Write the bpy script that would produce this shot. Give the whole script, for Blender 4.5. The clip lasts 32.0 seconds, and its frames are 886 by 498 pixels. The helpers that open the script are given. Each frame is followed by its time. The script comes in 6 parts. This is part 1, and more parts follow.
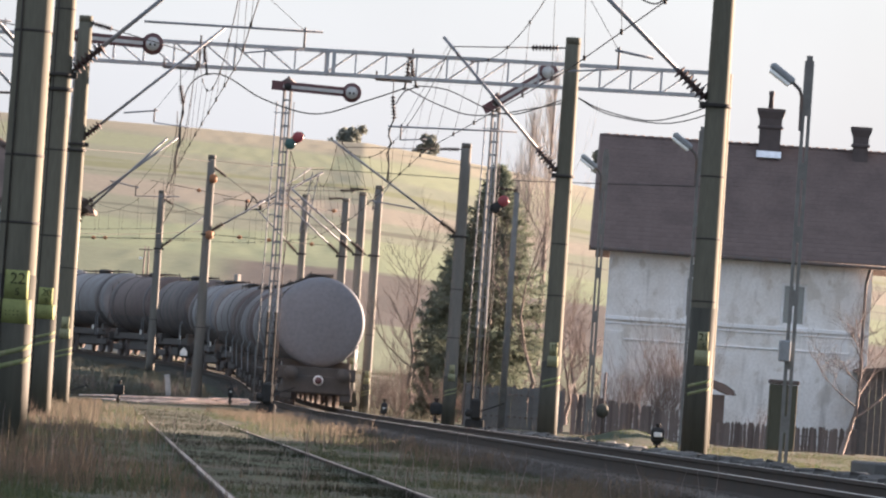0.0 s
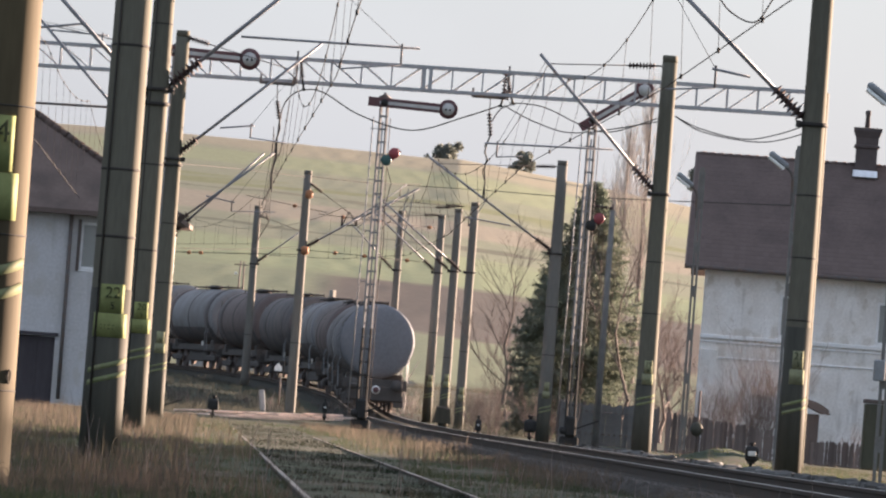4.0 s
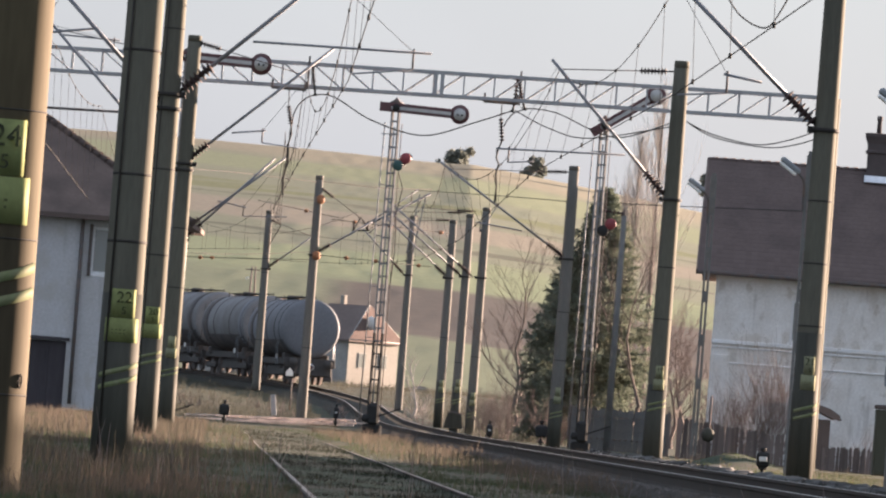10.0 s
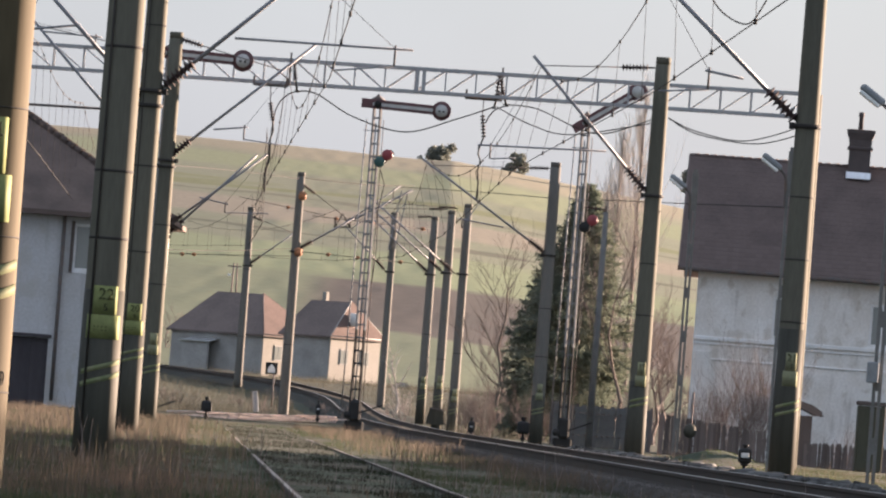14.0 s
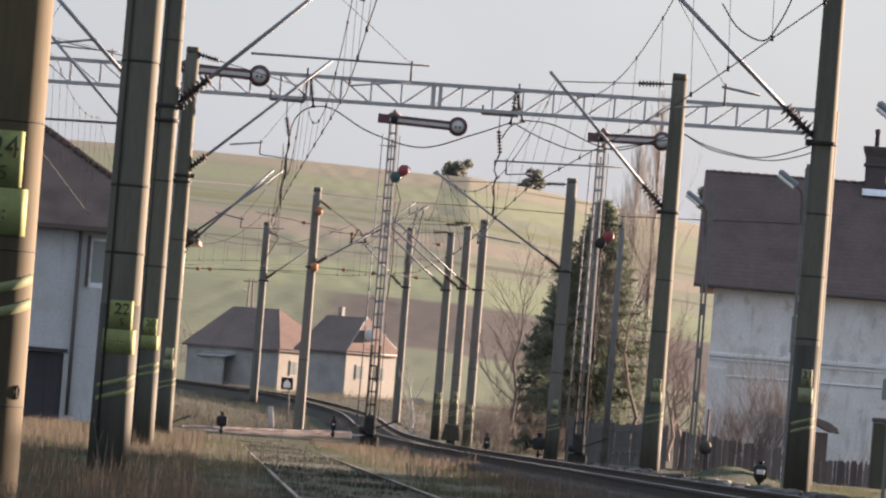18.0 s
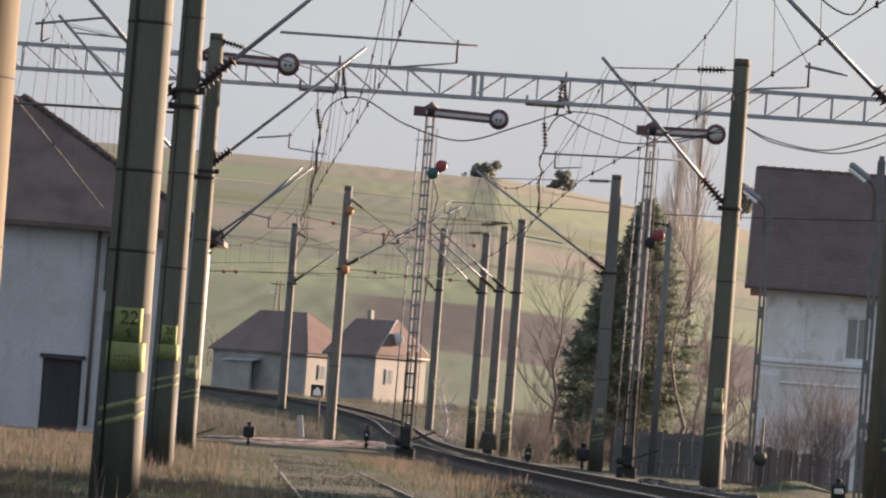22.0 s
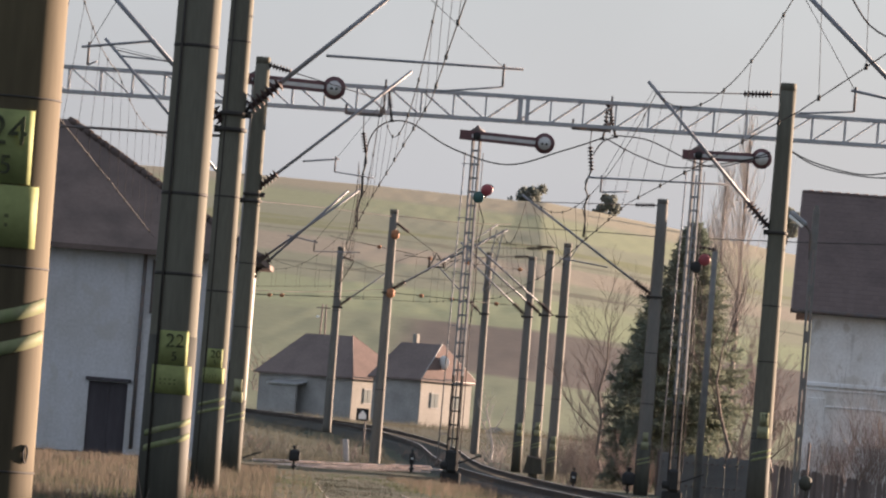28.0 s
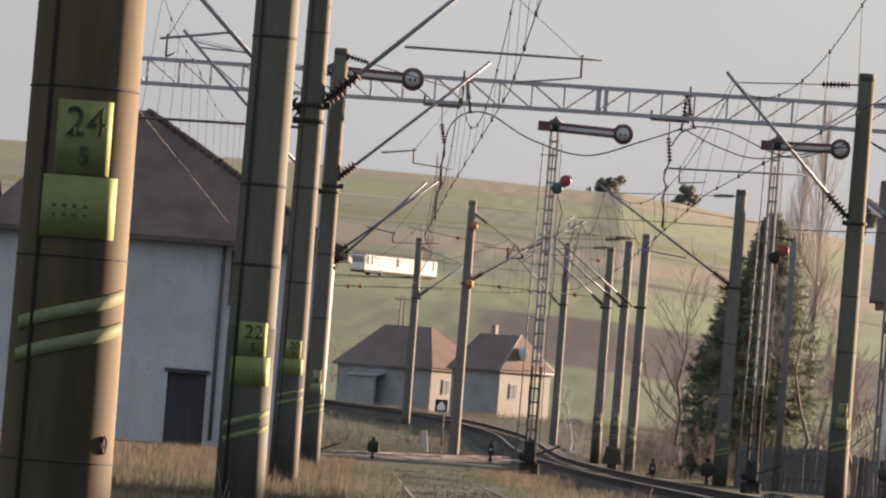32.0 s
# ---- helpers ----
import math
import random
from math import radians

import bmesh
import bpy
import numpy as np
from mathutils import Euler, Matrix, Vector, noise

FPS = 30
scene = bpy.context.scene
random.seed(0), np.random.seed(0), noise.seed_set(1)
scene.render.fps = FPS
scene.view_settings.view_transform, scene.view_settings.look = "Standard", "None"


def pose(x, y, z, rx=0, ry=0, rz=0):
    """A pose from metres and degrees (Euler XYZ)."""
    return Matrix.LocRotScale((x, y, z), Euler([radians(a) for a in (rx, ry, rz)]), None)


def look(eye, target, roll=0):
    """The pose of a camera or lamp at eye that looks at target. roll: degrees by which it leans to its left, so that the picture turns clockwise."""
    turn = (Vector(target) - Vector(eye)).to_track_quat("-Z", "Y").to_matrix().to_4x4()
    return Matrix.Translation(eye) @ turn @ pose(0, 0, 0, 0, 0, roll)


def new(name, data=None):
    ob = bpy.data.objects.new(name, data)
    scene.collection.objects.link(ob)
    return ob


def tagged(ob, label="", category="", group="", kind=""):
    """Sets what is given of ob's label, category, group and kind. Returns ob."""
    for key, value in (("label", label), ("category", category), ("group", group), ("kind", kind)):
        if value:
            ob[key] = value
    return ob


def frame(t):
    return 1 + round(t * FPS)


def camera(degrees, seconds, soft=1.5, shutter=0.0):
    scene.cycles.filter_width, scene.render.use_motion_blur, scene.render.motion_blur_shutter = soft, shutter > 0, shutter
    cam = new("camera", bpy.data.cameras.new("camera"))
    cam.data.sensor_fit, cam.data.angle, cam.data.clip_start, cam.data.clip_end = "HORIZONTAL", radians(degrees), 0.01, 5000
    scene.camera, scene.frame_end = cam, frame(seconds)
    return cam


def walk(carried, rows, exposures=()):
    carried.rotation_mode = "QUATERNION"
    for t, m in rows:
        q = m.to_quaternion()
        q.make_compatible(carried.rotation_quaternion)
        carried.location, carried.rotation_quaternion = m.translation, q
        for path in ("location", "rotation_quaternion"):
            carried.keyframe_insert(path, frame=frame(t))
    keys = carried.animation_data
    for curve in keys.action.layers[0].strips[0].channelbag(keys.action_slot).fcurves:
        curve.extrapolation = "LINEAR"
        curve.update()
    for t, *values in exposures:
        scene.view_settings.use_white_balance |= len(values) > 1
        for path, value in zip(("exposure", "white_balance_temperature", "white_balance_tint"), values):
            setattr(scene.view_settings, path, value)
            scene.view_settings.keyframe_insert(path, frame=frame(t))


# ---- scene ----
cam = camera(7.178, 32.0, soft=2.2)
# seconds, eye, point looked at, lean
ROWS = [
    (0.0, 0.000, 0.000, 0.640, 2.430, 199.937, 5.011, 3.96),
    (0.5, 0.000, 0.000, 0.640, 2.229, 199.939, 5.052, 4.07),
    (1.0, 0.000, 0.000, 0.640, 1.083, 199.946, 5.161, 4.25),
    (1.5, 0.000, 0.000, 0.640, -0.068, 199.947, 5.249, 4.35),
    (2.0, 0.000, 0.000, 0.640, -0.707, 199.949, 5.089, 4.37),
    (2.5, 0.000, 0.000, 0.640, -0.647, 199.949, 5.107, 4.39),
    (3.0, 0.000, 0.000, 0.640, -0.491, 199.947, 5.214, 4.36),
    (3.5, 0.000, 0.000, 0.640, -0.324, 199.947, 5.242, 4.37),
    (5.5, 0.000, 0.000, 0.640, -0.293, 199.941, 5.489, 4.40),
    (6.0, 0.000, 0.000, 0.640, 0.135, 199.945, 5.347, 4.40),
    (6.5, 0.000, 0.000, 0.640, 0.158, 199.943, 5.430, 4.44),
    (7.0, 0.000, 0.000, 0.640, -0.227, 199.942, 5.449, 4.33),
    (7.5, 0.000, 0.000, 0.640, -0.376, 199.940, 5.519, 4.39),
    (8.0, 0.000, 0.000, 0.640, -0.363, 199.942, 5.447, 4.45),
    (8.5, 0.000, 0.000, 0.640, -0.064, 199.943, 5.424, 4.52),
    (9.0, 0.000, 0.000, 0.640, -0.191, 199.943, 5.394, 4.51),
    (9.5, 0.000, 0.000, 0.640, -0.421, 199.941, 5.465, 4.50),
    (10.0, 0.000, 0.000, 0.640, -0.633, 199.942, 5.413, 4.45),
    (10.5, 0.000, 0.000, 0.640, -0.714, 199.941, 5.444, 4.39),
    (11.0, 0.000, 0.000, 0.640, -0.670, 199.942, 5.418, 4.34),
    (11.5, 0.000, 0.000, 0.640, -0.461, 199.941, 5.462, 4.38),
    (12.0, 0.000, 0.000, 0.640, -0.392, 199.941, 5.493, 4.38),
    (12.5, 0.000, 0.000, 0.640, -0.261, 199.937, 5.657, 4.28),
    (13.0, 0.000, 0.000, 0.640, 0.000, 199.937, 5.678, 4.27),
    (13.5, 0.000, 0.000, 0.640, 0.198, 199.938, 5.616, 4.31),
    (14.0, 0.000, 0.000, 0.640, -0.112, 199.944, 5.353, 4.40),
    (14.5, 0.000, 0.000, 0.640, 0.033, 199.942, 5.462, 4.37),
    (16.5, 0.000, 0.000, 0.640, -0.009, 199.937, 5.646, 4.53),
    (17.0, 0.000, 0.000, 0.640, -0.167, 199.943, 5.428, 4.69),
    (17.5, 0.000, 0.000, 0.640, -0.701, 199.940, 5.496, 4.61),
    (18.0, 0.000, 0.000, 0.640, -0.597, 199.934, 5.759, 4.58),
    (18.5, 0.000, 0.000, 0.640, -2.332, 199.930, 5.377, 4.40),
    (18.6, -0.038, 1.144, 0.661, -2.105, 201.074, 5.528, 4.39),
    (18.7, -0.130, 3.871, 0.712, -1.869, 203.801, 5.722, 4.39),
    (18.8, -0.239, 7.127, 0.772, -1.629, 207.056, 5.930, 4.38),
    (18.9, -0.330, 9.855, 0.823, -1.392, 209.781, 6.124, 4.37),
    (19.0, -0.369, 10.998, 0.844, -1.165, 210.923, 6.275, 4.36),
    (19.5, -0.369, 10.998, 0.844, -1.328, 210.933, 5.862, 4.32),
    (20.0, -0.369, 10.998, 0.844, -1.374, 210.934, 5.819, 4.41),
    (20.5, -0.369, 10.998, 0.844, -1.451, 210.931, 5.923, 4.47),
    (21.0, -0.369, 10.998, 0.844, -1.362, 210.929, 6.007, 4.27),
    (21.5, -0.369, 10.998, 0.844, -1.840, 210.928, 5.950, 4.38),
    (22.0, -0.369, 10.998, 0.844, -1.726, 210.928, 5.973, 4.43),
    (22.5, -0.369, 10.998, 0.844, -1.560, 210.924, 6.175, 4.40),
    (23.0, -0.369, 10.998, 0.844, -0.949, 210.927, 6.152, 4.32),
    (23.5, -0.369, 10.998, 0.844, -0.340, 210.930, 6.064, 4.23),
    (24.0, -0.369, 10.998, 0.844, -0.242, 210.930, 6.072, 4.29),
    (24.5, -0.369, 10.998, 0.844, -0.834, 210.929, 6.078, 4.37),
    (26.5, -0.369, 10.998, 0.844, -1.922, 210.917, 6.341, 4.52),
    (27.0, -0.369, 10.998, 0.844, -3.217, 210.903, 6.320, 4.45),
    (27.5, -0.369, 10.998, 0.844, -2.697, 210.905, 6.504, 4.56),
    (28.0, -0.369, 10.998, 0.844, -3.068, 210.899, 6.544, 4.54),
    (28.5, -0.369, 10.998, 0.844, -3.243, 210.895, 6.579, 4.54),
    (29.0, -0.369, 10.998, 0.844, -3.144, 210.897, 6.567, 4.55),
    (29.5, -0.369, 10.998, 0.844, -3.274, 210.893, 6.656, 4.57),
    (30.0, -0.369, 10.998, 0.844, -3.149, 210.893, 6.704, 4.45),
    (30.5, -0.369, 10.998, 0.844, -3.275, 210.891, 6.714, 4.56),
    (31.0, -0.369, 10.998, 0.844, -3.176, 210.890, 6.782, 4.62),
    (31.5, -0.369, 10.998, 0.844, -3.444, 210.903, 6.195, 4.65),
    (32.0, -0.369, 10.998, 0.844, -5.267, 210.869, 6.117, 4.49),
]
BASE = 3.26
WARM = 5450
# seconds, stops, white balance
EXPOSURES = [(0, 0.4, WARM), (1, 0.36, WARM), (2, 0.27, WARM), (6, 0.14, WARM), (13, 0.06, WARM), (18.5, 0.0, WARM), (19, -0.13, WARM), (26, -0.15, WARM), (28, -0.17, WARM + 60), (32, -0.24, WARM + 180)]
walk(cam, [(t, look((x, y, z), (u, v, w), lean)) for t, x, y, z, u, v, w, lean in ROWS], [(t, BASE + x, k, 10) for t, x, k in EXPOSURES])

# ---- light ----
SUN_AZIMUTH, SUN_HEIGHT = 51.0, 6.0
world = bpy.data.worlds.new("sky")
scene.world = world
world.use_nodes = True
wn, wl = world.node_tree.nodes, world.node_tree.links
sky = wn.new("ShaderNodeTexSky")
sky.sky_type = "NISHITA"
sky.sun_disc = False
sky.sun_elevation = radians(SUN_HEIGHT)
sky.sun_rotation = radians(SUN_AZIMUTH)
sky.dust_density = 3.0
sky.air_density = 1.0
mixsky = wn.new("ShaderNodeMix")
mixsky.data_type = "RGBA"
mixsky.inputs[0].default_value = 0.85
wl.new(sky.outputs[0], mixsky.inputs[6])
cloud = wn.new("ShaderNodeTexNoise")
cloud.inputs["Scale"].default_value, cloud.inputs["Detail"].default_value = 17.0, 6
wc = wn.new("ShaderNodeTexCoord")
wl.new(wc.outputs["Generated"], cloud.inputs[0])
veil = wn.new("ShaderNodeMix")
veil.data_type = "RGBA"
veil.inputs[6].default_value, veil.inputs[7].default_value = (1.0, 0.965, 0.98, 1), (1.36, 1.31, 1.29, 1)
wl.new(cloud.outputs[0], veil.inputs[0])
wl.new(veil.outputs[2], mixsky.inputs[7])
rise = wn.new("ShaderNodeSeparateXYZ")
wl.new(wc.outputs["Generated"], rise.inputs[0])
ramp = wn.new("ShaderNodeMapRange")
ramp.inputs[1].default_value, ramp.inputs[2].default_value = 0.05, 1.0
ramp.inputs[3].default_value, ramp.inputs[4].default_value = 0.97, 1.3
wl.new(rise.outputs[2], ramp.inputs[0])
zenith = wn.new("ShaderNodeVectorMath")
zenith.operation = "SCALE"
wl.new(mixsky.outputs[2], zenith.inputs[0])
wl.new(ramp.outputs[0], zenith.inputs["Scale"])
wl.new(zenith.outputs[0], wn["Background"].inputs[0])
wn["Background"].inputs[1].default_value = 0.055
sun = new("sun", bpy.data.lights.new("sun", "SUN"))
sun.data.energy, sun.data.angle, sun.data.color = 4.6, radians(0.6), (1.0, 0.66, 0.42)
a, e = radians(SUN_AZIMUTH), radians(SUN_HEIGHT)
sun.matrix_world = look((400 * math.sin(a) * math.cos(e), 400 * math.cos(a) * math.cos(e), 400 * math.sin(e)), (0, 0, 0))


# ---- materials ----
def material(name, colour, rough=0.7, metal=0.0, second=None, scale=3.0, amount=0.5, bump=0.15, fine=30.0, streak=False, vary=0.0):
    """Two scales of variation: stains between the colour and the second colour, and a fine grain that also gives relief."""
    m = bpy.data.materials.new(name)
    m.use_nodes = True
    n, k = m.node_tree.nodes, m.node_tree.links
    p = n["Principled BSDF"]
    p.inputs["Roughness"].default_value = rough
    p.inputs["Metallic"].default_value = metal
    p.inputs["Specular IOR Level"].default_value = 0.5 if rough < 0.65 else 0.08
    co = n.new("ShaderNodeTexCoord")
    mp = n.new("ShaderNodeMapping")
    k.new(co.outputs["Object"], mp.inputs[0])
    if streak:
        mp.inputs["Scale"].default_value = (1, 1, 0.12)
    big, small = n.new("ShaderNodeTexNoise"), n.new("ShaderNodeTexNoise")
    big.inputs["Scale"].default_value, big.inputs["Detail"].default_value = scale, 5
    small.inputs["Scale"].default_value, small.inputs["Detail"].default_value = fine, 3
    k.new(mp.outputs[0], big.inputs[0])
    k.new(mp.outputs[0], small.inputs[0])
    ramp = n.new("ShaderNodeMapRange")
    ramp.inputs[1].default_value, ramp.inputs[2].default_value = 0.38, 0.66
    k.new(big.outputs[0], ramp.inputs[0])
    mul = n.new("ShaderNodeMath")
    mul.operation = "MULTIPLY"
    mul.inputs[1].default_value = amount
    k.new(ramp.outputs[0], mul.inputs[0])
    mix = n.new("ShaderNodeMix")
    mix.data_type = "RGBA"
    second = second or tuple(c * 0.55 for c in colour)
    mix.inputs[6].default_value, mix.inputs[7].default_value = (*colour, 1), (*second, 1)
    k.new(mul.outputs[0], mix.inputs[0])
    grain = n.new("ShaderNodeMix")
    grain.data_type, grain.blend_type = "RGBA", "MULTIPLY"
    grain.inputs[0].default_value = 0.35
    k.new(mix.outputs[2], grain.inputs[6])
    k.new(small.outputs[0], grain.inputs[7])
    bright = n.new("ShaderNodeHueSaturation")
    bright.inputs["Value"].default_value = 1.2
    k.new(grain.outputs[2], bright.inputs["Color"])
    if vary:
        info = n.new("ShaderNodeObjectInfo")
        vr = n.new("ShaderNodeMapRange")
        vr.inputs[3].default_value, vr.inputs[4].default_value = 1.2 * (1 - vary), 1.2 * (1 + vary)
        k.new(info.outputs["Random"], vr.inputs[0])
        k.new(vr.outputs[0], bright.inputs["Value"])
    k.new(bright.outputs[0], p.inputs["Base Color"])
    if bump:
        b = n.new("ShaderNodeBump")
        b.inputs["Strength"].default_value, b.inputs["Distance"].default_value = bump, 0.1 / fine / 2
        k.new(small.outputs[0], b.inputs["Height"])
        k.new(b.outputs[0], p.inputs["Normal"])
    return m


BROWNCONCRETE = material("brown_mast_concrete", (0.094, 0.078, 0.047), 0.85, second=(0.05, 0.042, 0.028), scale=3.2, amount=0.9, streak=True, fine=40)
CONCRETE = material("mast_concrete", (0.123, 0.118, 0.0941), 0.85, second=(0.0739, 0.0728, 0.0582), scale=2.6, amount=0.9, streak=True, fine=40)
# Lighter concrete for the far masts, with distance haze put into the colour.
PALECONCRETE = material("hazed_pale_concrete", (0.155, 0.149, 0.135), 0.85, second=(0.11, 0.105, 0.096), scale=2.4, amount=0.85, streak=True, fine=40)
TARRED = material("tarred_concrete", (0.0476, 0.0476, 0.0406), 0.75, second=(0.0924, 0.0896, 0.07), scale=3, amount=0.5, streak=True)
BAND = material("dark_band_steel", (0.0476, 0.0448, 0.042), 0.75, 0.0)
YELLOW = material("yellow_sign_paint", (0.2, 0.225, 0.088), 0.75, second=(0.13, 0.145, 0.062), scale=6, amount=0.7)
FADED = material("faded_panel_paint", (0.225, 0.232, 0.138), 0.8, second=(0.16, 0.162, 0.109), scale=6, amount=0.8)
GREENPAINT = material("faded_yellow_green_paint", (0.15, 0.175, 0.085), 0.7, second=(0.2, 0.2, 0.12), scale=14, amount=0.8)
WORN = material("faded_marks", (0.085, 0.09, 0.045), 0.8)
STENCIL = material("faded_stencil_black", (0.034, 0.036, 0.026), 0.8, second=(0.075, 0.08, 0.04), scale=14, amount=0.8)
BLACK = material("black_paint", (0.0374, 0.0374, 0.0374), 0.75)
STEEL = material("galvanised_steel", (0.24, 0.243, 0.25), 0.66, 0.0, second=(0.16, 0.16, 0.163), scale=5)
GIRDER = material("grey_girder_paint", (0.34, 0.35, 0.37), 0.7, second=(0.24, 0.24, 0.25), scale=2)
TUBE = material("grey_bracket_tube", (0.2, 0.205, 0.225), 0.6, 0.0, second=(0.14, 0.14, 0.15), scale=5)
LAMPPOST = material("pale_post_concrete", (0.17, 0.17, 0.165), 0.85, second=(0.11, 0.11, 0.105), scale=4)
DARKSTEEL = material("dark_weathered_steel", (0.11, 0.105, 0.105), 0.72, 0.0, second=(0.17, 0.11, 0.08), scale=6)
PORCELAIN = material("brown_porcelain", (0.063, 0.0448, 0.042), 0.66)
WIRE = material("dark_copper_wire", (0.0358, 0.0325, 0.0325), 0.85, 0.0)
RAIL = material("rail_steel", (0.05, 0.045, 0.04), 0.8, 0.0, second=(0.07, 0.05, 0.04), scale=2)
RAILTOP = material("polished_rail_head", (0.27, 0.27, 0.27), 0.45, 1.0, second=(0.16, 0.15, 0.14), scale=4)
DULLHEAD = material("dull_rusty_rail_head", (0.2, 0.18, 0.16), 0.55, 0.4, second=(0.15, 0.11, 0.085), scale=3)
SLEEPER = material("concrete_sleeper", (0.12, 0.11, 0.1), 0.9, vary=0.2)
BALLAST = material("ballast", (0.046, 0.046, 0.04), 0.95, second=(0.028, 0.029, 0.025), scale=9, amount=0.9, bump=0.8, fine=18)
CHIPPING = material("dark_ballast_stone", (0.06, 0.055, 0.05), 0.95, second=(0.1, 0.095, 0.09), scale=6, amount=0.8)
STONE = material("pale_edge_stone", (0.095, 0.094, 0.092), 0.9, second=(0.1, 0.1, 0.1), scale=4, vary=0.25)
PLASTER = material("white_house_plaster", (0.75, 0.745, 0.73), 0.9, second=(0.55, 0.525, 0.48), scale=0.8, amount=0.6, fine=12)
# White plaster copy, darkened in its colour for the haze and shade there.
SHADEPLASTER = material("dimmed_white_plaster", (0.5, 0.5, 0.515), 0.9, second=(0.4, 0.385, 0.365), scale=0.7, amount=0.6, fine=12)
TRIMWHITE = material("white_moulding", (0.77, 0.781, 0.792), 0.85, second=(0.572, 0.561, 0.528), scale=2)
TILE = material("brown_roof_tile", (0.126, 0.1, 0.0931), 0.85, second=(0.0974, 0.0783, 0.074), scale=1.2, amount=0.8, fine=9, vary=0.08)
TILEDARK = material("dark_roof_tile", (0.12, 0.094, 0.083), 0.9, second=(0.078, 0.064, 0.058), scale=1.0, amount=0.8, fine=8, vary=0.2)
TILERED = material("red_roof_tile", (0.165, 0.136, 0.125), 0.9, second=(0.13, 0.108, 0.1), scale=0.6, amount=0.8, fine=5)
ENDTILE = material("reddish_end_tile", (0.145, 0.107, 0.096), 0.9, second=(0.112, 0.085, 0.077), scale=0.7, amount=0.8, fine=5)
CREAM = material("cream_plaster", (0.29, 0.277, 0.251), 0.9, second=(0.211, 0.198, 0.179), scale=0.5, amount=0.5, fine=6)
GREYWALL = material("grey_plaster", (0.35, 0.343, 0.33), 0.9, scale=0.6, fine=6)
BRICK = material("chimney_brick", (0.1, 0.086, 0.085), 0.9, second=(0.075, 0.066, 0.066), scale=5, fine=20)
SHEET = material("bright_sheet_metal", (0.75, 0.77, 0.8), 0.3, 0.8)
WOOD = material("weathered_wood", (0.15, 0.125, 0.115), 0.85, second=(0.106, 0.09, 0.0825), scale=4, streak=True, vary=0.3)
# Base colour raised to carry sunlight that the planks' near faces miss.
PLANK = material("sunlit_planks", (0.66, 0.55, 0.49), 0.3, second=(0.26, 0.215, 0.185), scale=1.4, amount=0.9, vary=0.2)
DOORWOOD = material("dark_door_wood", (0.0743, 0.0675, 0.0743), 0.7, streak=True)
OLIVE = material("olive_painted_door", (0.078, 0.078, 0.058), 0.8, second=(0.06, 0.058, 0.048), streak=True)
BARK = material("bark", (0.125, 0.108, 0.098), 0.95, second=(0.08, 0.07, 0.065), scale=5)
TWIG = material("reddish_twigs", (0.215, 0.18, 0.163), 0.9, scale=2)
PALEWOOD = material("pale_twigs", (0.4, 0.37, 0.34), 0.9, scale=2)
NEEDLE = material("spruce_needles", (0.14, 0.164, 0.125), 0.95, second=(0.176, 0.188, 0.148), scale=0.8, amount=0.8)
LEAF = material("dark_evergreen_leaves", (0.2, 0.215, 0.19), 0.85, scale=0.4)
DRYGRASS = material("dry_grass", (0.106, 0.0864, 0.0701), 0.9, second=(0.0528, 0.0564, 0.0419), scale=0.35, amount=0.9, bump=0)
BANKGRASS = material("brown_bank_grass", (0.0686, 0.0679, 0.0562), 0.9, second=(0.0515, 0.0546, 0.0421), scale=0.2, amount=0.9, bump=0)
VERGE = material("yellow_green_moss", (0.0695, 0.0912, 0.0256), 0.9, second=(0.0549, 0.0622, 0.0219), scale=0.3, amount=0.9, bump=0)
RAILTURF = material("dark_rail_turf", (0.0188, 0.025, 0.0172), 0.95, second=(0.0282, 0.0282, 0.0235), scale=0.4, amount=0.9, bump=0)
GREENGRASS = material("green_grass", (0.0414, 0.0621, 0.0322), 0.9, second=(0.0598, 0.0575, 0.0379), scale=0.35, amount=0.9, bump=0)
TANKGREY = material("grey_tank_paint", (0.18, 0.187, 0.207), 0.7, second=(0.15, 0.153, 0.165), scale=0.8, amount=0.6, fine=8)
TANKPALE = material("pale_tank_paint", (0.21, 0.212, 0.22), 0.7, second=(0.16, 0.153, 0.15), scale=1.0, amount=0.8, fine=8)
TANKDARK = material("soot_and_shade_paint", (0.085, 0.082, 0.085), 0.68, second=(0.14, 0.12, 0.115), scale=1.2, amount=0.8)
TANKRUST = material("dull_rust_brown_paint", (0.135, 0.112, 0.108), 0.7, second=(0.105, 0.088, 0.086), scale=2, amount=0.8)
UNDER = material("grimy_underframe", (0.0743, 0.0702, 0.0675), 0.75, second=(0.101, 0.0918, 0.0864), scale=3)
WHITE = material("white_paint", (0.8, 0.8, 0.78), 0.5, second=(0.6, 0.6, 0.58), scale=3)
REDPAINT = material("signal_dark_red", (0.1, 0.042, 0.046), 0.6, second=(0.065, 0.038, 0.042), scale=5)
STRIPEGREY = material("faded_pale_enamel", (0.45, 0.45, 0.44), 0.5, second=(0.33, 0.33, 0.32), scale=6)
DISCWHITE = material("signal_pale_enamel", (0.62, 0.62, 0.6), 0.4, scale=5)
REDGLASS = material("red_signal_glass", (0.24, 0.04, 0.05), 0.5, bump=0)
GREENGLASS = material("green_signal_glass", (0.03, 0.085, 0.08), 0.5, bump=0)
LAMPCASE = material("lamp_housing", (0.26, 0.28, 0.3), 0.66, 0.0)
ORANGE = material("orange_insulator", (0.3, 0.15, 0.08), 0.66)
BUSWHITE = material("white_coach_paint", (0.8, 0.76, 0.7), 0.3, bump=0)


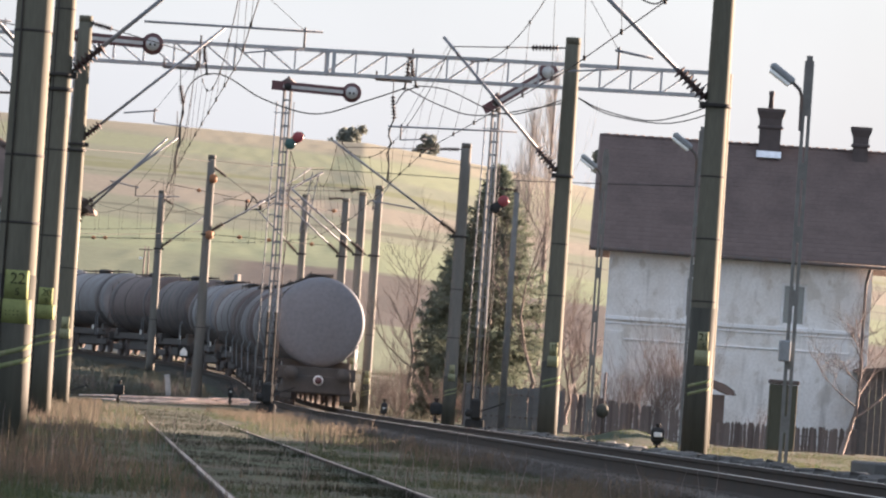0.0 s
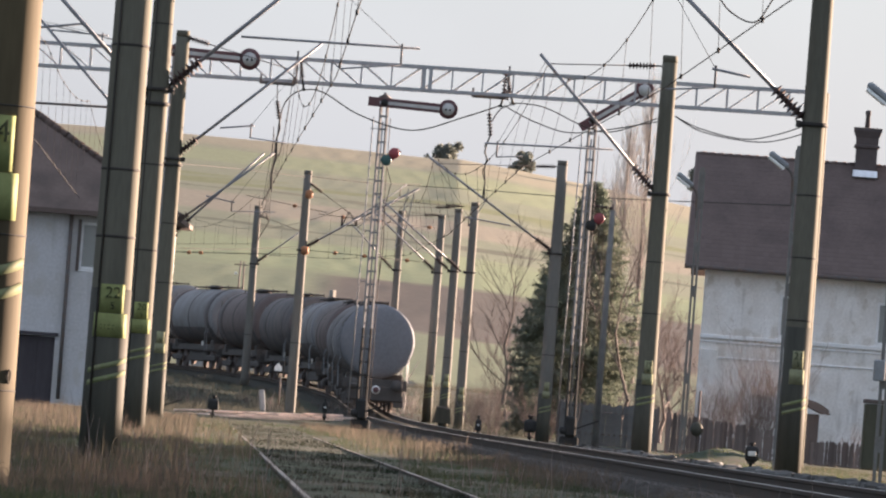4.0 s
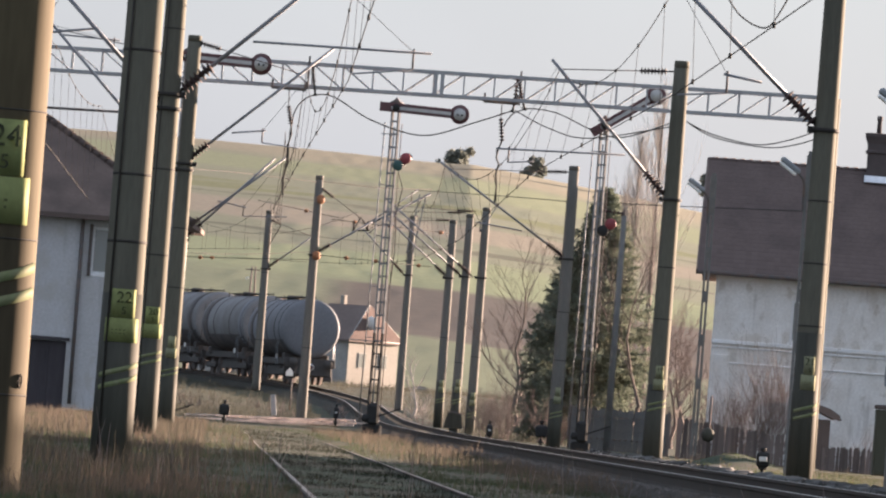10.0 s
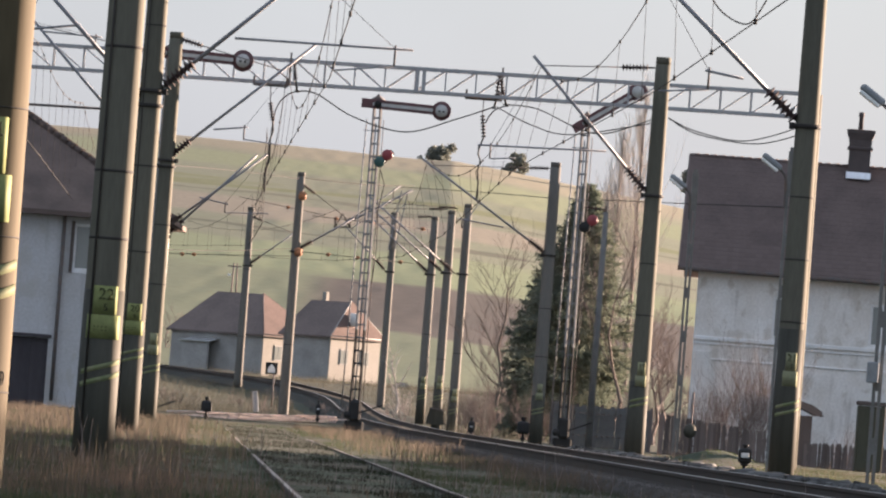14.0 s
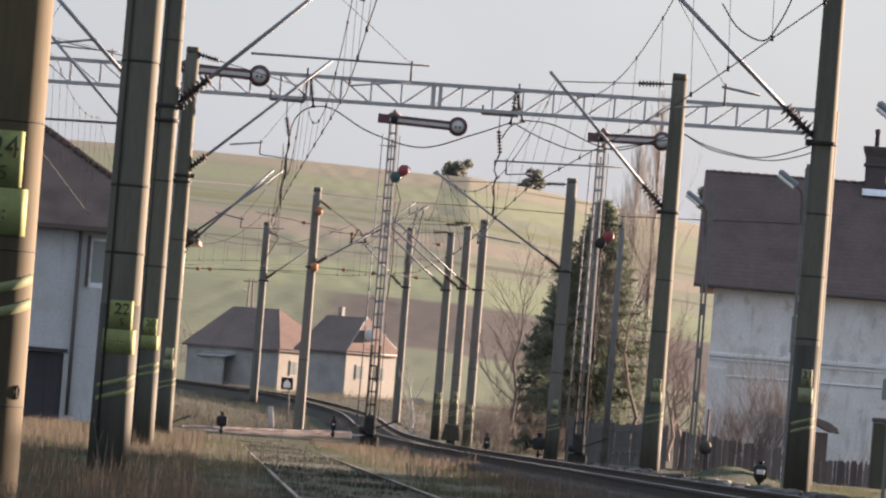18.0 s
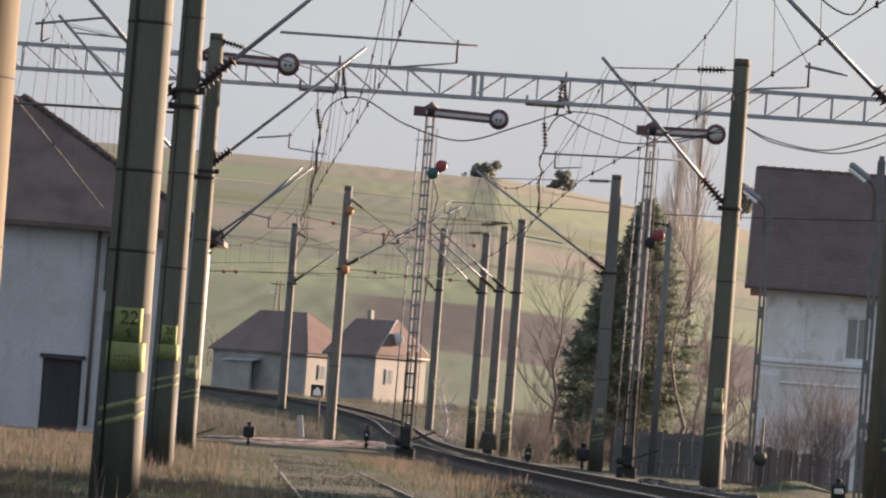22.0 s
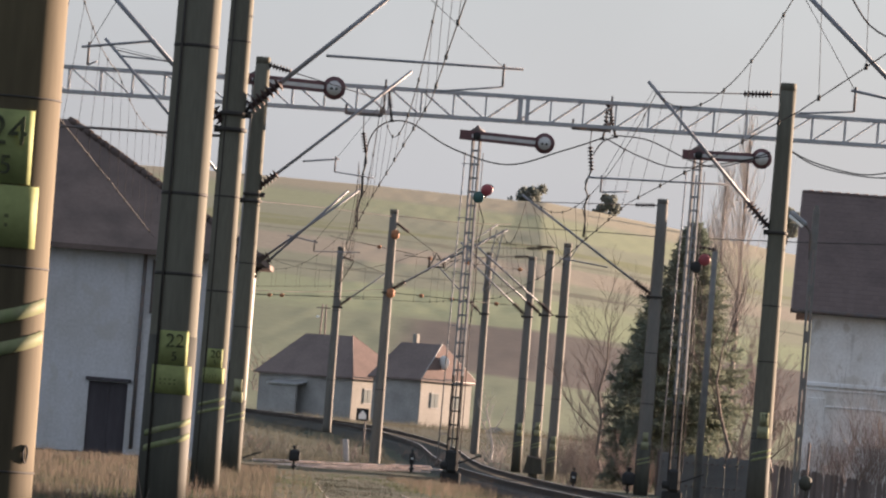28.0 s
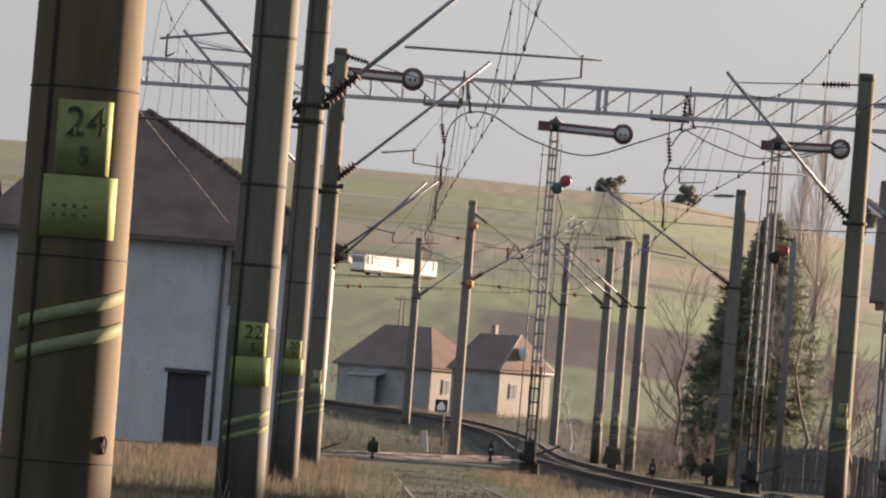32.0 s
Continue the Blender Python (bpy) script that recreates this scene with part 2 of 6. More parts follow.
def glass(name, colour, rough):
    m = bpy.data.materials.new(name)
    m.use_nodes = True
    p = m.node_tree.nodes["Principled BSDF"]
    p.inputs["Base Color"].default_value = (*colour, 1)
    p.inputs["Roughness"].default_value = rough
    p.inputs["Specular IOR Level"].default_value = 0.8
    return m


def weathered(m, patch, dirt):
    """Flaked patches and dirty runs on a plaster."""
    n, k = m.node_tree.nodes, m.node_tree.links
    p = n["Principled BSDF"]
    src = p.inputs["Base Color"].links[0].from_socket
    co = n.new("ShaderNodeTexCoord")
    for colour, size, detail, lo, hi, share in ((patch, (0.9, 0.9, 0.7), 9, 0.57, 0.63, 0.45), (patch, (2.4, 2.4, 1.6), 8, 0.6, 0.66, 0.5), (dirt, (2.6, 2.6, 0.35), 7, 0.58, 0.7, 0.55)):
        mp, t, r, x = n.new("ShaderNodeMapping"), n.new("ShaderNodeTexNoise"), n.new("ShaderNodeMapRange"), n.new("ShaderNodeMix")
        mp.inputs["Scale"].default_value = size
        t.inputs["Scale"].default_value, t.inputs["Detail"].default_value = 1.0, detail
        r.inputs[1].default_value, r.inputs[2].default_value, r.inputs[4].default_value = lo, hi, share
        x.data_type = "RGBA"
        x.inputs[7].default_value = (*colour, 1)
        k.new(co.outputs["Object"], mp.inputs[0])
        k.new(mp.outputs[0], t.inputs[0])
        k.new(t.outputs[0], r.inputs[0])
        k.new(r.outputs[0], x.inputs[0])
        k.new(src, x.inputs[6])
        src = x.outputs[2]
    k.new(src, p.inputs["Base Color"])


weathered(PLASTER, (0.4, 0.365, 0.31), (0.33, 0.32, 0.3))
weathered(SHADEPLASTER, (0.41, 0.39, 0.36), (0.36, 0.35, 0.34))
PANE = glass("window_glass", (0.2, 0.215, 0.205), 0.08)
LENS = glass("frosted_lamp_glass", (0.8, 0.82, 0.82), 0.15)
# Near-white glass colour stands in for sun glint on the coach windows.
COACHGLASS = glass("glint_coach_glass", (0.75, 0.75, 0.73), 0.2)


def ground_material():
    """Short green turf with brown dry patches near by; fields, fallow and pasture on the hill, each in its own strip."""
    m = bpy.data.materials.new("ground")
    m.use_nodes = True
    n, k = m.node_tree.nodes, m.node_tree.links
    p = n["Principled BSDF"]
    p.inputs["Roughness"].default_value = 0.95
    p.inputs["Specular IOR Level"].default_value = 0.05
    co = n.new("ShaderNodeTexCoord")
    sep = n.new("ShaderNodeSeparateXYZ")
    k.new(co.outputs["Object"], sep.inputs[0])

    def noise_node(scale, detail=5):
        t = n.new("ShaderNodeTexNoise")
        t.inputs["Scale"].default_value, t.inputs["Detail"].default_value = scale, detail
        k.new(co.outputs["Object"], t.inputs[0])
        return t.outputs[0]

    def blend(f, c0, c1):
        t = n.new("ShaderNodeMix")
        t.data_type = "RGBA"
        for s, v in ((6, c0), (7, c1)):
            if isinstance(v, tuple):
                t.inputs[s].default_value = (*v, 1)
            else:
                k.new(v, t.inputs[s])
        k.new(f, t.inputs[0])
        return t.outputs[2]

    def math_node(op, x, y):
        t = n.new("ShaderNodeMath")
        t.operation = op
        t.use_clamp = False
        for s, v in ((0, x), (1, y)):
            if isinstance(v, (int, float)):
                t.inputs[s].default_value = v
            else:
                k.new(v, t.inputs[s])
        return t.outputs[0]

    def band(v, lo, hi, soft):
        r = n.new("ShaderNodeMapRange")
        r.interpolation_type = "SMOOTHSTEP"
        r.inputs[1].default_value, r.inputs[2].default_value = lo - soft, lo + soft
        k.new(v, r.inputs[0])
        q = n.new("ShaderNodeMapRange")
        q.interpolation_type = "SMOOTHSTEP"
        q.inputs[1].default_value, q.inputs[2].default_value = hi - soft, hi + soft
        q.inputs[3].default_value, q.inputs[4].default_value = 1, 0
        k.new(v, q.inputs[0])
        return math_node("MULTIPLY", r.outputs[0], q.outputs[0])

    patch = n.new("ShaderNodeMapRange")
    patch.inputs[1].default_value, patch.inputs[2].default_value = 0.42, 0.6
    k.new(noise_node(0.25), patch.inputs[0])
    near = blend(patch.outputs[0], (0.042, 0.054, 0.036), (0.062, 0.06, 0.046))
    wob = math_node("MULTIPLY", math_node("SUBTRACT", noise_node(0.012, 4), 0.5), 90.0)
    wob2 = math_node("MULTIPLY", math_node("SUBTRACT", noise_node(0.05, 4), 0.5), 30.0)
    y = math_node("ADD", math_node("ADD", sep.outputs[1], wob), math_node("MULTIPLY", sep.outputs[0], 0.5))
    y = math_node("ADD", y, wob2)
    pasture = blend(noise_node(0.02), (0.119, 0.139, 0.090), (0.160, 0.160, 0.112))
    c = blend(band(y, 380, 9000, 30), near, (0.056, 0.058, 0.045))
    c = blend(band(y, 600, 9000, 25), c, (0.123, 0.143, 0.086))
    c = blend(math_node("MULTIPLY", band(y, 715, 845, 6), band(sep.outputs[0], -15, 9000, 3)), c, (0.070, 0.062, 0.057))
    c = blend(band(y, 850, 930, 8), c, (0.148, 0.176, 0.095))
    c = blend(band(y, 930, 9000, 10), c, pasture)
    c = blend(band(y, 1005, 1050, 6), c, (0.180, 0.160, 0.120))
    c = blend(band(y, 1085, 1100, 4), c, (0.115, 0.126, 0.060))
    c = blend(band(y, 966, 974, 2), c, (0.085, 0.088, 0.062))
    c = blend(band(y, 1062, 1068, 2), c, (0.1, 0.1, 0.07))
    c = blend(band(y, 1150, 1215, 10), c, (0.148, 0.168, 0.095))
    c = blend(band(y, 1230, 9000, 18), c, (0.172, 0.160, 0.112))
    mul = n.new("ShaderNodeMix")
    mul.data_type, mul.blend_type = "RGBA", "MULTIPLY"
    mul.inputs[0].default_value = 0.5
    k.new(c, mul.inputs[6])
    k.new(noise_node(0.9, 6), mul.inputs[7])
    hs = n.new("ShaderNodeHueSaturation")
    hs.inputs["Value"].default_value = 1.5
    hs.inputs["Saturation"].default_value = 0.9
    k.new(mul.outputs[2], hs.inputs["Color"])
    k.new(hs.outputs[0], p.inputs["Base Color"])
    b = n.new("ShaderNodeBump")
    b.inputs["Strength"].default_value, b.inputs["Distance"].default_value = 0.3, 0.04
    k.new(noise_node(2.0, 2), b.inputs["Height"])
    k.new(b.outputs[0], p.inputs["Normal"])
    return m


GROUND = ground_material()


def leaf_light(m, share=0.4):
    """Lets thin blades pass light from behind."""
    n, k = m.node_tree.nodes, m.node_tree.links
    p = n["Principled BSDF"]
    tr = n.new("ShaderNodeBsdfTranslucent")
    mx = n.new("ShaderNodeMixShader")
    mx.inputs[0].default_value = share
    k.new(p.inputs["Base Color"].links[0].from_socket, tr.inputs[0])
    k.new(p.outputs[0], mx.inputs[1])
    k.new(tr.outputs[0], mx.inputs[2])
    k.new(mx.outputs[0], n["Material Output"].inputs[0])


leaf_light(NEEDLE, 0.22)
leaf_light(LEAF, 0.3)
for blade in (DRYGRASS, BANKGRASS, VERGE, RAILTURF, GREENGRASS):
    leaf_light(blade)


# ---- building blocks ----
class Geo:
    """Points and faces of one part."""

    def __init__(self):
        self.v, self.f, self.smooth = [], [], []

    def add(self, v, f, smooth=False):
        o = len(self.v)
        self.v += [tuple(p) for p in v]
        self.f += [tuple(i + o for i in q) for q in f]
        self.smooth += [smooth] * len(f)
        return self

    def tube(self, p, q, r, r2=None, n=10, caps=True):
        p, q = Vector(p), Vector(q)
        r2 = r if r2 is None else r2
        ax = (q - p).normalized()
        s = ax.orthogonal().normalized()
        t = ax.cross(s)
        ring = [s * math.cos(i * math.tau / n) + t * math.sin(i * math.tau / n) for i in range(n)]
        self.add([p + d * r for d in ring] + [q + d * r2 for d in ring], [(i, (i + 1) % n, n + (i + 1) % n, n + i) for i in range(n)], True)
        if caps:
            o = len(self.v) - 2 * n
            self.f += [tuple(range(o + n - 1, o - 1, -1)), tuple(range(o + n, o + 2 * n))]
            self.smooth += [False, False]
        return self

    def path(self, pts, r, n=6):
        pts = [Vector(p) for p in pts]
        rings = []
        for i, p in enumerate(pts):
            ax = (pts[min(i + 1, len(pts) - 1)] - pts[max(i - 1, 0)]).normalized()
            s = ax.cross(Vector((0.1, 0.3, 1))).normalized()
            t = ax.cross(s)
            rings += [p + (s * math.cos(j * math.tau / n) + t * math.sin(j * math.tau / n)) * r for j in range(n)]
        self.add(rings, [(i * n + j, i * n + (j + 1) % n, (i + 1) * n + (j + 1) % n, (i + 1) * n + j) for i in range(len(pts) - 1) for j in range(n)], True)
        return self

    def box(self, c, s, turn=None, b=0.0):
        """A box about c; b chamfers its edges."""
        x, y, z = (d / 2 for d in s)
        m = turn.to_matrix() if turn is not None else None
        if b:
            corner = [(i, j, k) for i in (-1, 1) for j in (-1, 1) for k in (-1, 1)]
            bm = bmesh.new()
            for i, j, k in corner:
                for d in ((b, b, 0), (b, 0, b), (0, b, b)):
                    bm.verts.new((i * (x - (b - d[0] if d[0] == 0 else b) * (d[0] > 0)), j * (y - b * (d[1] > 0)), k * (z - b * (d[2] > 0))))
            bmesh.ops.convex_hull(bm, input=bm.verts)
            bm.verts.index_update()
            v = [w.co.copy() for w in bm.verts]
            f = [tuple(w.index for w in q.verts) for q in bm.faces]
            bm.free()
        else:
            v = [Vector((i * x, j * y, k * z)) for i in (-1, 1) for j in (-1, 1) for k in (-1, 1)]
            f = [(0, 1, 3, 2), (4, 6, 7, 5), (0, 4, 5, 1), (2, 3, 7, 6), (0, 2, 6, 4), (1, 5, 7, 3)]
        c = Vector(c)
        return self.add([c + (m @ w if m is not None else w) for w in v], f)

    def bar(self, p, q, w, h):
        """A square bar from p to q, w across and h deep."""
        p, q = Vector(p), Vector(q)
        return self.box((p + q) / 2, (w, h, (q - p).length), (q - p).to_track_quat("Z", "Y"))

    def lathe(self, profile, n=20, o=(0, 0, 0), axis="Z"):
        """Turns (radius, height) pairs round an axis."""
        v = []
        for r, h in profile:
            for i in range(n):
                c, s = r * math.cos(i * math.tau / n), r * math.sin(i * math.tau / n)
                p = {"Z": (c, s, h), "Y": (c, h, s), "X": (h, c, s)}[axis]
                v.append(Vector(p) + Vector(o))
        m = len(profile)
        f = [(j * n + i, j * n + (i + 1) % n, (j + 1) * n + (i + 1) % n, (j + 1) * n + i) for j in range(m - 1) for i in range(n)]
        self.add(v, f, True)
        k = len(self.v) - m * n
        if profile[0][0] > 1e-4:
            self.f.append(tuple(range(k + n - 1, k - 1, -1)))
            self.smooth.append(False)
        if profile[-1][0] > 1e-4:
            self.f.append(tuple(range(k + (m - 1) * n, k + m * n)))
            self.smooth.append(False)
        return self

    def turned(self, p, q, profile, n=10):
        """Turns (radius, share of the way) pairs round the line from p to q."""
        p, q = Vector(p), Vector(q)
        ax = (q - p).normalized()
        s = ax.orthogonal().normalized()
        t = ax.cross(s)
        v = [p.lerp(q, u) + (s * math.cos(i * math.tau / n) + t * math.sin(i * math.tau / n)) * r for r, u in profile for i in range(n)]
        m = len(profile)
        self.add(v, [(j * n + i, j * n + (i + 1) % n, (j + 1) * n + (i + 1) % n, (j + 1) * n + i) for j in range(m - 1) for i in range(n)])
        return self

    def prism(self, poly, y0, y1):
        """A flat outline of (x, z) pairs, given depth from y0 to y1."""
        n = len(poly)
        v = [(x, y0, z) for x, z in poly] + [(x, y1, z) for x, z in poly]
        return self.add(v, [tuple(range(n)), tuple(range(2 * n - 1, n - 1, -1))] + [(i, i + n, (i + 1) % n + n, (i + 1) % n) for i in range(n)])

    def mesh(self, name):
        me = bpy.data.meshes.new(name)
        me.from_pydata([tuple(p) for p in self.v], [], self.f)
        me.polygons.foreach_set("use_smooth", self.smooth)
        me.update()
        bm = bmesh.new()
        bm.from_mesh(me)
        bmesh.ops.recalc_face_normals(bm, faces=bm.faces)
        bm.to_mesh(me)
        bm.free()
        return me


def thing(name, at, label, category, group="", kind="", turn=0.0):
    ob = new(name)
    ob.matrix_world = pose(*at, 0, 0, turn)
    return tagged(ob, label, category, group, kind)


def part(name, geo, mat, parent, label=""):
    me = geo if isinstance(geo, bpy.types.Mesh) else geo.mesh(name)
    if not me.materials:
        me.materials.append(mat)
    ob = new(name, me)
    ob.parent = parent
    if label:
        ob["label"] = label
    return ob


def lone(name, geo, mat, label, category="", group="", kind="", at=(0, 0, 0)):
    me = geo if isinstance(geo, bpy.types.Mesh) else geo.mesh(name)
    me.materials.append(mat)
    ob = new(name, me)
    ob.location = at
    return tagged(ob, label, category, group, kind)


def local(ob):
    """Turns a point of the world into ob's own space."""
    inv = ob.matrix_basis.inverted()
    return lambda p: inv @ Vector(p)


def lettering(body, size, depth=0.004):
    """A mesh of raised letters in the built-in font, centred, in the xz plane, facing -y."""
    cu = bpy.data.curves.new("letters", "FONT")
    cu.body, cu.size, cu.extrude = body, size, depth
    cu.align_x, cu.align_y = "CENTER", "CENTER"
    tmp = bpy.data.objects.new("letters", cu)
    me = bpy.data.meshes.new_from_object(tmp)
    me.transform(Matrix.Rotation(radians(90), 4, "X"))
    bpy.data.objects.remove(tmp)
    return me


# ---- ground ----
def ground_height(x, y):
    z = np.interp(y, [-200, 0, 60, 230, 280, 330, 360, 392, 470, 600, 750, 950, 1300, 1500, 5000], [-0.1, -0.1, -0.05, 0.02, 0.1, 0.75, 1.3, 1.95, 2.2, 2.5, 10.0, 22.8, 49.1, 47.0, 10.0])
    z = z + 0.34 * np.exp(-((x - 6.87) / 0.9) ** 2 - ((y - 170) / 4) ** 2)
    z = z - np.interp(x, [-60, -30, -5, 10, 40], [0.5, 0.9, 1.7, 1.2, 1.0]) * np.clip((y - 900) / 400, 0, 1)
    z = z - 0.14 * np.clip(x, 0, 200) * np.clip(y / 1300, 0, 1) ** 2
    return z


def track_x(y):
    """The main line's centre: straight, then a curve of 290 m to the left."""
    return 1.32 - 0.031 * (y - 150) + 0.25 * np.exp(-((y - 232) / 45) ** 2)


CURVE_Y, CURVE_R = 318.0, 290.0


def track_at(s):
    """Place, heading and rail height s metres along the main line from y = 0."""
    c = math.sqrt(1 + 0.031 ** 2)
    if s <= CURVE_Y * c:
        y = s / c
        x, h = track_x(y), math.atan(0.031)
    else:
        h0 = math.atan(0.031)
        u = (s - CURVE_Y * c) / CURVE_R
        h = h0 + u
        x = track_x(CURVE_Y) - CURVE_R * (math.cos(h0) - math.cos(h))
        y = CURVE_Y + CURVE_R * (math.sin(h) - math.sin(h0))
    z = 0.2 + float(np.interp(s, [0, 200, 220, 240, 260, 280, 300, 320, 340, 360, 400, 480], [0, 0, 0.02, 0.06, 0.13, 0.24, 0.45, 0.74, 1.13, 1.58, 2.2, 2.6]))
    return float(x), y, z, h


def grid_ground():
    xs = np.unique(np.concatenate([np.linspace(-3000, -300, 12), np.linspace(-300, -30, 28), np.linspace(-30, 30, 121), np.linspace(30, 300, 28), np.linspace(300, 3000, 12)]))
    ys = np.unique(np.concatenate([np.linspace(-300, 30, 12), np.linspace(30, 260, 231), np.linspace(260, 1500, 180), np.linspace(1500, 4900, 12)]))
    gx, gy = np.meshgrid(xs, ys)
    z = ground_height(gx, gy)
    rough = np.array([noise.noise((px * 0.35, py * 0.12, 3.0)) for px, py in zip(gx.ravel(), gy.ravel())]).reshape(gx.shape)
    far = np.array([noise.noise((px * 0.02, py * 0.012, 7.0)) for px, py in zip(gx.ravel(), gy.ravel())]).reshape(gx.shape)
    z = z + rough * np.where(gy < 300, 0.02, 0.08) + far * np.clip((gy - 500) / 300, 0, 1) * 0.12
    centre = np.array([track_x(v) for v in ys])[:, None]
    z = np.where((np.abs(gx - centre) < 1.6) & (gy < 330), np.minimum(z, -0.05 + np.clip(gy - 250, 0, 200) * 0.007), z)
    nx, ny = len(xs), len(ys)
    me = bpy.data.meshes.new("ground")
    idx = np.arange(nx * ny).reshape(ny, nx)
    faces = np.stack([idx[:-1, :-1], idx[:-1, 1:], idx[1:, 1:], idx[1:, :-1]], -1).reshape(-1, 4)
    me.from_pydata(np.stack([gx.ravel(), gy.ravel(), z.ravel()], -1).tolist(), [], faces.tolist())
    me.polygons.foreach_set("use_smooth", [True] * len(me.polygons))
    me.materials.append(GROUND)
    ob = new("ground", me)
    return tagged(ob, "uneven turf rising to a hill of green and tan fields", "ground", kind="structure")


grid_ground()


def sweep(profile, s0, s1, step, centre):
    """A cross-section of (across, up) pairs drawn along a line given by centre(s)."""
    g = Geo()
    n = len(profile)
    count = max(2, int((s1 - s0) / step) + 1)
    for i in range(count):
        x, y, z, h = centre(s0 + (s1 - s0) * i / (count - 1))
        g.v += [(x + a * math.cos(h), y + a * math.sin(h), z + b) for a, b in profile]
    for i in range(count - 1):
        for j in range(n):
            g.f.append((i * n + j, i * n + (j + 1) % n, (i + 1) * n + (j + 1) % n, (i + 1) * n + j))
            g.smooth.append(False)
    g.f += [tuple(range(n)), tuple(range((count - 1) * n, count * n))]
    g.smooth += [False, False]
    return g


RAIL_PROFILE = [(-0.065, -0.17), (0.065, -0.17), (0.065, -0.155), (0.012, -0.14), (0.012, -0.045), (0.034, -0.035), (0.034, 0.0), (-0.034, 0.0), (-0.034, -0.035), (-0.012, -0.045), (-0.012, -0.14), (-0.065, -0.155)]


def railway(name, centre, s0, s1, label, sleeper_to, head, wide):
    t = thing(name, (0, 0, 0), label, "railway track", kind="structure")
    for side in (-0.7525, 0.7525):
        r = part("rail", sweep([(a + side, b) for a, b in RAIL_PROFILE], s0, s1, 4, centre), RAIL, t)
        part("rail_head", sweep([(side - wide, 0.004), (side + wide, 0.004), (side + wide, 0.001), (side - wide, 0.001)], s0, s1, 4, centre), head, r, "worn bright running surface")
    sl = Geo().box((0, 0, 0), (2.5, 0.24, 0.16), b=0.02).mesh("sleeper")
    sl.materials.append(SLEEPER)
    s = s0 + 0.3
    while s < sleeper_to:
        x, y, z, h = centre(s)
        ob = new("sleeper", sl)
        ob.parent = t
        ob.matrix_basis = Matrix.Translation((x, y, z - 0.24)) @ Matrix.Rotation(h, 4, "Z")
        s += 0.65
    return t


def siding_x(y):
    return -0.045 - 0.0345 * (y - 47)


def siding_at(s):
    return siding_x(s), s, -0.02, math.atan(0.0345)


main = railway("track_main", track_at, 40.0, 700.0, "main line rails on grey ballast", 215.0, RAILTOP, 0.026)
part("ballast_bed", sweep([(-2.1, -0.45), (-1.5, -0.2), (1.5, -0.2), (2.1, -0.45)], 35.0, 700.0, 3, track_at), BALLAST, main)
def ballast_stones(count, y0, y1):
    """Loose stones over the shoulders and between the sleepers."""
    r = np.random.RandomState(12)
    y = y0 + (y1 - y0) * r.rand(count) ** 1.2
    a = (r.rand(count) * 2 - 1) * 2.15
    x = track_x(y) + a
    z = np.where(np.abs(a) < 1.5, 0.0, -(np.abs(a) - 1.5) * 0.42) + 0.01
    size = (0.02 + 0.035 * r.rand(count)) * np.where(a < -1.4, 1.5, 1.0)
    octa = np.array([(1, 0, 0), (0, 1, 0), (-1, 0, 0), (0, -1, 0), (0, 0, 0.8), (0, 0, -0.8)])
    spin = r.rand(count) * math.tau
    o = np.repeat(octa[None], count, 0) * (0.7 + 0.6 * r.rand(count, 6, 1)) * size[:, None, None]
    c, q = np.cos(spin)[:, None], np.sin(spin)[:, None]
    v = np.stack([o[..., 0] * c - o[..., 1] * q + x[:, None], o[..., 0] * q + o[..., 1] * c + y[:, None], o[..., 2] + z[:, None]], -1).reshape(-1, 3)
    tri = [(0, 1, 4), (1, 2, 4), (2, 3, 4), (3, 0, 4), (1, 0, 5), (2, 1, 5), (3, 2, 5), (0, 3, 5)]
    me = bpy.data.meshes.new("ballast_stone")
    me.from_pydata(v.tolist(), [], [(k + i, k + j, k + l) for k in range(0, 6 * count, 6) for i, j, l in tri])
    me.materials.append(CHIPPING)
    ob = new("ballast_stone", me)
    ob.parent = main
    ob["kind"] = "stuff"


ballast_stones(30000, 58, 210)
railway("track_siding", siding_at, 36.0, 185.0, "overgrown siding rails sunk in grass", 60.0, DULLHEAD, 0.016)


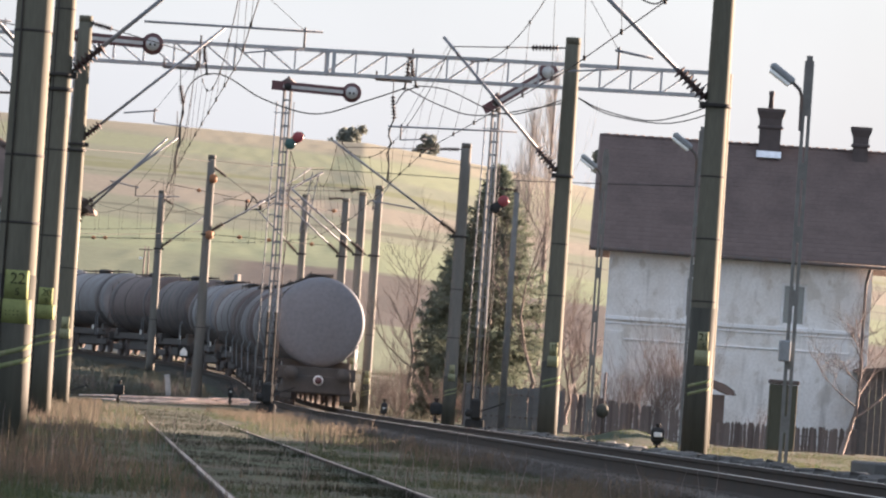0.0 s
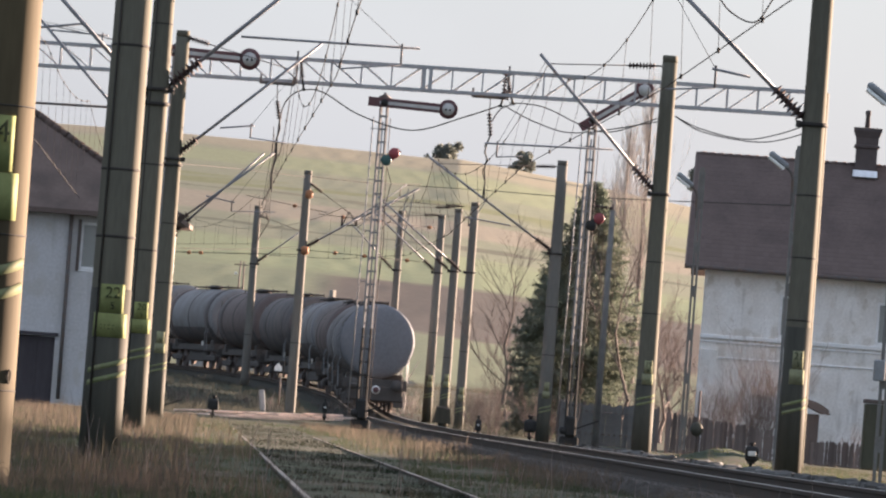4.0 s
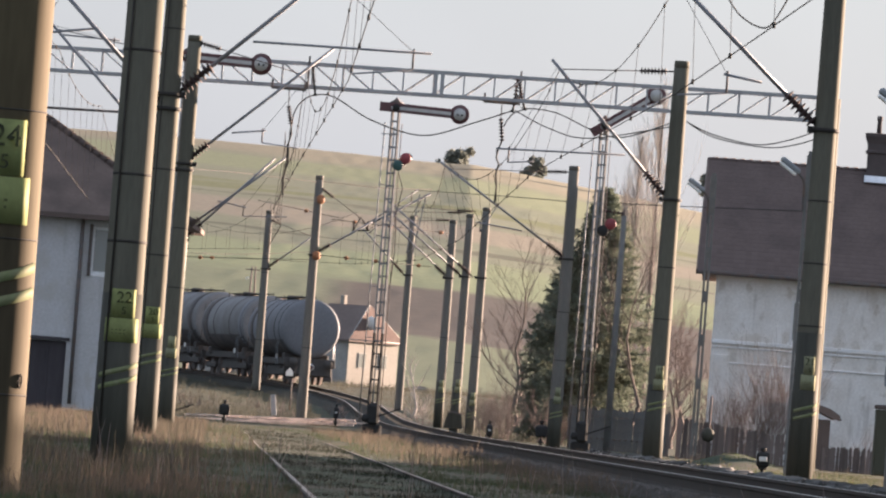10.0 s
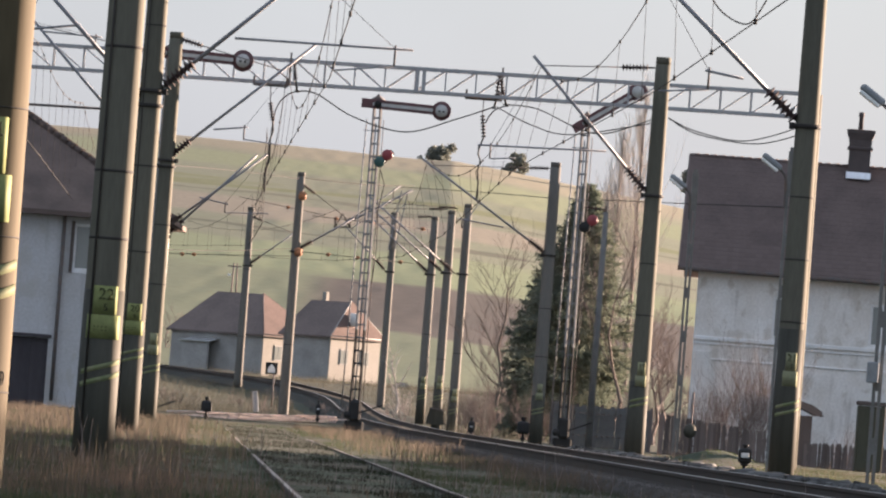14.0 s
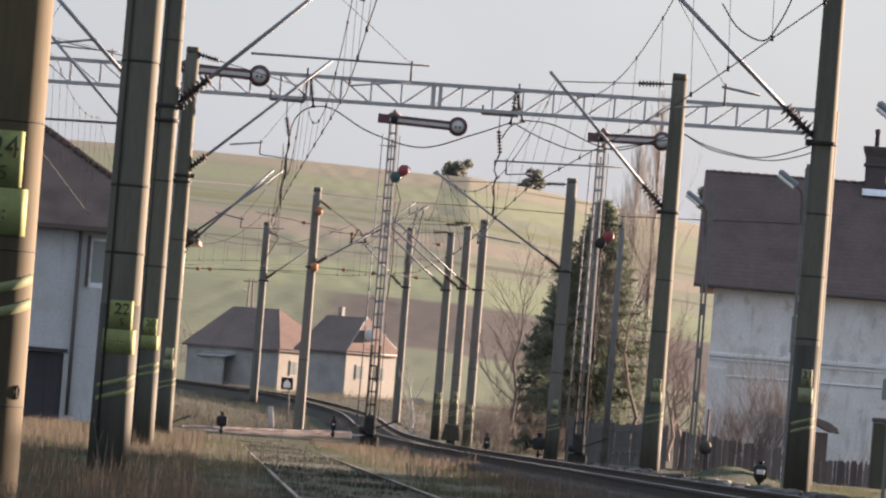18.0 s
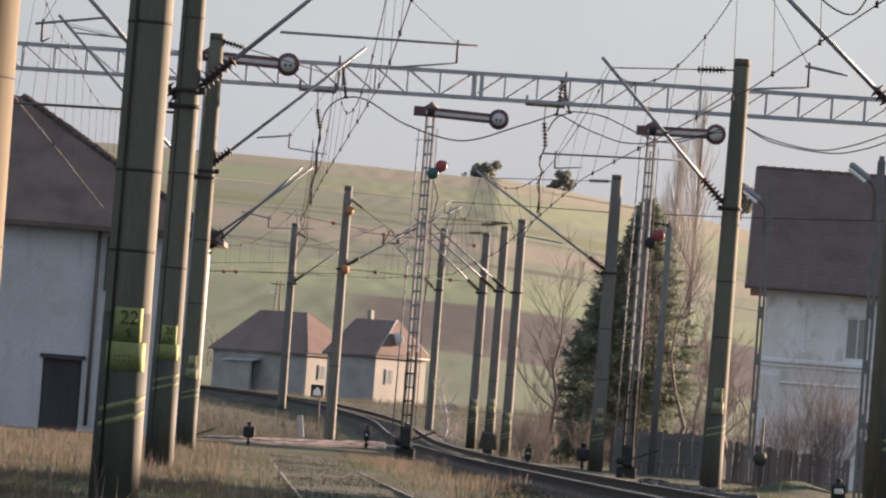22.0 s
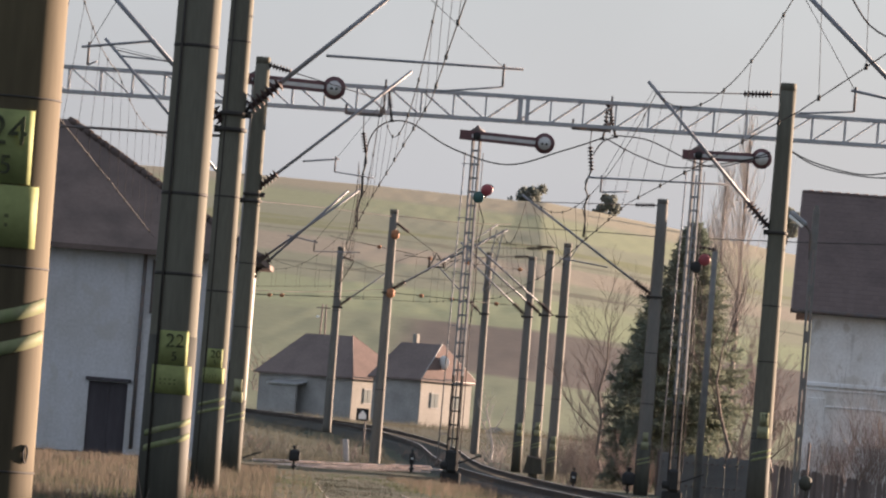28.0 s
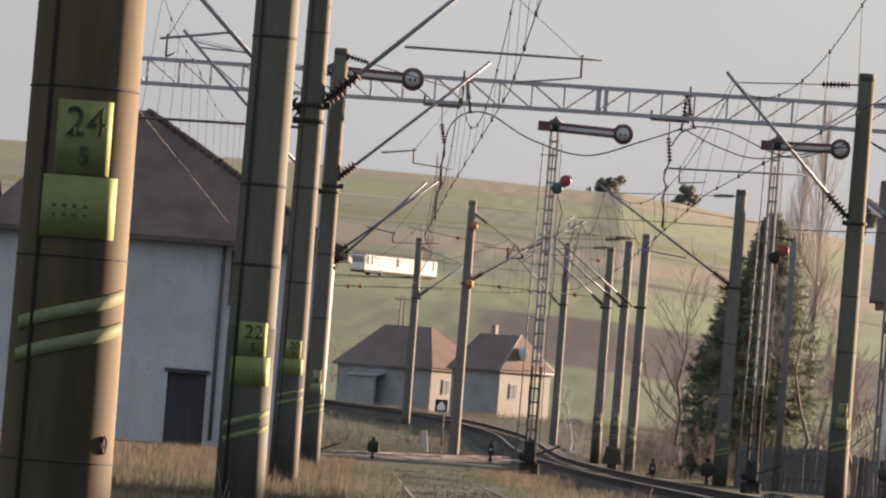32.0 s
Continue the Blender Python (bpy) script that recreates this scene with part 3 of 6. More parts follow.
# ---- line masts ----
def mast(at, height, number="", r0=0.215, r1=0.16, label="", bands=(), black=1.6, sign=0.0, mat=None, seam=0.013, wide=1.0, paint=None):
    t = thing("catenary_mast", at, label or "tapered round concrete railway mast with dark steel bands", "mast", "masts along the line")
    rad = lambda z: r0 + (r1 - r0) * z / height
    part("shaft", Geo().lathe([(rad(-0.4), -0.4), (rad(0), 0)] + [(rad(height * i / 8), height * i / 8) for i in range(1, 9)], 28), mat or CONCRETE, t)
    part("cap", Geo().lathe([(r1 * 1.005, height), (r1 * 1.0, height + 0.13), (r1 * 0.94, height + 0.15), (0, height + 0.155)], 24), mat or CONCRETE, t)
    if black:
        part("tarred_foot", Geo().lathe([(rad(0) + 0.004, -0.3), (rad(black) + 0.004, black)], 28), TARRED, t, "black tar paint at the foot of the mast")
    for z in bands:
        part("band", Geo().lathe([(rad(z) + 0.001, z - seam), (rad(z) + 0.0045, z - seam + 0.002), (rad(z) + 0.0045, z + seam - 0.002), (rad(z) + 0.001, z + seam)], 24), BAND, t)
    if sign:
        def plate(w, z0, z1, gap):
            g = Geo()
            half = math.asin(min(0.95, w / 2 / rad(sign)))
            k = 9
            for i in range(k):
                b = -math.pi / 2 - half + 2 * half * i / (k - 1) + 0.12
                for z in (z0, z1):
                    for q in (gap, gap + 0.002):
                        g.v.append(((rad(z) + q) * math.cos(b), (rad(z) + q) * math.sin(b), z))
            for i in range(k - 1):
                o = 4 * i
                g.f += [(o, o + 4, o + 6, o + 2), (o + 1, o + 3, o + 7, o + 5), (o, o + 1, o + 5, o + 4), (o + 2, o + 6, o + 7, o + 3)]
                g.smooth += [True] * 4
            g.f += [(0, 2, 3, 1), (4 * k - 4, 4 * k - 3, 4 * k - 1, 4 * k - 2)]
            g.smooth += [False] * 2
            return g
        p = part("number_plate", plate(0.225 * wide, sign - 0.015, sign + 0.26, 0.0068), paint or YELLOW, t, "yellow painted number panel")
        part("lower_plate", plate(0.305 * wide, sign - 0.25, sign - 0.02, 0.0058), paint or YELLOW, t, "weathered yellow panel with worn marks")
        y = -rad(sign) - 0.013
        if number:
            me = lettering(number, 0.155)
            me.transform(Matrix.Translation((0.03, y, sign + 0.175)))
            part("number", me, STENCIL, t, "black stencilled figures")
            for j, dx in enumerate((-0.01, 0.075)):
                part("stencil_gap", Geo().box((dx, y - 0.001, sign + 0.145 + 0.02 * j), (0.009, 0.012, 0.03)), paint or YELLOW, t)
        me = lettering("5", 0.1)
        me.transform(Matrix.Translation((0.03, y, sign + 0.05)))
        part("number", me, STENCIL, t, "black stencilled figure")
        for j in range(8):
            dx = -0.062 + 0.036 * (j % 4)
            part("worn_mark", Geo().box((dx, -math.sqrt(rad(sign) ** 2 - dx * dx) - 0.006, sign - 0.135 - 0.034 * (j // 4)), (0.024 - 0.004 * (j % 3), 0.006, 0.013)), WORN, t)
        for dz in (-0.58, -0.7):
            g = Geo()
            k = 10
            for i in range(k):
                b = -math.pi * 0.8 + math.pi * 0.72 * i / (k - 1)
                z = sign + dz + 0.13 * i / (k - 1)
                for h in (-0.025, 0.025):
                    for q in (0.0045, 0.006):
                        g.v.append(((rad(z) + q) * math.cos(b), (rad(z) + q) * math.sin(b), z + h))
            for i in range(k - 1):
                o = 4 * i
                g.f += [(o, o + 4, o + 6, o + 2), (o + 1, o + 3, o + 7, o + 5), (o, o + 1, o + 5, o + 4), (o + 2, o + 6, o + 7, o + 3)]
                g.smooth += [True] * 4
            part("stripe", g, GREENPAINT, t, "slanting painted warning stripe")
    return t


def insulator(geo, p, q, r=0.05, sheds=6):
    prof = [(r * 0.3, 0.0)]
    for i in range(sheds):
        a, b = i / sheds, (i + 1) / sheds
        prof += [(r * 0.45, a + 0.15 / sheds), (r * 1.3, a + 0.4 / sheds), (r * 1.2, a + 0.55 / sheds), (r * 0.45, a + 0.75 / sheds)]
    return geo.turned(p, q, prof + [(r * 0.3, 1.0)], 12)


def cantilever(m, base, top, tie=None, arm=None, ins=(0.16, 0.6), r=0.034, at=0.93):
    """A bracket on the mast m: a slanting strut with an insulator, a tie to the mast's head, and a level arm with its steady arm for the wire."""
    L = local(m)
    b, t = L(base), L(top)
    run = (t - b).length
    i0, i1 = b.lerp(t, ins[0] / run), b.lerp(t, (ins[0] + ins[1]) / run)
    s = part("strut", Geo().tube(i1, t, r, n=10), TUBE, m, "grey tubular bracket strut")
    part("insulator", insulator(Geo(), i0, i1, 0.092, 7), PORCELAIN, s, "dark ribbed porcelain insulator")
    part("strut_foot", Geo().tube(b, i0, 0.028), BAND, s)
    part("clamp", Geo().lathe([(0.17, b.z - 0.035), (0.215, b.z - 0.028), (0.215, b.z + 0.028), (0.17, b.z + 0.035)], 20).box((0.2 if t.x > 0 else -0.2, 0, b.z), (0.14, 0.1, 0.1)), BAND, m, "dark steel clamp round the mast")
    if tie:
        h, e = L(tie), b.lerp(t, at)
        k = (e - h).length
        u, v = 0.14 / k, 0.72 / k
        w = part("tie", Geo().tube(h.lerp(e, v), e, 0.012, n=6), DARKSTEEL, m)
        part("insulator", insulator(Geo(), h.lerp(e, u), h.lerp(e, v), 0.06, 8), PORCELAIN, w)
        part("tie_end", Geo().tube(h, h.lerp(e, u), 0.018), BAND, w)
    if arm:
        p, q, c = (L(v) for v in arm)
        a = part("level_arm", Geo().tube(p, q, 0.02, n=8), TUBE, m, "thin level bracket tube")
        drop = q.lerp(p, 0.1)
        part("dropper_post", Geo().tube(drop + Vector((0, 0, 0.06)), drop - Vector((0, 0, 0.28)), 0.018), DARKSTEEL, a)
        part("steady_arm", Geo().tube(drop - Vector((0, 0, 0.28)), c, 0.014), TUBE, a)
        part("hanger", Geo().tube(drop, b.lerp(t, 0.95), 0.005, n=5), WIRE, a)


m24 = mast((-3.060, 46.000, 0.000), 8.5, "24", sign=1.51, bands=(0.43, 1.19, 1.82, 2.5, 3.3), black=0, seam=0.004, wide=0.88, mat=BROWNCONCRETE, label="near concrete railway mast numbered twenty-four on yellow")
m24.matrix_world = m24.matrix_world @ Matrix.Scale(1.33, 4)
m22 = mast((-3.255, 68.000, -0.002), 8.5, "22", r0=0.2, r1=0.155, sign=1.38, bands=(2.1, 2.75, 3.95, 5.4), label="round concrete railway mast numbered twenty-two on yellow")
m20 = mast((-5.010, 115.000, 0.028), 8.5, "20", sign=1.79, bands=(2.9, 4.3, 6.6), label="round concrete railway mast numbered twenty on yellow")
m18 = mast((-6.727, 166.000, 0.012), 9.0, "", sign=1.79, bands=(3.2, 4.6), label="round concrete mast with a faded yellow panel", wide=0.80, paint=FADED)
m21 = mast((5.299, 107.000, 0.258), 8.5, "21", r0=0.2, r1=0.155, sign=1.48, black=2.1, bands=(2.2, 3.15, 4.1), label="round concrete mast numbered twenty-one beside the main line", wide=0.72, paint=FADED)
m19 = mast((4.286, 150.000, 0.096), 8.35, "19", sign=1.74, bands=(1.48, 3.0, 4.1), label="round concrete mast with lit edge beside the main line", wide=0.75, paint=FADED)
m17 = mast((3.174, 219.000, 0.102), 8.5, "", sign=1.5, bands=(2.6, 4.1), label="grey round concrete mast beside the main line", black=1.4, mat=PALECONCRETE, wide=0.72, paint=FADED)
m13 = mast((0.685, 266.000, 0.028), 8.5, "", sign=1.4, bands=(3.0,), r0=0.19, r1=0.15, label="grey concrete mast of a close group of three", mat=PALECONCRETE, wide=0.75, paint=FADED)
m11 = mast((0.089, 272.000, 0.310), 8.1, "", sign=1.6, bands=(2.5,), r0=0.19, r1=0.15, label="grey concrete mast of a close group of three", mat=PALECONCRETE, wide=0.75, paint=FADED)
m9 = mast((-0.577, 290.000, 0.533), 8.1, "", sign=1.4, bands=(3.4,), r0=0.2, r1=0.15, label="grey concrete mast of a close group of three", mat=PALECONCRETE, wide=0.75, paint=FADED)
m15 = mast((-5.361, 251.000, 0.150), 8.6, "", bands=(2.6, 5.9), r0=0.19, r1=0.14, black=0, label="slim concrete mast with orange insulators", mat=PALECONCRETE)
m12 = mast((-9.408, 335.000, 1.676), 8.0, "", bands=(2.0, 5.2), r0=0.2, r1=0.16, black=0, label="pale grey mast beside the far curve", mat=PALECONCRETE)
m14 = mast((-2.589, 335.000, 1.004), 8.95, "", bands=(6.3,), r0=0.19, r1=0.15, black=0, label="concrete mast behind the signal", mat=PALECONCRETE)
m16 = mast((-8.770, 217.000, 0.091), 8.6, "", r0=0.16, r1=0.14, black=0)

for m, r, z1 in ((m24, 0.205, 6.0), (m22, 0.206, 7.6), (m20, 0.206, 7.6)):
    b = radians(-124)
    c, q = math.cos(b), math.sin(b)
    part("earth_wire", Geo().tube((r * 1.04 * c, r * 1.04 * q, 0.0), (r * 0.86 * c, r * 0.86 * q, z1), 0.011, n=6), BAND, m, "dark earthing wire down the mast")
b = radians(-32)
out, along = Vector((math.cos(b), math.sin(b), 0)), Vector((-math.sin(b), math.cos(b), 0))
part("bolt_eye", Geo().path([out * 0.216 + along * 0.014 * math.cos(i * math.tau / 12) + Vector((0, 0, 0.5 + 0.032 * math.sin(i * math.tau / 12))) for i in range(13)], 0.0045, 6), BAND, m24, "thin dark oval bolt eye")

cantilever(m20, (-4.906, 115.000, 5.555), (-2.436, 115.000, 7.834), tie=None, arm=((-3.713, 115.000, 6.517), (-0.797, 115.000, 6.542), (-2.077, 115.000, 6.116)))
cantilever(m20, (-5.035, 115.000, 5.316), (-6.956, 115.000, 7.184), arm=((-6.237, 115.000, 6.539), (-7.325, 115.000, 6.366), (-7.081, 115.000, 6.173)))
L = local(m20)
part("level_strut", Geo().tube(L((-5.15, 115.0, 5.215)), L((-8.2, 115.0, 5.165)), 0.021, n=8), DARKSTEEL, m20, "thin level strut")
cantilever(m18, (-6.787, 166.000, 6.133), (-3.455, 166.000, 9.105), tie=(-6.791, 166.000, 9.045), at=0.78, arm=((-5.690, 166.000, 6.943), (-4.890, 166.000, 7.057), (-4.095, 166.000, 6.698)))
cantilever(m18, (-6.964, 166.000, 5.985), (-10.233, 166.000, 9.300), tie=(-6.85, 166.000, 8.6), arm=((-9.855, 166.000, 8.937), (-8.478, 166.000, 8.905), (-8.892, 166.000, 8.672)))
cantilever(m16, (-8.802, 217.000, 5.688), (-5.694, 217.000, 8.265), arm=((-7.712, 217.000, 6.764), (-6.813, 217.000, 6.618), (-5.556, 217.000, 6.428)))
cantilever(m16, (-8.680, 217.000, 5.484), (-6.045, 217.000, 8.203))
cantilever(m21, (5.233, 107.000, 5.434), (2.741, 107.000, 7.655), arm=((4.284, 107.000, 6.086), (3.700, 107.000, 6.169), (3.013, 107.000, 5.803)))
cantilever(m19, (4.204, 150.000, 5.638), (1.524, 150.000, 8.422), tie=(4.124, 150.000, 8.362), arm=((3.218, 150.000, 6.511), (0.484, 150.000, 6.440), (1.312, 150.000, 6.223)))
cantilever(m17, (3.159, 219.000, 5.852), (-0.985, 219.000, 8.555), tie=(3.084, 219.000, 8.554), arm=((1.704, 219.000, 6.621), (0.258, 219.000, 6.782), (0.929, 219.000, 7.406)))
cantilever(m13, (0.369, 266.000, 6.017), (-3.066, 266.000, 8.670), tie=(0.295, 266.000, 8.483))
cantilever(m11, (-0.055, 272.000, 6.137), (-3.259, 272.000, 8.583), tie=(-0.082, 272.000, 8.597))
cantilever(m9, (-0.617, 290.000, 6.389), (-3.370, 290.000, 8.692), tie=(-0.581, 290.000, 8.781))
cantilever(m15, (-5.435, 251.000, 6.058), (-3.372, 251.000, 7.408), tie=(-5.416, 251.000, 8.554), arm=((-4.155, 251.000, 6.854), (-1.818, 251.000, 8.679), (-3.543, 251.000, 6.941)))
cantilever(m12, (-9.398, 335.000, 7.043), (-7.128, 335.000, 8.873), tie=(-9.551, 335.000, 9.439))
cantilever(m14, (-2.786, 335.000, 7.264), (-4.932, 335.000, 9.317), tie=(-2.554, 335.000, 10.824))
L = local(m14)
foot, head = Vector((-2.62, 334.78, 8.3)), Vector((-2.2, 334.78, 11.15))
side = Vector((0.15, 0, 0))
for d in (-1, 1):
    part("lattice_chord", Geo().bar(L(foot + side * d), L(head + side * d), 0.05, 0.05), STEEL, m14, "pale lattice head of the mast")
for i in range(9):
    a, b = foot.lerp(head, i / 9), foot.lerp(head, (i + 1) / 9)
    part("lattice_bar", Geo().bar(L(a - side * (-1) ** i), L(b + side * (-1) ** i), 0.035, 0.03), STEEL, m14)
part("lattice_arm", Geo().tube(L(head + Vector((0.35, 0, 0.05))), L((-4.7, 334.78, 9.5)), 0.055, n=8), STEEL, m14, "pale bracket tube")
for z in (5.9, 7.9):
    part("orange_insulator", Geo().lathe([(0.05, -0.16), (0.14, -0.1), (0.14, 0.1), (0.05, 0.16)], 12, (0.1, -0.16, z)), ORANGE, m15, "round orange insulator")


wp = thing("signal_wire_post", (4.896, 222.000, 0.175), "grey wooden post with a small level insulator at its head", "post")
part("post", Geo().tube((0, 0, -0.2), (0.0, 0, 7.25), 0.115, 0.085, 12), LAMPPOST, wp)
part("insulator", insulator(Geo(), (-0.75, 0, 7.38), (0.0, 0, 7.3), 0.055, 6), PORCELAIN, wp)
part("stay", Geo().tube((0, 0, 7.0), (0.0, 0, 7.45), 0.03, n=6), DARKSTEEL, wp)


# ---- lattice gantry ----
def gantry():
    a0, b0 = Vector((-12.106, 172.000, 8.910)), Vector((8.480, 169.000, 9.000))
    t = thing("lattice_gantry", a0, "grey lattice steel girder spanning the tracks", "gantry")
    L = local(t)
    a, b = L(a0), L(b0)
    drop = Vector((0, 0, -0.56))
    n = 28
    for off in (0.0, 0.45):
        o = Vector((0, off, 0))
        part("chord", Geo().bar(a + o, b + o, 0.075, 0.075), GIRDER, t, "upper girder chord")
        part("chord", Geo().bar(a + o + drop, b + o + drop, 0.075, 0.075), GIRDER, t, "lower girder chord")
        for i in range(n + 1):
            p = a.lerp(b, i / n) + o
            part("upright", Geo().bar(p, p + drop, 0.035, 0.035), GIRDER, t)
            if i < n:
                q = a.lerp(b, (i + 1) / n) + o
                down = i < n / 2
                part("diagonal", Geo().bar(p + drop * (not down), q + drop * down, 0.03, 0.03), GIRDER, t)
    mid = a.lerp(b, 0.542)
    for dx in (-0.08, 0.08):
        part("splice_plate", Geo().bar(mid + Vector((dx, -0.05, 0.02)), mid + Vector((dx, -0.05, -0.58)), 0.09, 0.03), GIRDER, t)
    for x in (-0.1, b.x + 0.5):
        part("post", Geo().lathe([(0.2, -a0.z - 0.3), (0.155, 0.15), (0.0, 0.17)], 20, (x if x < 0 else x - 0.28, 0.22, 0 if x < 0 else b.z)), CONCRETE, t, "round concrete gantry post")
    # a trapeze bar, a pin with hanging insulators, and an insulator with a slack cable at each of two places
    y = 170.3
    for bar_x, bar_z, pin, strings, wire, ins, slack in (
            ((-4.95, -4.15), 8.28, (-4.1, 9.1), (((-4.02, 8.86), (-3.95, 8.46), (-3.9, 8.18)),), ((-4.54, 8.28), (-4.52, 7.87)), ((-4.52, 7.87), (-4.43, 7.42)),
             ((-4.43, 7.42), (-4.4, 7.2), (-4.47, 6.9), (-4.45, 6.5), (-4.51, 6.1), (-4.49, 5.7))),
            ((0.18, 0.97), 8.34, (1.02, 9.13), (((0.94, 8.95), (0.91, 8.34), (0.87, 8.15)), ((0.98, 8.9), (1.1, 8.4), (1.17, 8.22))), ((0.61, 8.34), (0.61, 7.96)), ((0.61, 7.96), (0.68, 7.4)),
             ((0.67, 7.4), (0.6, 7.2), (0.57, 7.0), (0.64, 6.85), (0.59, 6.6), (0.63, 6.3), (0.61, 5.9)))):
        at = lambda q: L((q[0], y, q[1]))
        f = part("hanger_frame", Geo().bar(at((bar_x[0], bar_z)), at((bar_x[1], bar_z)), 0.07, 0.07), DARKSTEEL, t, "dark hanging bracket under the girder")
        for x in bar_x:
            part("hanger_post", Geo().bar(at((x, bar_z - 0.03)), at((x, bar_z + 0.2)), 0.05, 0.05), DARKSTEEL, f)
        part("pin", Geo().bar(at((pin[0], 8.3)), at(pin), 0.045, 0.045), DARKSTEEL, f)
        for p, q, e in strings:
            part("insulator", insulator(Geo(), at(p), at(q), 0.05, 7), PORCELAIN, t, "dark ribbed string insulator")
            part("string_rod", Geo().tube(at(q), at(e), 0.028, n=6), BAND, f)
            part("cable_clamp", Geo().box(at(e), (0.1, 0.06, 0.06), b=0.01), BAND, f)
        part("suspension_wire", Geo().tube(at(wire[0]), at(wire[1]), 0.012, n=5), WIRE, t)
        part("insulator", insulator(Geo(), at(ins[0]), at(ins[1]), 0.055, 7), PORCELAIN, t, "dark ribbed string insulator")
        part("slack_cable", Geo().path([at(q) for q in slack], 0.022, 6), BAND, t, "dark slack cable hanging from the insulator")
        part("slack_strand", Geo().path([at((x - 0.05 * math.sin(i * 1.9), z - 0.04)) for i, (x, z) in enumerate(slack)], 0.01, 5), WIRE, t)
    return t


gantry()


# ---- overhead wires ----
def overhead_line(supports, label, slack=0.03):
    """supports: (contact point, bearer point) pairs along the line; slack: the bearer's sag as a share of the span."""
    t = thing("overhead_line", (0, 0, 0), label, "overhead wire")
    con, bear = Geo(), Geo()
    con.path([c for c, b in supports], 0.0085, 6)
    pts = []
    drops = []
    for (c0, b0), (c1, b1) in zip(supports, supports[1:]):
        c0, b0, c1, b1 = (Vector(v) for v in (c0, b0, c1, b1))
        span = (c1 - c0).length
        k = 16
        sag = min(1.6, span * slack)
        pts += [b0.lerp(b1, i / k) - Vector((0, 0, sag * 4 * (i / k) * (1 - i / k))) for i in range(k)]
        m = max(3, int(span / 7))
        for i in range(m):
            u = (i + 0.5) / m
            drops.append((b0.lerp(b1, u) - Vector((0, 0, sag * 4 * u * (1 - u))), c0.lerp(c1, u)))
    pts.append(Vector(supports[-1][1]))
    bear.path(pts, 0.0085, 6)
    part("contact_wire", con, WIRE, t)
    part("bearer_wire", bear, WIRE, t)
    for p, q in drops:
        d = part("dropper", Geo().tube(p, q, 0.0045, n=5), WIRE, t)
        part("wire_clip", Geo().tube(q - Vector((0, 0, 0.035)), q + Vector((0, 0, 0.04)), 0.022, n=6), BAND, d)
        part("wire_clip", Geo().tube(p - Vector((0, 0, 0.03)), p + Vector((0, 0, 0.03)), 0.02, n=6), BAND, d)
    return t


def line_points(rows, rise=2.45):
    """Rows of contact place, the bearer's offset across and, where it differs, its height over the contact wire."""
    return [((x, y, z), (x + dx, y, z + (more[0] if more else rise))) for x, y, z, dx, *more in rows]


overhead_line(line_points([(2.9, 20, 5.85, 0), (1.0, 38, 5.85, 0), (-0.75, 68, 5.9, 0.1), (-2.1, 114, 5.95, 0.0, 1.7), (-4.15, 166, 6.2, 0.1, 2.4), (-6.0, 217, 6.6, 0.2), (-6.6, 251, 7.0, 0), (-9.4, 335, 8.0, 0), (-17, 392, 8.8, 0)]), "contact and bearer wires over the siding")
overhead_line(line_points([(5.4, 30, 5.8, 0), (4.2, 68, 5.8, 0), (3.0, 107, 5.82, -0.08, 1.74), (1.32, 150, 6.0, 0.38, 2.2), (-0.2, 219, 6.2, -0.6), (-1.7, 266, 6.5, 0), (-5.3, 335, 7.6, 0), (-16, 392, 8.5, 0)]), "contact and bearer wires over the main line", 0.0195)
overhead_line(line_points([(-5.5, 68, 5.9, 0), (-8.2, 115, 5.95, 0.4), (-9.8, 166, 6.1, -0.1, 2.5), (-11.5, 217, 6.3, 0, 3.1), (-14, 300, 6.6, 0)]), "contact and bearer wires over the outer track", 0.008)


def cable(name, pts, r, label):
    pts = [Vector(p) for p in pts]
    out = []
    for i in range(len(pts) - 1):
        a, b, c, d = pts[max(i - 1, 0)], pts[i], pts[i + 1], pts[min(i + 2, len(pts) - 1)]
        for k in range(8):
            u = k / 8
            out.append(0.5 * ((2 * b) + (c - a) * u + (2 * a - 5 * b + 4 * c - d) * u * u + (3 * b - a - 3 * c + d) * u ** 3))
    out.append(pts[-1])
    return lone(name, Geo().path(out, r, 6), WIRE, label, "cable")


cable("sagging_cable", [(-4.440, 171.000, 7.200), (-4.400, 171.000, 7.690), (-4.240, 171.000, 8.010), (-3.930, 171.000, 8.200), (-3.433, 171.000, 8.180), (-2.494, 171.000, 7.694), (-1.224, 171.000, 7.428), (-0.004, 171.000, 7.838), (0.872, 171.000, 8.196)], 0.016, "dark feeder cable sagging below the girder")
cable("sagging_cable", [(0.941, 171.000, 8.201), (1.802, 171.000, 7.834), (2.786, 171.000, 7.672), (4.670, 170.000, 8.048)], 0.014, "dark feeder cable sagging below the girder")
cable("sagging_cable", [(1.074, 171.000, 8.280), (1.911, 171.000, 8.232), (2.912, 171.000, 7.848), (3.613, 171.000, 7.761), (4.664, 170.000, 8.131)], 0.014, "dark feeder cable sagging below the girder")
cable("link_cable", [(0.700, 170.300, 7.780), (0.790, 170.300, 7.960), (0.920, 170.300, 8.110), (1.170, 170.300, 8.220)], 0.016, "short dark cable link below the girder")
cable("sagging_cable", [(5.008, 168.000, 8.125), (5.640, 168.000, 7.872), (6.675, 168.000, 7.704), (7.481, 168.000, 7.873), (8.341, 168.000, 8.238)], 0.014, "twin cable sagging between masts")
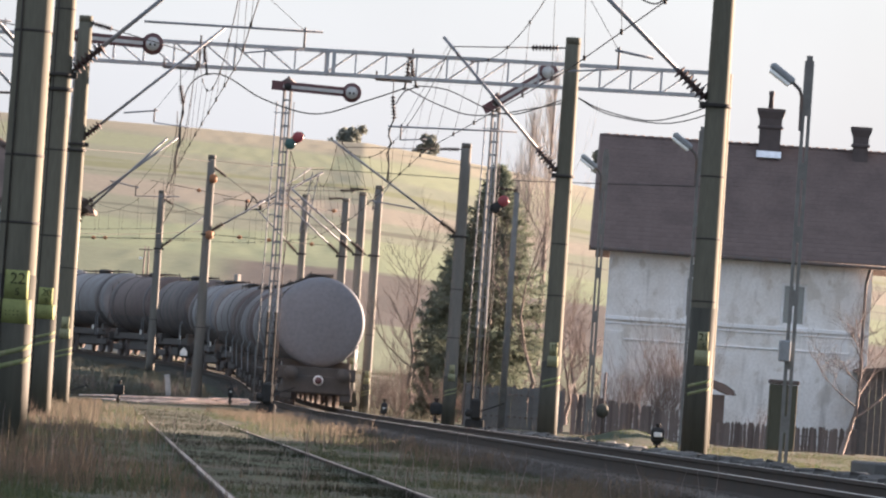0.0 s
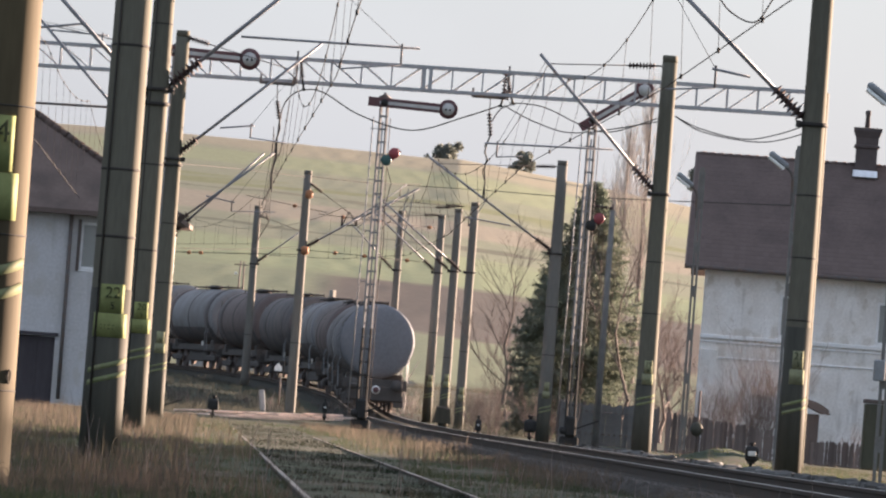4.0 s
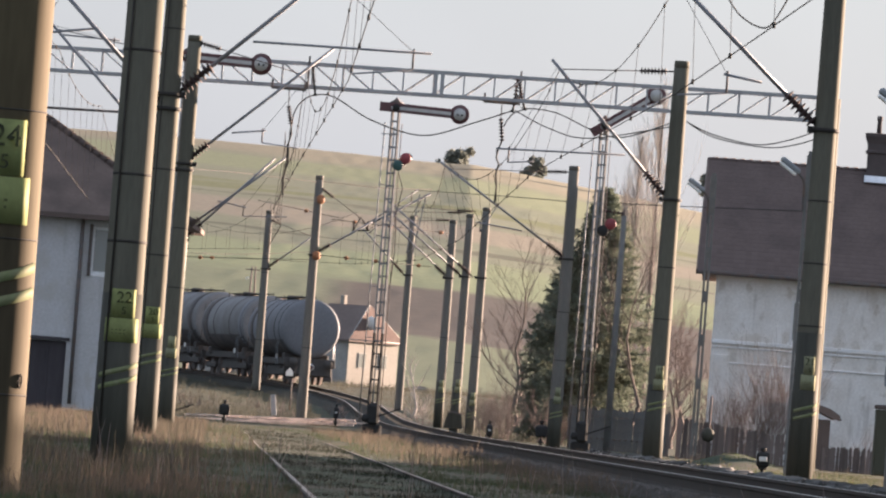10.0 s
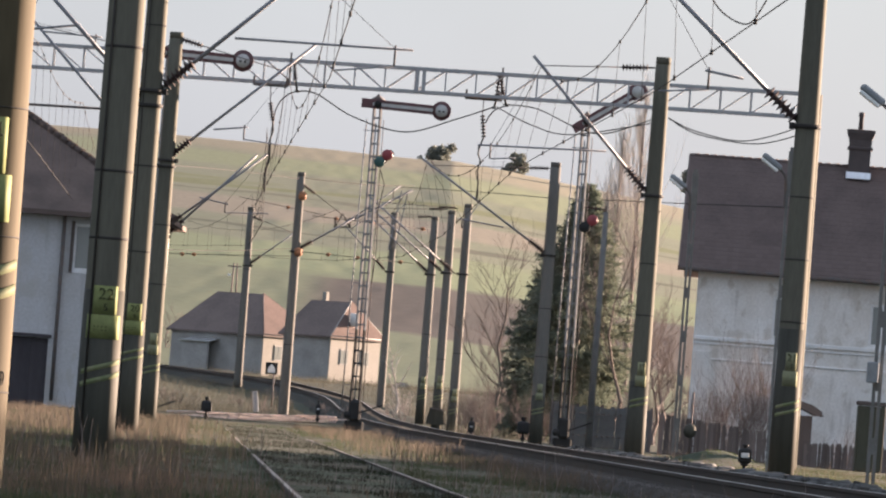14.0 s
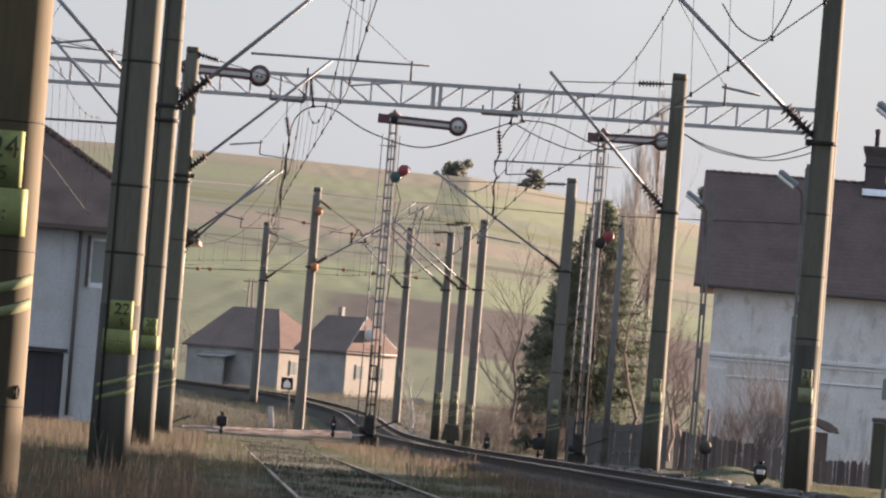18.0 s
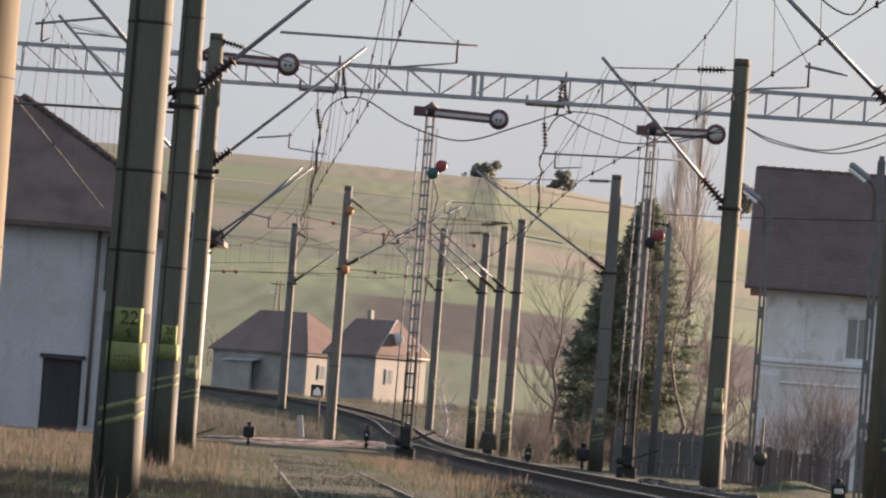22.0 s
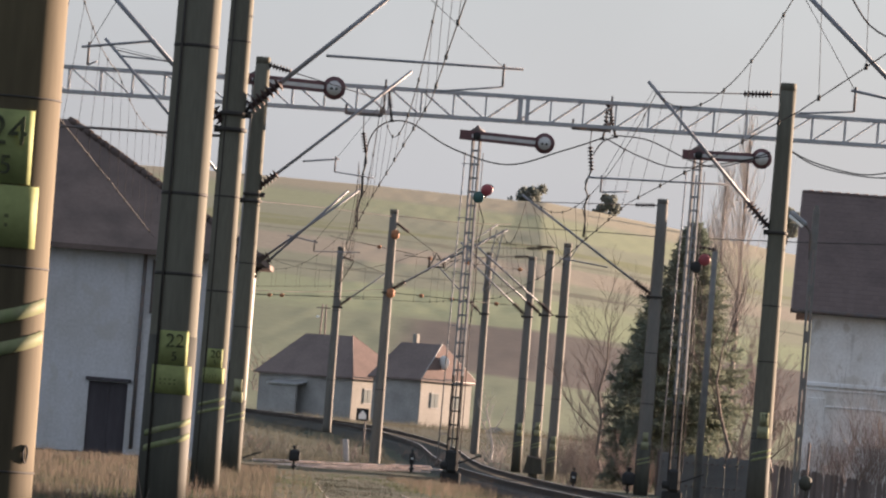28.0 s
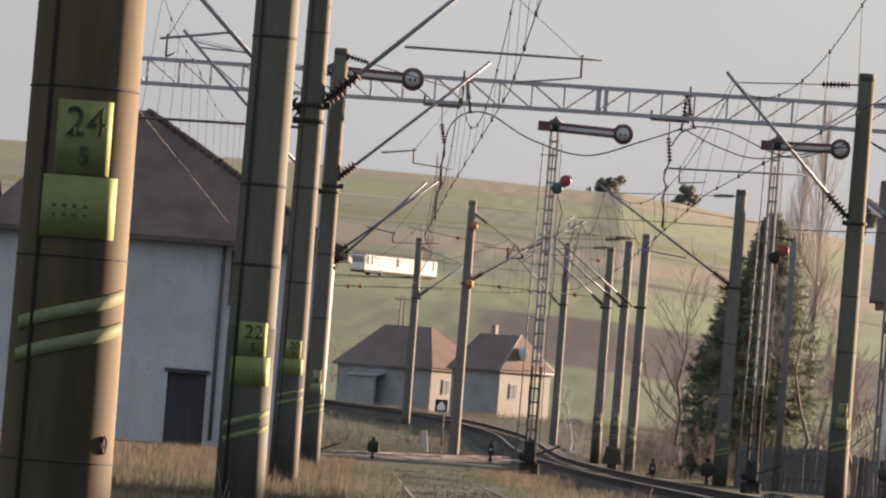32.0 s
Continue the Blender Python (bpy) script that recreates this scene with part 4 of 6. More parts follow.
cable("sagging_cable", [(5.008, 168.000, 8.125), (5.714, 168.000, 7.796), (6.952, 168.000, 7.656), (7.758, 168.000, 7.812), (8.419, 168.000, 8.107)], 0.014, "twin cable sagging between masts")
cable("slack_loop_cable", [(3.608, 107.000, 7.430), (3.890, 107.000, 7.068), (4.283, 107.000, 6.919), (4.515, 107.000, 7.243), (4.659, 107.000, 7.594)], 0.012, "thin slack loop between wires")
cable("cross_wire", [(-2.337, 300.000, 10.196), (0.943, 260.000, 8.963), (3.125, 219.000, 7.636)], 0.014, "thin cross wire to a mast")
cable("cross_wire", [(-5.387, 251.000, 8.698), (-3.057, 255.000, 8.756), (-1.420, 262.000, 9.066)], 0.014, "thin cross wire to a mast")
cable("cross_wire", [(4.698, 219.000, 7.699), (6.379, 200.000, 7.156), (7.279, 150.000, 5.627)], 0.014, "thin cross wire to a mast")
cable("cross_wire", [(-8.705, 217.000, 7.685), (-7.621, 240.000, 8.413), (-5.384, 251.000, 8.657)], 0.012, "thin cross wire to a mast")
cable("cross_wire", [(-11.775, 300.000, 6.794), (-10.188, 330.000, 7.563), (-7.155, 340.000, 8.163)], 0.012, "thin cross wire to a mast")


def bead_wire(p, q, shares, label):
    """A far cross wire that carries round brown insulators."""
    p, q = Vector(p), Vector(q)
    t = thing("insulated_cross_wire", p, label, "cable")
    part("wire", Geo().tube((0, 0, 0), q - p, 0.013, n=5), WIRE, t)
    for u in shares:
        c = (q - p) * u
        part("insulator", Geo().lathe([(0.02, -0.09), (0.06, -0.07), (0.08, 0), (0.06, 0.07), (0.02, 0.09)], 12, c, "X"), ORANGE, t, "round brown insulator")


bead_wire((-11.762, 300.000, 6.622), (-6.173, 300.000, 6.940), (0.1, 0.19), "thin cross wire with brown insulators")
bead_wire((-5.882, 285.000, 6.811), (-1.316, 290.000, 6.791), (0.24, 0.5, 0.88), "thin cross wire with brown insulators")
bead_wire((-5.429, 280.000, 8.159), (-0.698, 285.000, 8.091), (0.2, 0.5, 0.93), "thin cross wire with brown insulators")
bead_wire((-9.241, 310.000, 9.546), (-5.445, 300.000, 8.776), (0.6,), "thin cross wire with a brown insulator")
sw = thing("line_switch", (-4.033, 270.000, 7.512), "small dark wire switch on the overhead line", "line switch")
part("frame", Geo().bar((-0.35, 0, 0), (0.3, 0, 0.06), 0.05, 0.05).bar((-0.3, 0, 0.0), (-0.05, 0, 0.55), 0.04, 0.04).bar((0.26, 0, 0.05), (-0.05, 0, 0.55), 0.04, 0.04), BAND, sw)
part("insulator", insulator(Geo(), (-0.3, 0, 0.02), (-0.3, 0, 0.4), 0.05, 5), PORCELAIN, sw)
part("insulator", insulator(Geo(), (0.25, 0, 0.06), (0.25, 0, 0.42), 0.05, 5), PORCELAIN, sw)


# ---- semaphores ----
def semaphore(base, height, lamp=1.53, dots=True, size=1.0, lower=None):
    t = thing("semaphore_signal", base, "tall lattice semaphore signal with a dark red arm", "semaphore", "semaphore signals")
    w = 0.115
    dark = 2.6
    for sx in (-1, 1):
        for sy in (-1, 1):
            f = dark / height
            k = w * (1 - 0.25 * f)
            part("leg", Geo().bar((sx * k, sy * k, dark), (sx * w * 0.75, sy * w * 0.75, height), 0.058, 0.058), STEEL, t)
            part("leg_foot", Geo().bar((sx * w, sy * w, 0.2), (sx * k, sy * k, dark), 0.056, 0.056), BLACK, t, "black painted foot of a lattice leg")
    n = 24
    for i in range(n):
        z0, z1 = 0.3 + (height - 0.4) * i / n, 0.3 + (height - 0.4) * (i + 1) / n
        k = w * (1 - 0.25 * i / n)
        paint = BLACK if z1 < dark else STEEL
        for y in (-1, 1):
            part("batten", Geo().box((0, y * (k + 0.02), z0), (2 * k + 0.05, 0.012, 0.042)), paint, t)
        for x in (-1, 1):
            part("side_batten", Geo().box((x * (k + 0.02), 0, z0), (0.012, 2 * k, 0.042)), paint, t)
    part("signal_rod", Geo().tube((-0.36, -0.1, 0.3), (-0.27, -0.1, height - 0.5), 0.018, n=6), STEEL, t)
    for i in range(6):
        z = 1.1 + i * (height - 1.9) / 5
        part("rod_bracket", Geo().bar((-0.34, -0.1, z), (-0.1, -0.1, z), 0.02, 0.02), STEEL, t)
    part("cap", Geo().lathe([(0.1, height - 0.06), (0.12, height + 0.02), (0.21, height + 0.04), (0.06, height + 0.14), (0.03, height + 0.19), (0, height + 0.2)], 12), DARKSTEEL, t, "small conical roof on the mast")
    part("signal_wire_tube", Geo().tube((-0.02, -0.17, 0.7), (-0.01, -0.15, height - 0.6), 0.02, n=6), STEEL, t)
    part("pull_rod", Geo().tube((0.21, -0.16, 0.6), (0.19, -0.16, height - 0.5), 0.012, n=6), DARKSTEEL, t)
    part("counterweight_box", Geo().box((0.02, -0.18, 0.42), (0.32, 0.34, 0.56), b=0.06), BLACK, t, "black cast iron lever box")
    part("weight", Geo().lathe([(0.02, -0.1), (0.1, -0.07), (0.1, 0.07), (0.02, 0.1)], 12, (-0.18, -0.26, 0.3), "X"), BLACK, t)
    part("lever", Geo().bar((0.1, -0.3, 0.35), (0.75, -0.3, 0.62), 0.04, 0.04), BLACK, t)
    part("footing", Geo().box((0, 0, 0.0), (0.52, 0.52, 0.3), b=0.04), BLACK, t)
    if lamp:
        z = height - lamp
        k = part("lamp_bracket", Geo().bar((0.1, -0.2, z), (0.45, -0.2, z + 0.1), 0.05, 0.05).box((0.33, -0.14, z + 0.02), (0.16, 0.14, 0.5), Euler((0, radians(40), 0)), b=0.02), BLACK, t)
        part("red_spectacle", Geo().lathe([(0.0, -0.02), (0.13, -0.02), (0.15, 0.0), (0.15, 0.03), (0, 0.03)], 20, (0.36, -0.26, z + 0.1), "Y"), REDGLASS, k, "red signal glass")
        part("green_spectacle", Geo().lathe([(0.0, -0.02), (0.13, -0.02), (0.15, 0.0), (0.15, 0.03), (0, 0.03)], 20, (0.16, -0.26, z - 0.1), "Y"), lower or GREENGLASS, k, "dark signal glass")
        part("cable_loop", Geo().path([(0.2, -0.2, z - 0.3), (0.34, -0.2, z - 0.7), (0.22, -0.2, z - 1.4), (0.26, -0.2, z - 2.4), (0.2, -0.2, z - 3.4)], 0.014), BLACK, t)
    tip = 1.72 * size
    arm = part("arm", Geo().box((0.54 * size, 0, 0), (1.96 * size, 0.03, 0.25), b=0.01).lathe([(0.0, -0.015), (0.26, -0.015), (0.26, 0.015), (0.0, 0.015)], 28, (tip, 0, 0), "Y"), REDPAINT, t, "dark red signal arm with a round end")
    part("arm_stripe", Geo().box((0.68 * size, -0.02, -0.005), (1.62 * size, 0.012, 0.088)), STRIPEGREY, arm, "pale stripe along the arm")
    part("disc_face", Geo().lathe([(0.0, -0.03), (0.165, -0.03), (0.165, -0.017), (0.0, -0.017)], 24, (tip, 0, 0), "Y"), STRIPEGREY, arm, "pale round face")
    for dx in (-0.055, 0.055) if dots else ():
        part("disc_mark", Geo().lathe([(0.0, -0.04), (0.03, -0.04), (0.03, -0.03), (0, -0.03)], 10, (tip + dx, 0, -0.015), "Y"), BLACK, arm, "black dot on the pale face")
    part("pivot", Geo().lathe([(0.0, -0.08), (0.1, -0.08), (0.1, 0.04), (0, 0.04)], 14, (0, 0, 0), "Y"), BLACK, arm)
    arm.matrix_basis = pose(0, -0.26, height - 0.09, 0, 1.7, 0)
    return t, arm


SEM_H = 8.77
sem_left, arm_left = semaphore((-2.150, 190.000, 0.180), SEM_H)
sem_right, arm_right = semaphore((3.480, 190.000, 0.140), SEM_H, lamp=2.82, dots=False, size=0.93, lower=BLACK)
sem_far, arm_far = semaphore((-6.930, 169.000, -0.110), SEM_H + 0.22, lamp=0)


# ---- houses ----
def window(parent, name, c, w, h, d=0.16, label=""):
    """A casement in a wall that faces -y; c is the middle of its opening at the wall's face."""
    x, y, z = c
    f = 0.085
    g = Geo()
    g.box((x, y + 0.02, z + h / 2 - f / 2), (w, 0.08, f)).box((x, y + 0.02, z - h / 2 + f / 2), (w, 0.08, f))
    for s in (-1, 1):
        g.box((x + s * (w / 2 - f / 2), y + 0.02, z), (f, 0.08, h - 2 * f))
    g.box((x, y + 0.03, z), (0.05, 0.06, h - 2 * f))
    wnd = part(name, g, TRIMWHITE, parent, label or "white painted casement window")
    for s in (-1, 1):
        part("pane", Geo().box((x + s * (w / 4 - 0.02), y + 0.05, z), (w / 2 - f - 0.02, 0.012, h - 2 * f)), PANE, wnd)
    part("sill", Geo().box((x, y - 0.05, z - h / 2 - 0.04), (w + 0.16, 0.16, 0.07), b=0.01), TRIMWHITE, wnd)
    return wnd


def wall_with_openings(x0, x1, z0, z1, y, d, holes):
    """A front wall of thickness d with rectangular holes (x, z, width, height, by their middles)."""
    xs = sorted({x0, x1, *(h[0] - h[2] / 2 for h in holes), *(h[0] + h[2] / 2 for h in holes)})
    zs = sorted({z0, z1, *(h[1] - h[3] / 2 for h in holes), *(h[1] + h[3] / 2 for h in holes)})
    nx, nz = len(xs), len(zs)
    g = Geo()
    g.v = [(x, q, z) for q in (y, y + d) for z in zs for x in xs]
    solid = lambda i, k: 0 <= i < nx - 1 and 0 <= k < nz - 1 and not any(abs((xs[i] + xs[i + 1]) / 2 - h[0]) < h[2] / 2 and abs((zs[k] + zs[k + 1]) / 2 - h[1]) < h[3] / 2 for h in holes)
    at = lambda q, i, k: q * nx * nz + k * nx + i
    for i in range(nx - 1):
        for k in range(nz - 1):
            if not solid(i, k):
                continue
            for q in (0, 1):
                g.f.append((at(q, i, k), at(q, i + 1, k), at(q, i + 1, k + 1), at(q, i, k + 1)))
            for di, dk, a, b in ((-1, 0, (i, k), (i, k + 1)), (1, 0, (i + 1, k), (i + 1, k + 1)), (0, -1, (i, k), (i + 1, k)), (0, 1, (i, k + 1), (i + 1, k + 1))):
                if not solid(i + di, k + dk):
                    g.f.append((at(0, *a), at(0, *b), at(1, *b), at(1, *a)))
    g.smooth = [False] * len(g.f)
    return g


def tiles(parent, p, across, up, nx, ny, mat, limit=300, lift=0.03):
    """Courses of slightly tilted tiles on a slope: p the lower corner, across and up its edges. The lowest courses are single pieces."""
    p, across, up = Vector(p), Vector(across), Vector(up)
    n = across.cross(up).normalized()
    ax, uy = across / nx, up / ny
    w, h = ax.length, uy.length
    rot = Matrix((ax.normalized(), uy.normalized(), n)).transposed().to_4x4()
    me = Geo().add([(-w * 0.499, -h * 0.55, 0.0), (w * 0.499, -h * 0.55, 0.0), (w * 0.499, h * 0.5, -0.003), (-w * 0.499, h * 0.5, -0.003), (-w * 0.499, -h * 0.55, 0.003), (w * 0.499, -h * 0.55, 0.003), (w * 0.499, h * 0.5, 0.0), (-w * 0.499, h * 0.5, 0.0)],
                   [(0, 3, 2, 1), (4, 5, 6, 7), (0, 1, 5, 4), (1, 2, 6, 5), (2, 3, 7, 6), (3, 0, 4, 7)]).mesh("roof_tile")
    me.materials.append(mat)
    rest = Geo()
    rnd = random.Random(nx * 31 + ny)
    count = 0
    for j in range(ny):
        for i in range(nx):
            c = p + ax * (i + 0.5) + uy * (j + 0.5) + n * (lift + rnd.uniform(0, 0.002))
            m = Matrix.Translation(c) @ rot @ Matrix.Rotation(rnd.uniform(-0.004, 0.004), 4, "Z")
            if count < limit:
                ob = new("roof_tile", me)
                ob.parent = parent
                ob.matrix_basis = m
            else:
                rest.add([m @ v.co for v in me.vertices], [tuple(f.vertices) for f in me.polygons])
            count += 1
    if rest.v:
        ob = part("upper_tiles", rest, mat, parent)
        ob["kind"] = "stuff"


def square_stack(levels, x, y):
    """A square shaft given by its half widths at rising heights."""
    n = len(levels)
    v = [(x + a * r, y + b * r, z) for r, z in levels for a, b in ((-1, -1), (1, -1), (1, 1), (-1, 1))]
    f = [(4 * k + i, 4 * k + (i + 1) % 4, 4 * k + 4 + (i + 1) % 4, 4 * k + 4 + i) for k in range(n - 1) for i in range(4)]
    return Geo().add(v, f + [(3, 2, 1, 0), tuple(range(4 * n - 4, 4 * n))])


def station_house():
    x0, y0 = 8.05, 225.0
    t = thing("station_house", (x0, y0, 0.1), "two-storey white plastered house with a brown tiled gable roof", "house", turn=-3.0)
    W, E, D = 8.4, 5.97, 8.4
    holes = [(2.85, 4.47, 0.8, 1.36), (5.95, 4.45, 0.8, 1.36)]
    part("front_wall", wall_with_openings(0, W, -0.4, E, 0, 0.3, holes), PLASTER, t, "stained white plaster front wall")
    part("rear_wall", Geo().box((W / 2, D - 0.15, E / 2), (W, 0.3, E + 0.4)), PLASTER, t)
    for x in (0.15, W - 0.15):
        part("gable_wall", Geo().prism([(x - 0.15, -0.2), (x + 0.15, -0.2), (x + 0.15, E), (x - 0.15, E)], 0.3, D - 0.3).add(
            [(x - 0.15, 0.3, E), (x + 0.15, 0.3, E), (x + 0.15, D - 0.3, E), (x - 0.15, D - 0.3, E), (x - 0.15, D / 2, E + 3.4), (x + 0.15, D / 2, E + 3.4)],
            [(0, 1, 5, 4), (3, 4, 5, 2), (0, 4, 3), (1, 2, 5)]), PLASTER, t, "white plaster gable wall")
    part("floor_slab", Geo().box((W / 2, D / 2, 2.9), (W - 0.6, D - 0.6, 0.2)), GREYWALL, t)
    for x, z, w, h in holes:
        window(t, "window", (x, 0.1, z), w, h)
    for z, h, p in ((3.66, 0.13, 0.08), (3.5, 0.06, 0.04), (3.0, 0.06, 0.045), (E - 0.18, 0.14, 0.05)):
        part("moulding", Geo().box((W / 2, -p / 2 + 0.002, z), (W + 0.02, p, h), b=0.012), TRIMWHITE, t, "white string course")
    for x in (0.3, W - 0.3):
        part("corner_pilaster", Geo().box((x, -0.03, 1.6), (0.6, 0.06, 3.3), b=0.01), PLASTER, t)
    over, eave, ridge = 0.62, E - 0.1, 9.58
    slope = Vector((0, D / 2 + 0.4, ridge - eave))
    part("roof_deck", Geo().add(
        [(-over, -0.4, eave), (W + over, -0.4, eave), (W + over, D / 2, ridge), (-over, D / 2, ridge), (-over, D + 0.4, eave), (W + over, D + 0.4, eave),
         (-over, -0.4, eave - 0.12), (W + over, -0.4, eave - 0.12), (W + over, D / 2, ridge - 0.14), (-over, D / 2, ridge - 0.14), (-over, D + 0.4, eave - 0.12), (W + over, D + 0.4, eave - 0.12)],
        [(0, 1, 2, 3), (3, 2, 5, 4), (6, 9, 8, 7), (9, 10, 11, 8), (0, 6, 7, 1), (4, 5, 11, 10), (0, 3, 9, 6), (3, 4, 10, 9), (1, 7, 8, 2), (2, 8, 11, 5)]), TILE, t, "brown tiled roof")
    tiles(t, (-over, -0.42, eave), (W + 2 * over, 0, 0), slope, 52, 26, TILE)
    g = Geo()
    for i in range(34):
        x = -over + (W + 2 * over) * (i + 0.5) / 34
        g.tube((x - 0.17, D / 2, ridge), (x + 0.17, D / 2, ridge + 0.025), 0.075, 0.09, 8)
    part("ridge_tiles", g, TILE, t, "row of half-round ridge tiles")
    part("verge_board", Geo().bar((-over - 0.02, -0.42, eave - 0.05), (-over - 0.02, D / 2, ridge - 0.05), 0.05, 0.2), WOOD, t, "sunlit verge board along the gable")
    part("gutter", Geo().tube((-over, -0.48, eave - 0.05), (W + over, -0.48, eave - 0.08), 0.07), DARKSTEEL, t)
    part("downpipe", Geo().path([(W - 0.1, -0.48, eave - 0.1), (W - 0.2, -0.2, eave - 0.6), (W - 0.2, -0.12, eave - 0.9), (W - 0.2, -0.12, 0.2)], 0.05, 8), DARKSTEEL, t)
    for x, top, r in ((4.85, 10.6, 0.35), (7.8, 10.2, 0.24)):
        y = D / 2 - 0.2
        c = part("chimney", square_stack([(r, top - 1.7), (r, top - 0.45), (r + 0.06, top - 0.43), (r + 0.06, top - 0.36), (r + 0.01, top - 0.34), (r + 0.02, top - 0.12), (r + 0.1, top + 0.1), (r + 0.11, top + 0.2), (r - 0.06, top + 0.22)], x, y), BRICK, t, "dark brick chimney stack with a flared head")
        if r > 0.3:
            part("chimney_pot", Geo().lathe([(0.085, top + 0.2), (0.07, top + 0.62), (0.09, top + 0.64), (0.09, top + 0.78), (0, top + 0.8)], 12, (x - 0.03, y, 0)), BRICK, c)
            part("flashing", Geo().box((x, y - 0.42, top - 1.3), (0.8, 0.1, 0.24), Euler((radians(-20), 0, 0)), b=0.01), SHEET, c, "bright sheet metal flashing at the chimney foot")
    return t


station_house()


def left_house():
    x1, y0 = -8.7, 212.0
    t = thing("plain_white_house", (x1, y0, 0.0), "white plastered building with a dark hipped roof", "house")
    W, E, D = 9.5, 5.95, 9.0
    holes = [(-3.58, 1.0, 1.12, 2.1), (-2.0, 4.85, 1.0, 1.42)]
    part("front_wall", wall_with_openings(-W, 0, -0.4, E, 0, 0.35, holes), SHADEPLASTER, t, "white plaster wall with dimmer light put into its colour")
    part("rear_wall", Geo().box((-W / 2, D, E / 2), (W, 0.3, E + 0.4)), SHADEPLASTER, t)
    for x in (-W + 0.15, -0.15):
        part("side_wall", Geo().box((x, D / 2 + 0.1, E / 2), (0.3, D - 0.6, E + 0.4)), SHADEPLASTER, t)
    part("door", Geo().box((-3.58, 0.12, 1.0), (1.12, 0.06, 2.1)).box((-3.58, 0.08, 1.0), (0.06, 0.04, 2.0)), DOORWOOD, t, "dark closed wooden door")
    part("door_lintel", Geo().box((-3.58, -0.02, 2.12), (1.3, 0.1, 0.1)), DOORWOOD, t)
    window(t, "window", (-2.0, 0.12, 4.85), 1.0, 1.42, label="casement with a brown frame")
    part("window_surround", Geo().box((-2.53, -0.03, 4.85), (0.1, 0.1, 1.55)), WOOD, t)
    part("downpipe", Geo().tube((-2.8, -0.1, E), (-2.8, -0.1, 0.2), 0.055), DARKSTEEL, t)
    eave, ridge, o = E - 0.05, 9.62, 0.5
    part("roof", Geo().add(
        [(-W - o, -o, eave), (o, -o, eave), (o, D + o, eave), (-W - o, D + o, eave), (-W + 2.6, D / 2, ridge), (-5.6, D / 2, ridge),
         (-W - o, -o, eave - 0.15), (o, -o, eave - 0.15), (o, D + o, eave - 0.15), (-W - o, D + o, eave - 0.15)],
        [(0, 1, 5, 4), (1, 2, 5), (2, 3, 4, 5), (3, 0, 4), (0, 6, 7, 1), (1, 7, 8, 2), (2, 8, 9, 3), (3, 9, 6, 0), (6, 9, 8, 7)]), TILEDARK, t, "dark hipped tile roof with a ragged edge")
    g = Geo()
    a, b = Vector((-5.6, D / 2, ridge)), Vector((o, -o, eave))
    rnd = random.Random(4)
    for i in range(26):
        p = a.lerp(b, (i + 0.5) / 26)
        g.tube(p - (b - a) / 56, p + (b - a) / 46, 0.1 + rnd.uniform(-0.02, 0.03), 0.13, 7)
    part("hip_tiles", g, TILEDARK, t, "uneven row of hip tiles")
    an = part("annex_roof", Geo().add(
        [(-W - 5.5, 0.5, 5.7), (-W - 0.2, 0.5, 5.7), (-W - 0.2, 4.0, 7.3), (-W - 4.5, 4.0, 7.3), (-W - 5.5, 7.5, 5.7), (-W - 0.2, 7.5, 5.7)],
        [(0, 1, 2, 3), (3, 2, 5, 4), (0, 3, 4), (1, 5, 2), (0, 4, 5, 1)]), TILEDARK, t, "lower dark roof of the annex")
    part("annex_wall", Geo().box((-W - 2.8, 4.0, 2.7), (4.9, 6.4, 5.96)), TILERED, t, "reddish annex wall")
    return t


left_house()


def far_house(at, label, w, d, eave, ridge, mat_wall, mat_roof, hip, turn):
    t = thing("village_house", at, label, "house", "houses beyond the curve", turn=turn)
    part("wall", Geo().box((0, 0, eave / 2 - 1.25), (w, d, eave + 2.5)), mat_wall, t)
    o = 0.35
    e, r = eave, ridge
    part("roof", Geo().add([(-w / 2 - o, -d / 2 - o, e), (w / 2 + o, -d / 2 - o, e), (w / 2 + o, d / 2 + o, e), (-w / 2 - o, d / 2 + o, e), (-w / 2 + hip[0], 0, r), (w / 2 - hip[1], 0, r),
                            (-w / 2 - o, -d / 2 - o, e - 0.15), (w / 2 + o, -d / 2 - o, e - 0.15), (w / 2 + o, d / 2 + o, e - 0.15), (-w / 2 - o, d / 2 + o, e - 0.15)],
                           [(0, 1, 5, 4), (1, 2, 5), (2, 3, 4, 5), (3, 0, 4), (0, 6, 7, 1), (1, 7, 8, 2), (2, 8, 9, 3), (3, 9, 6, 0), (6, 9, 8, 7)]), mat_roof, t)
    return t


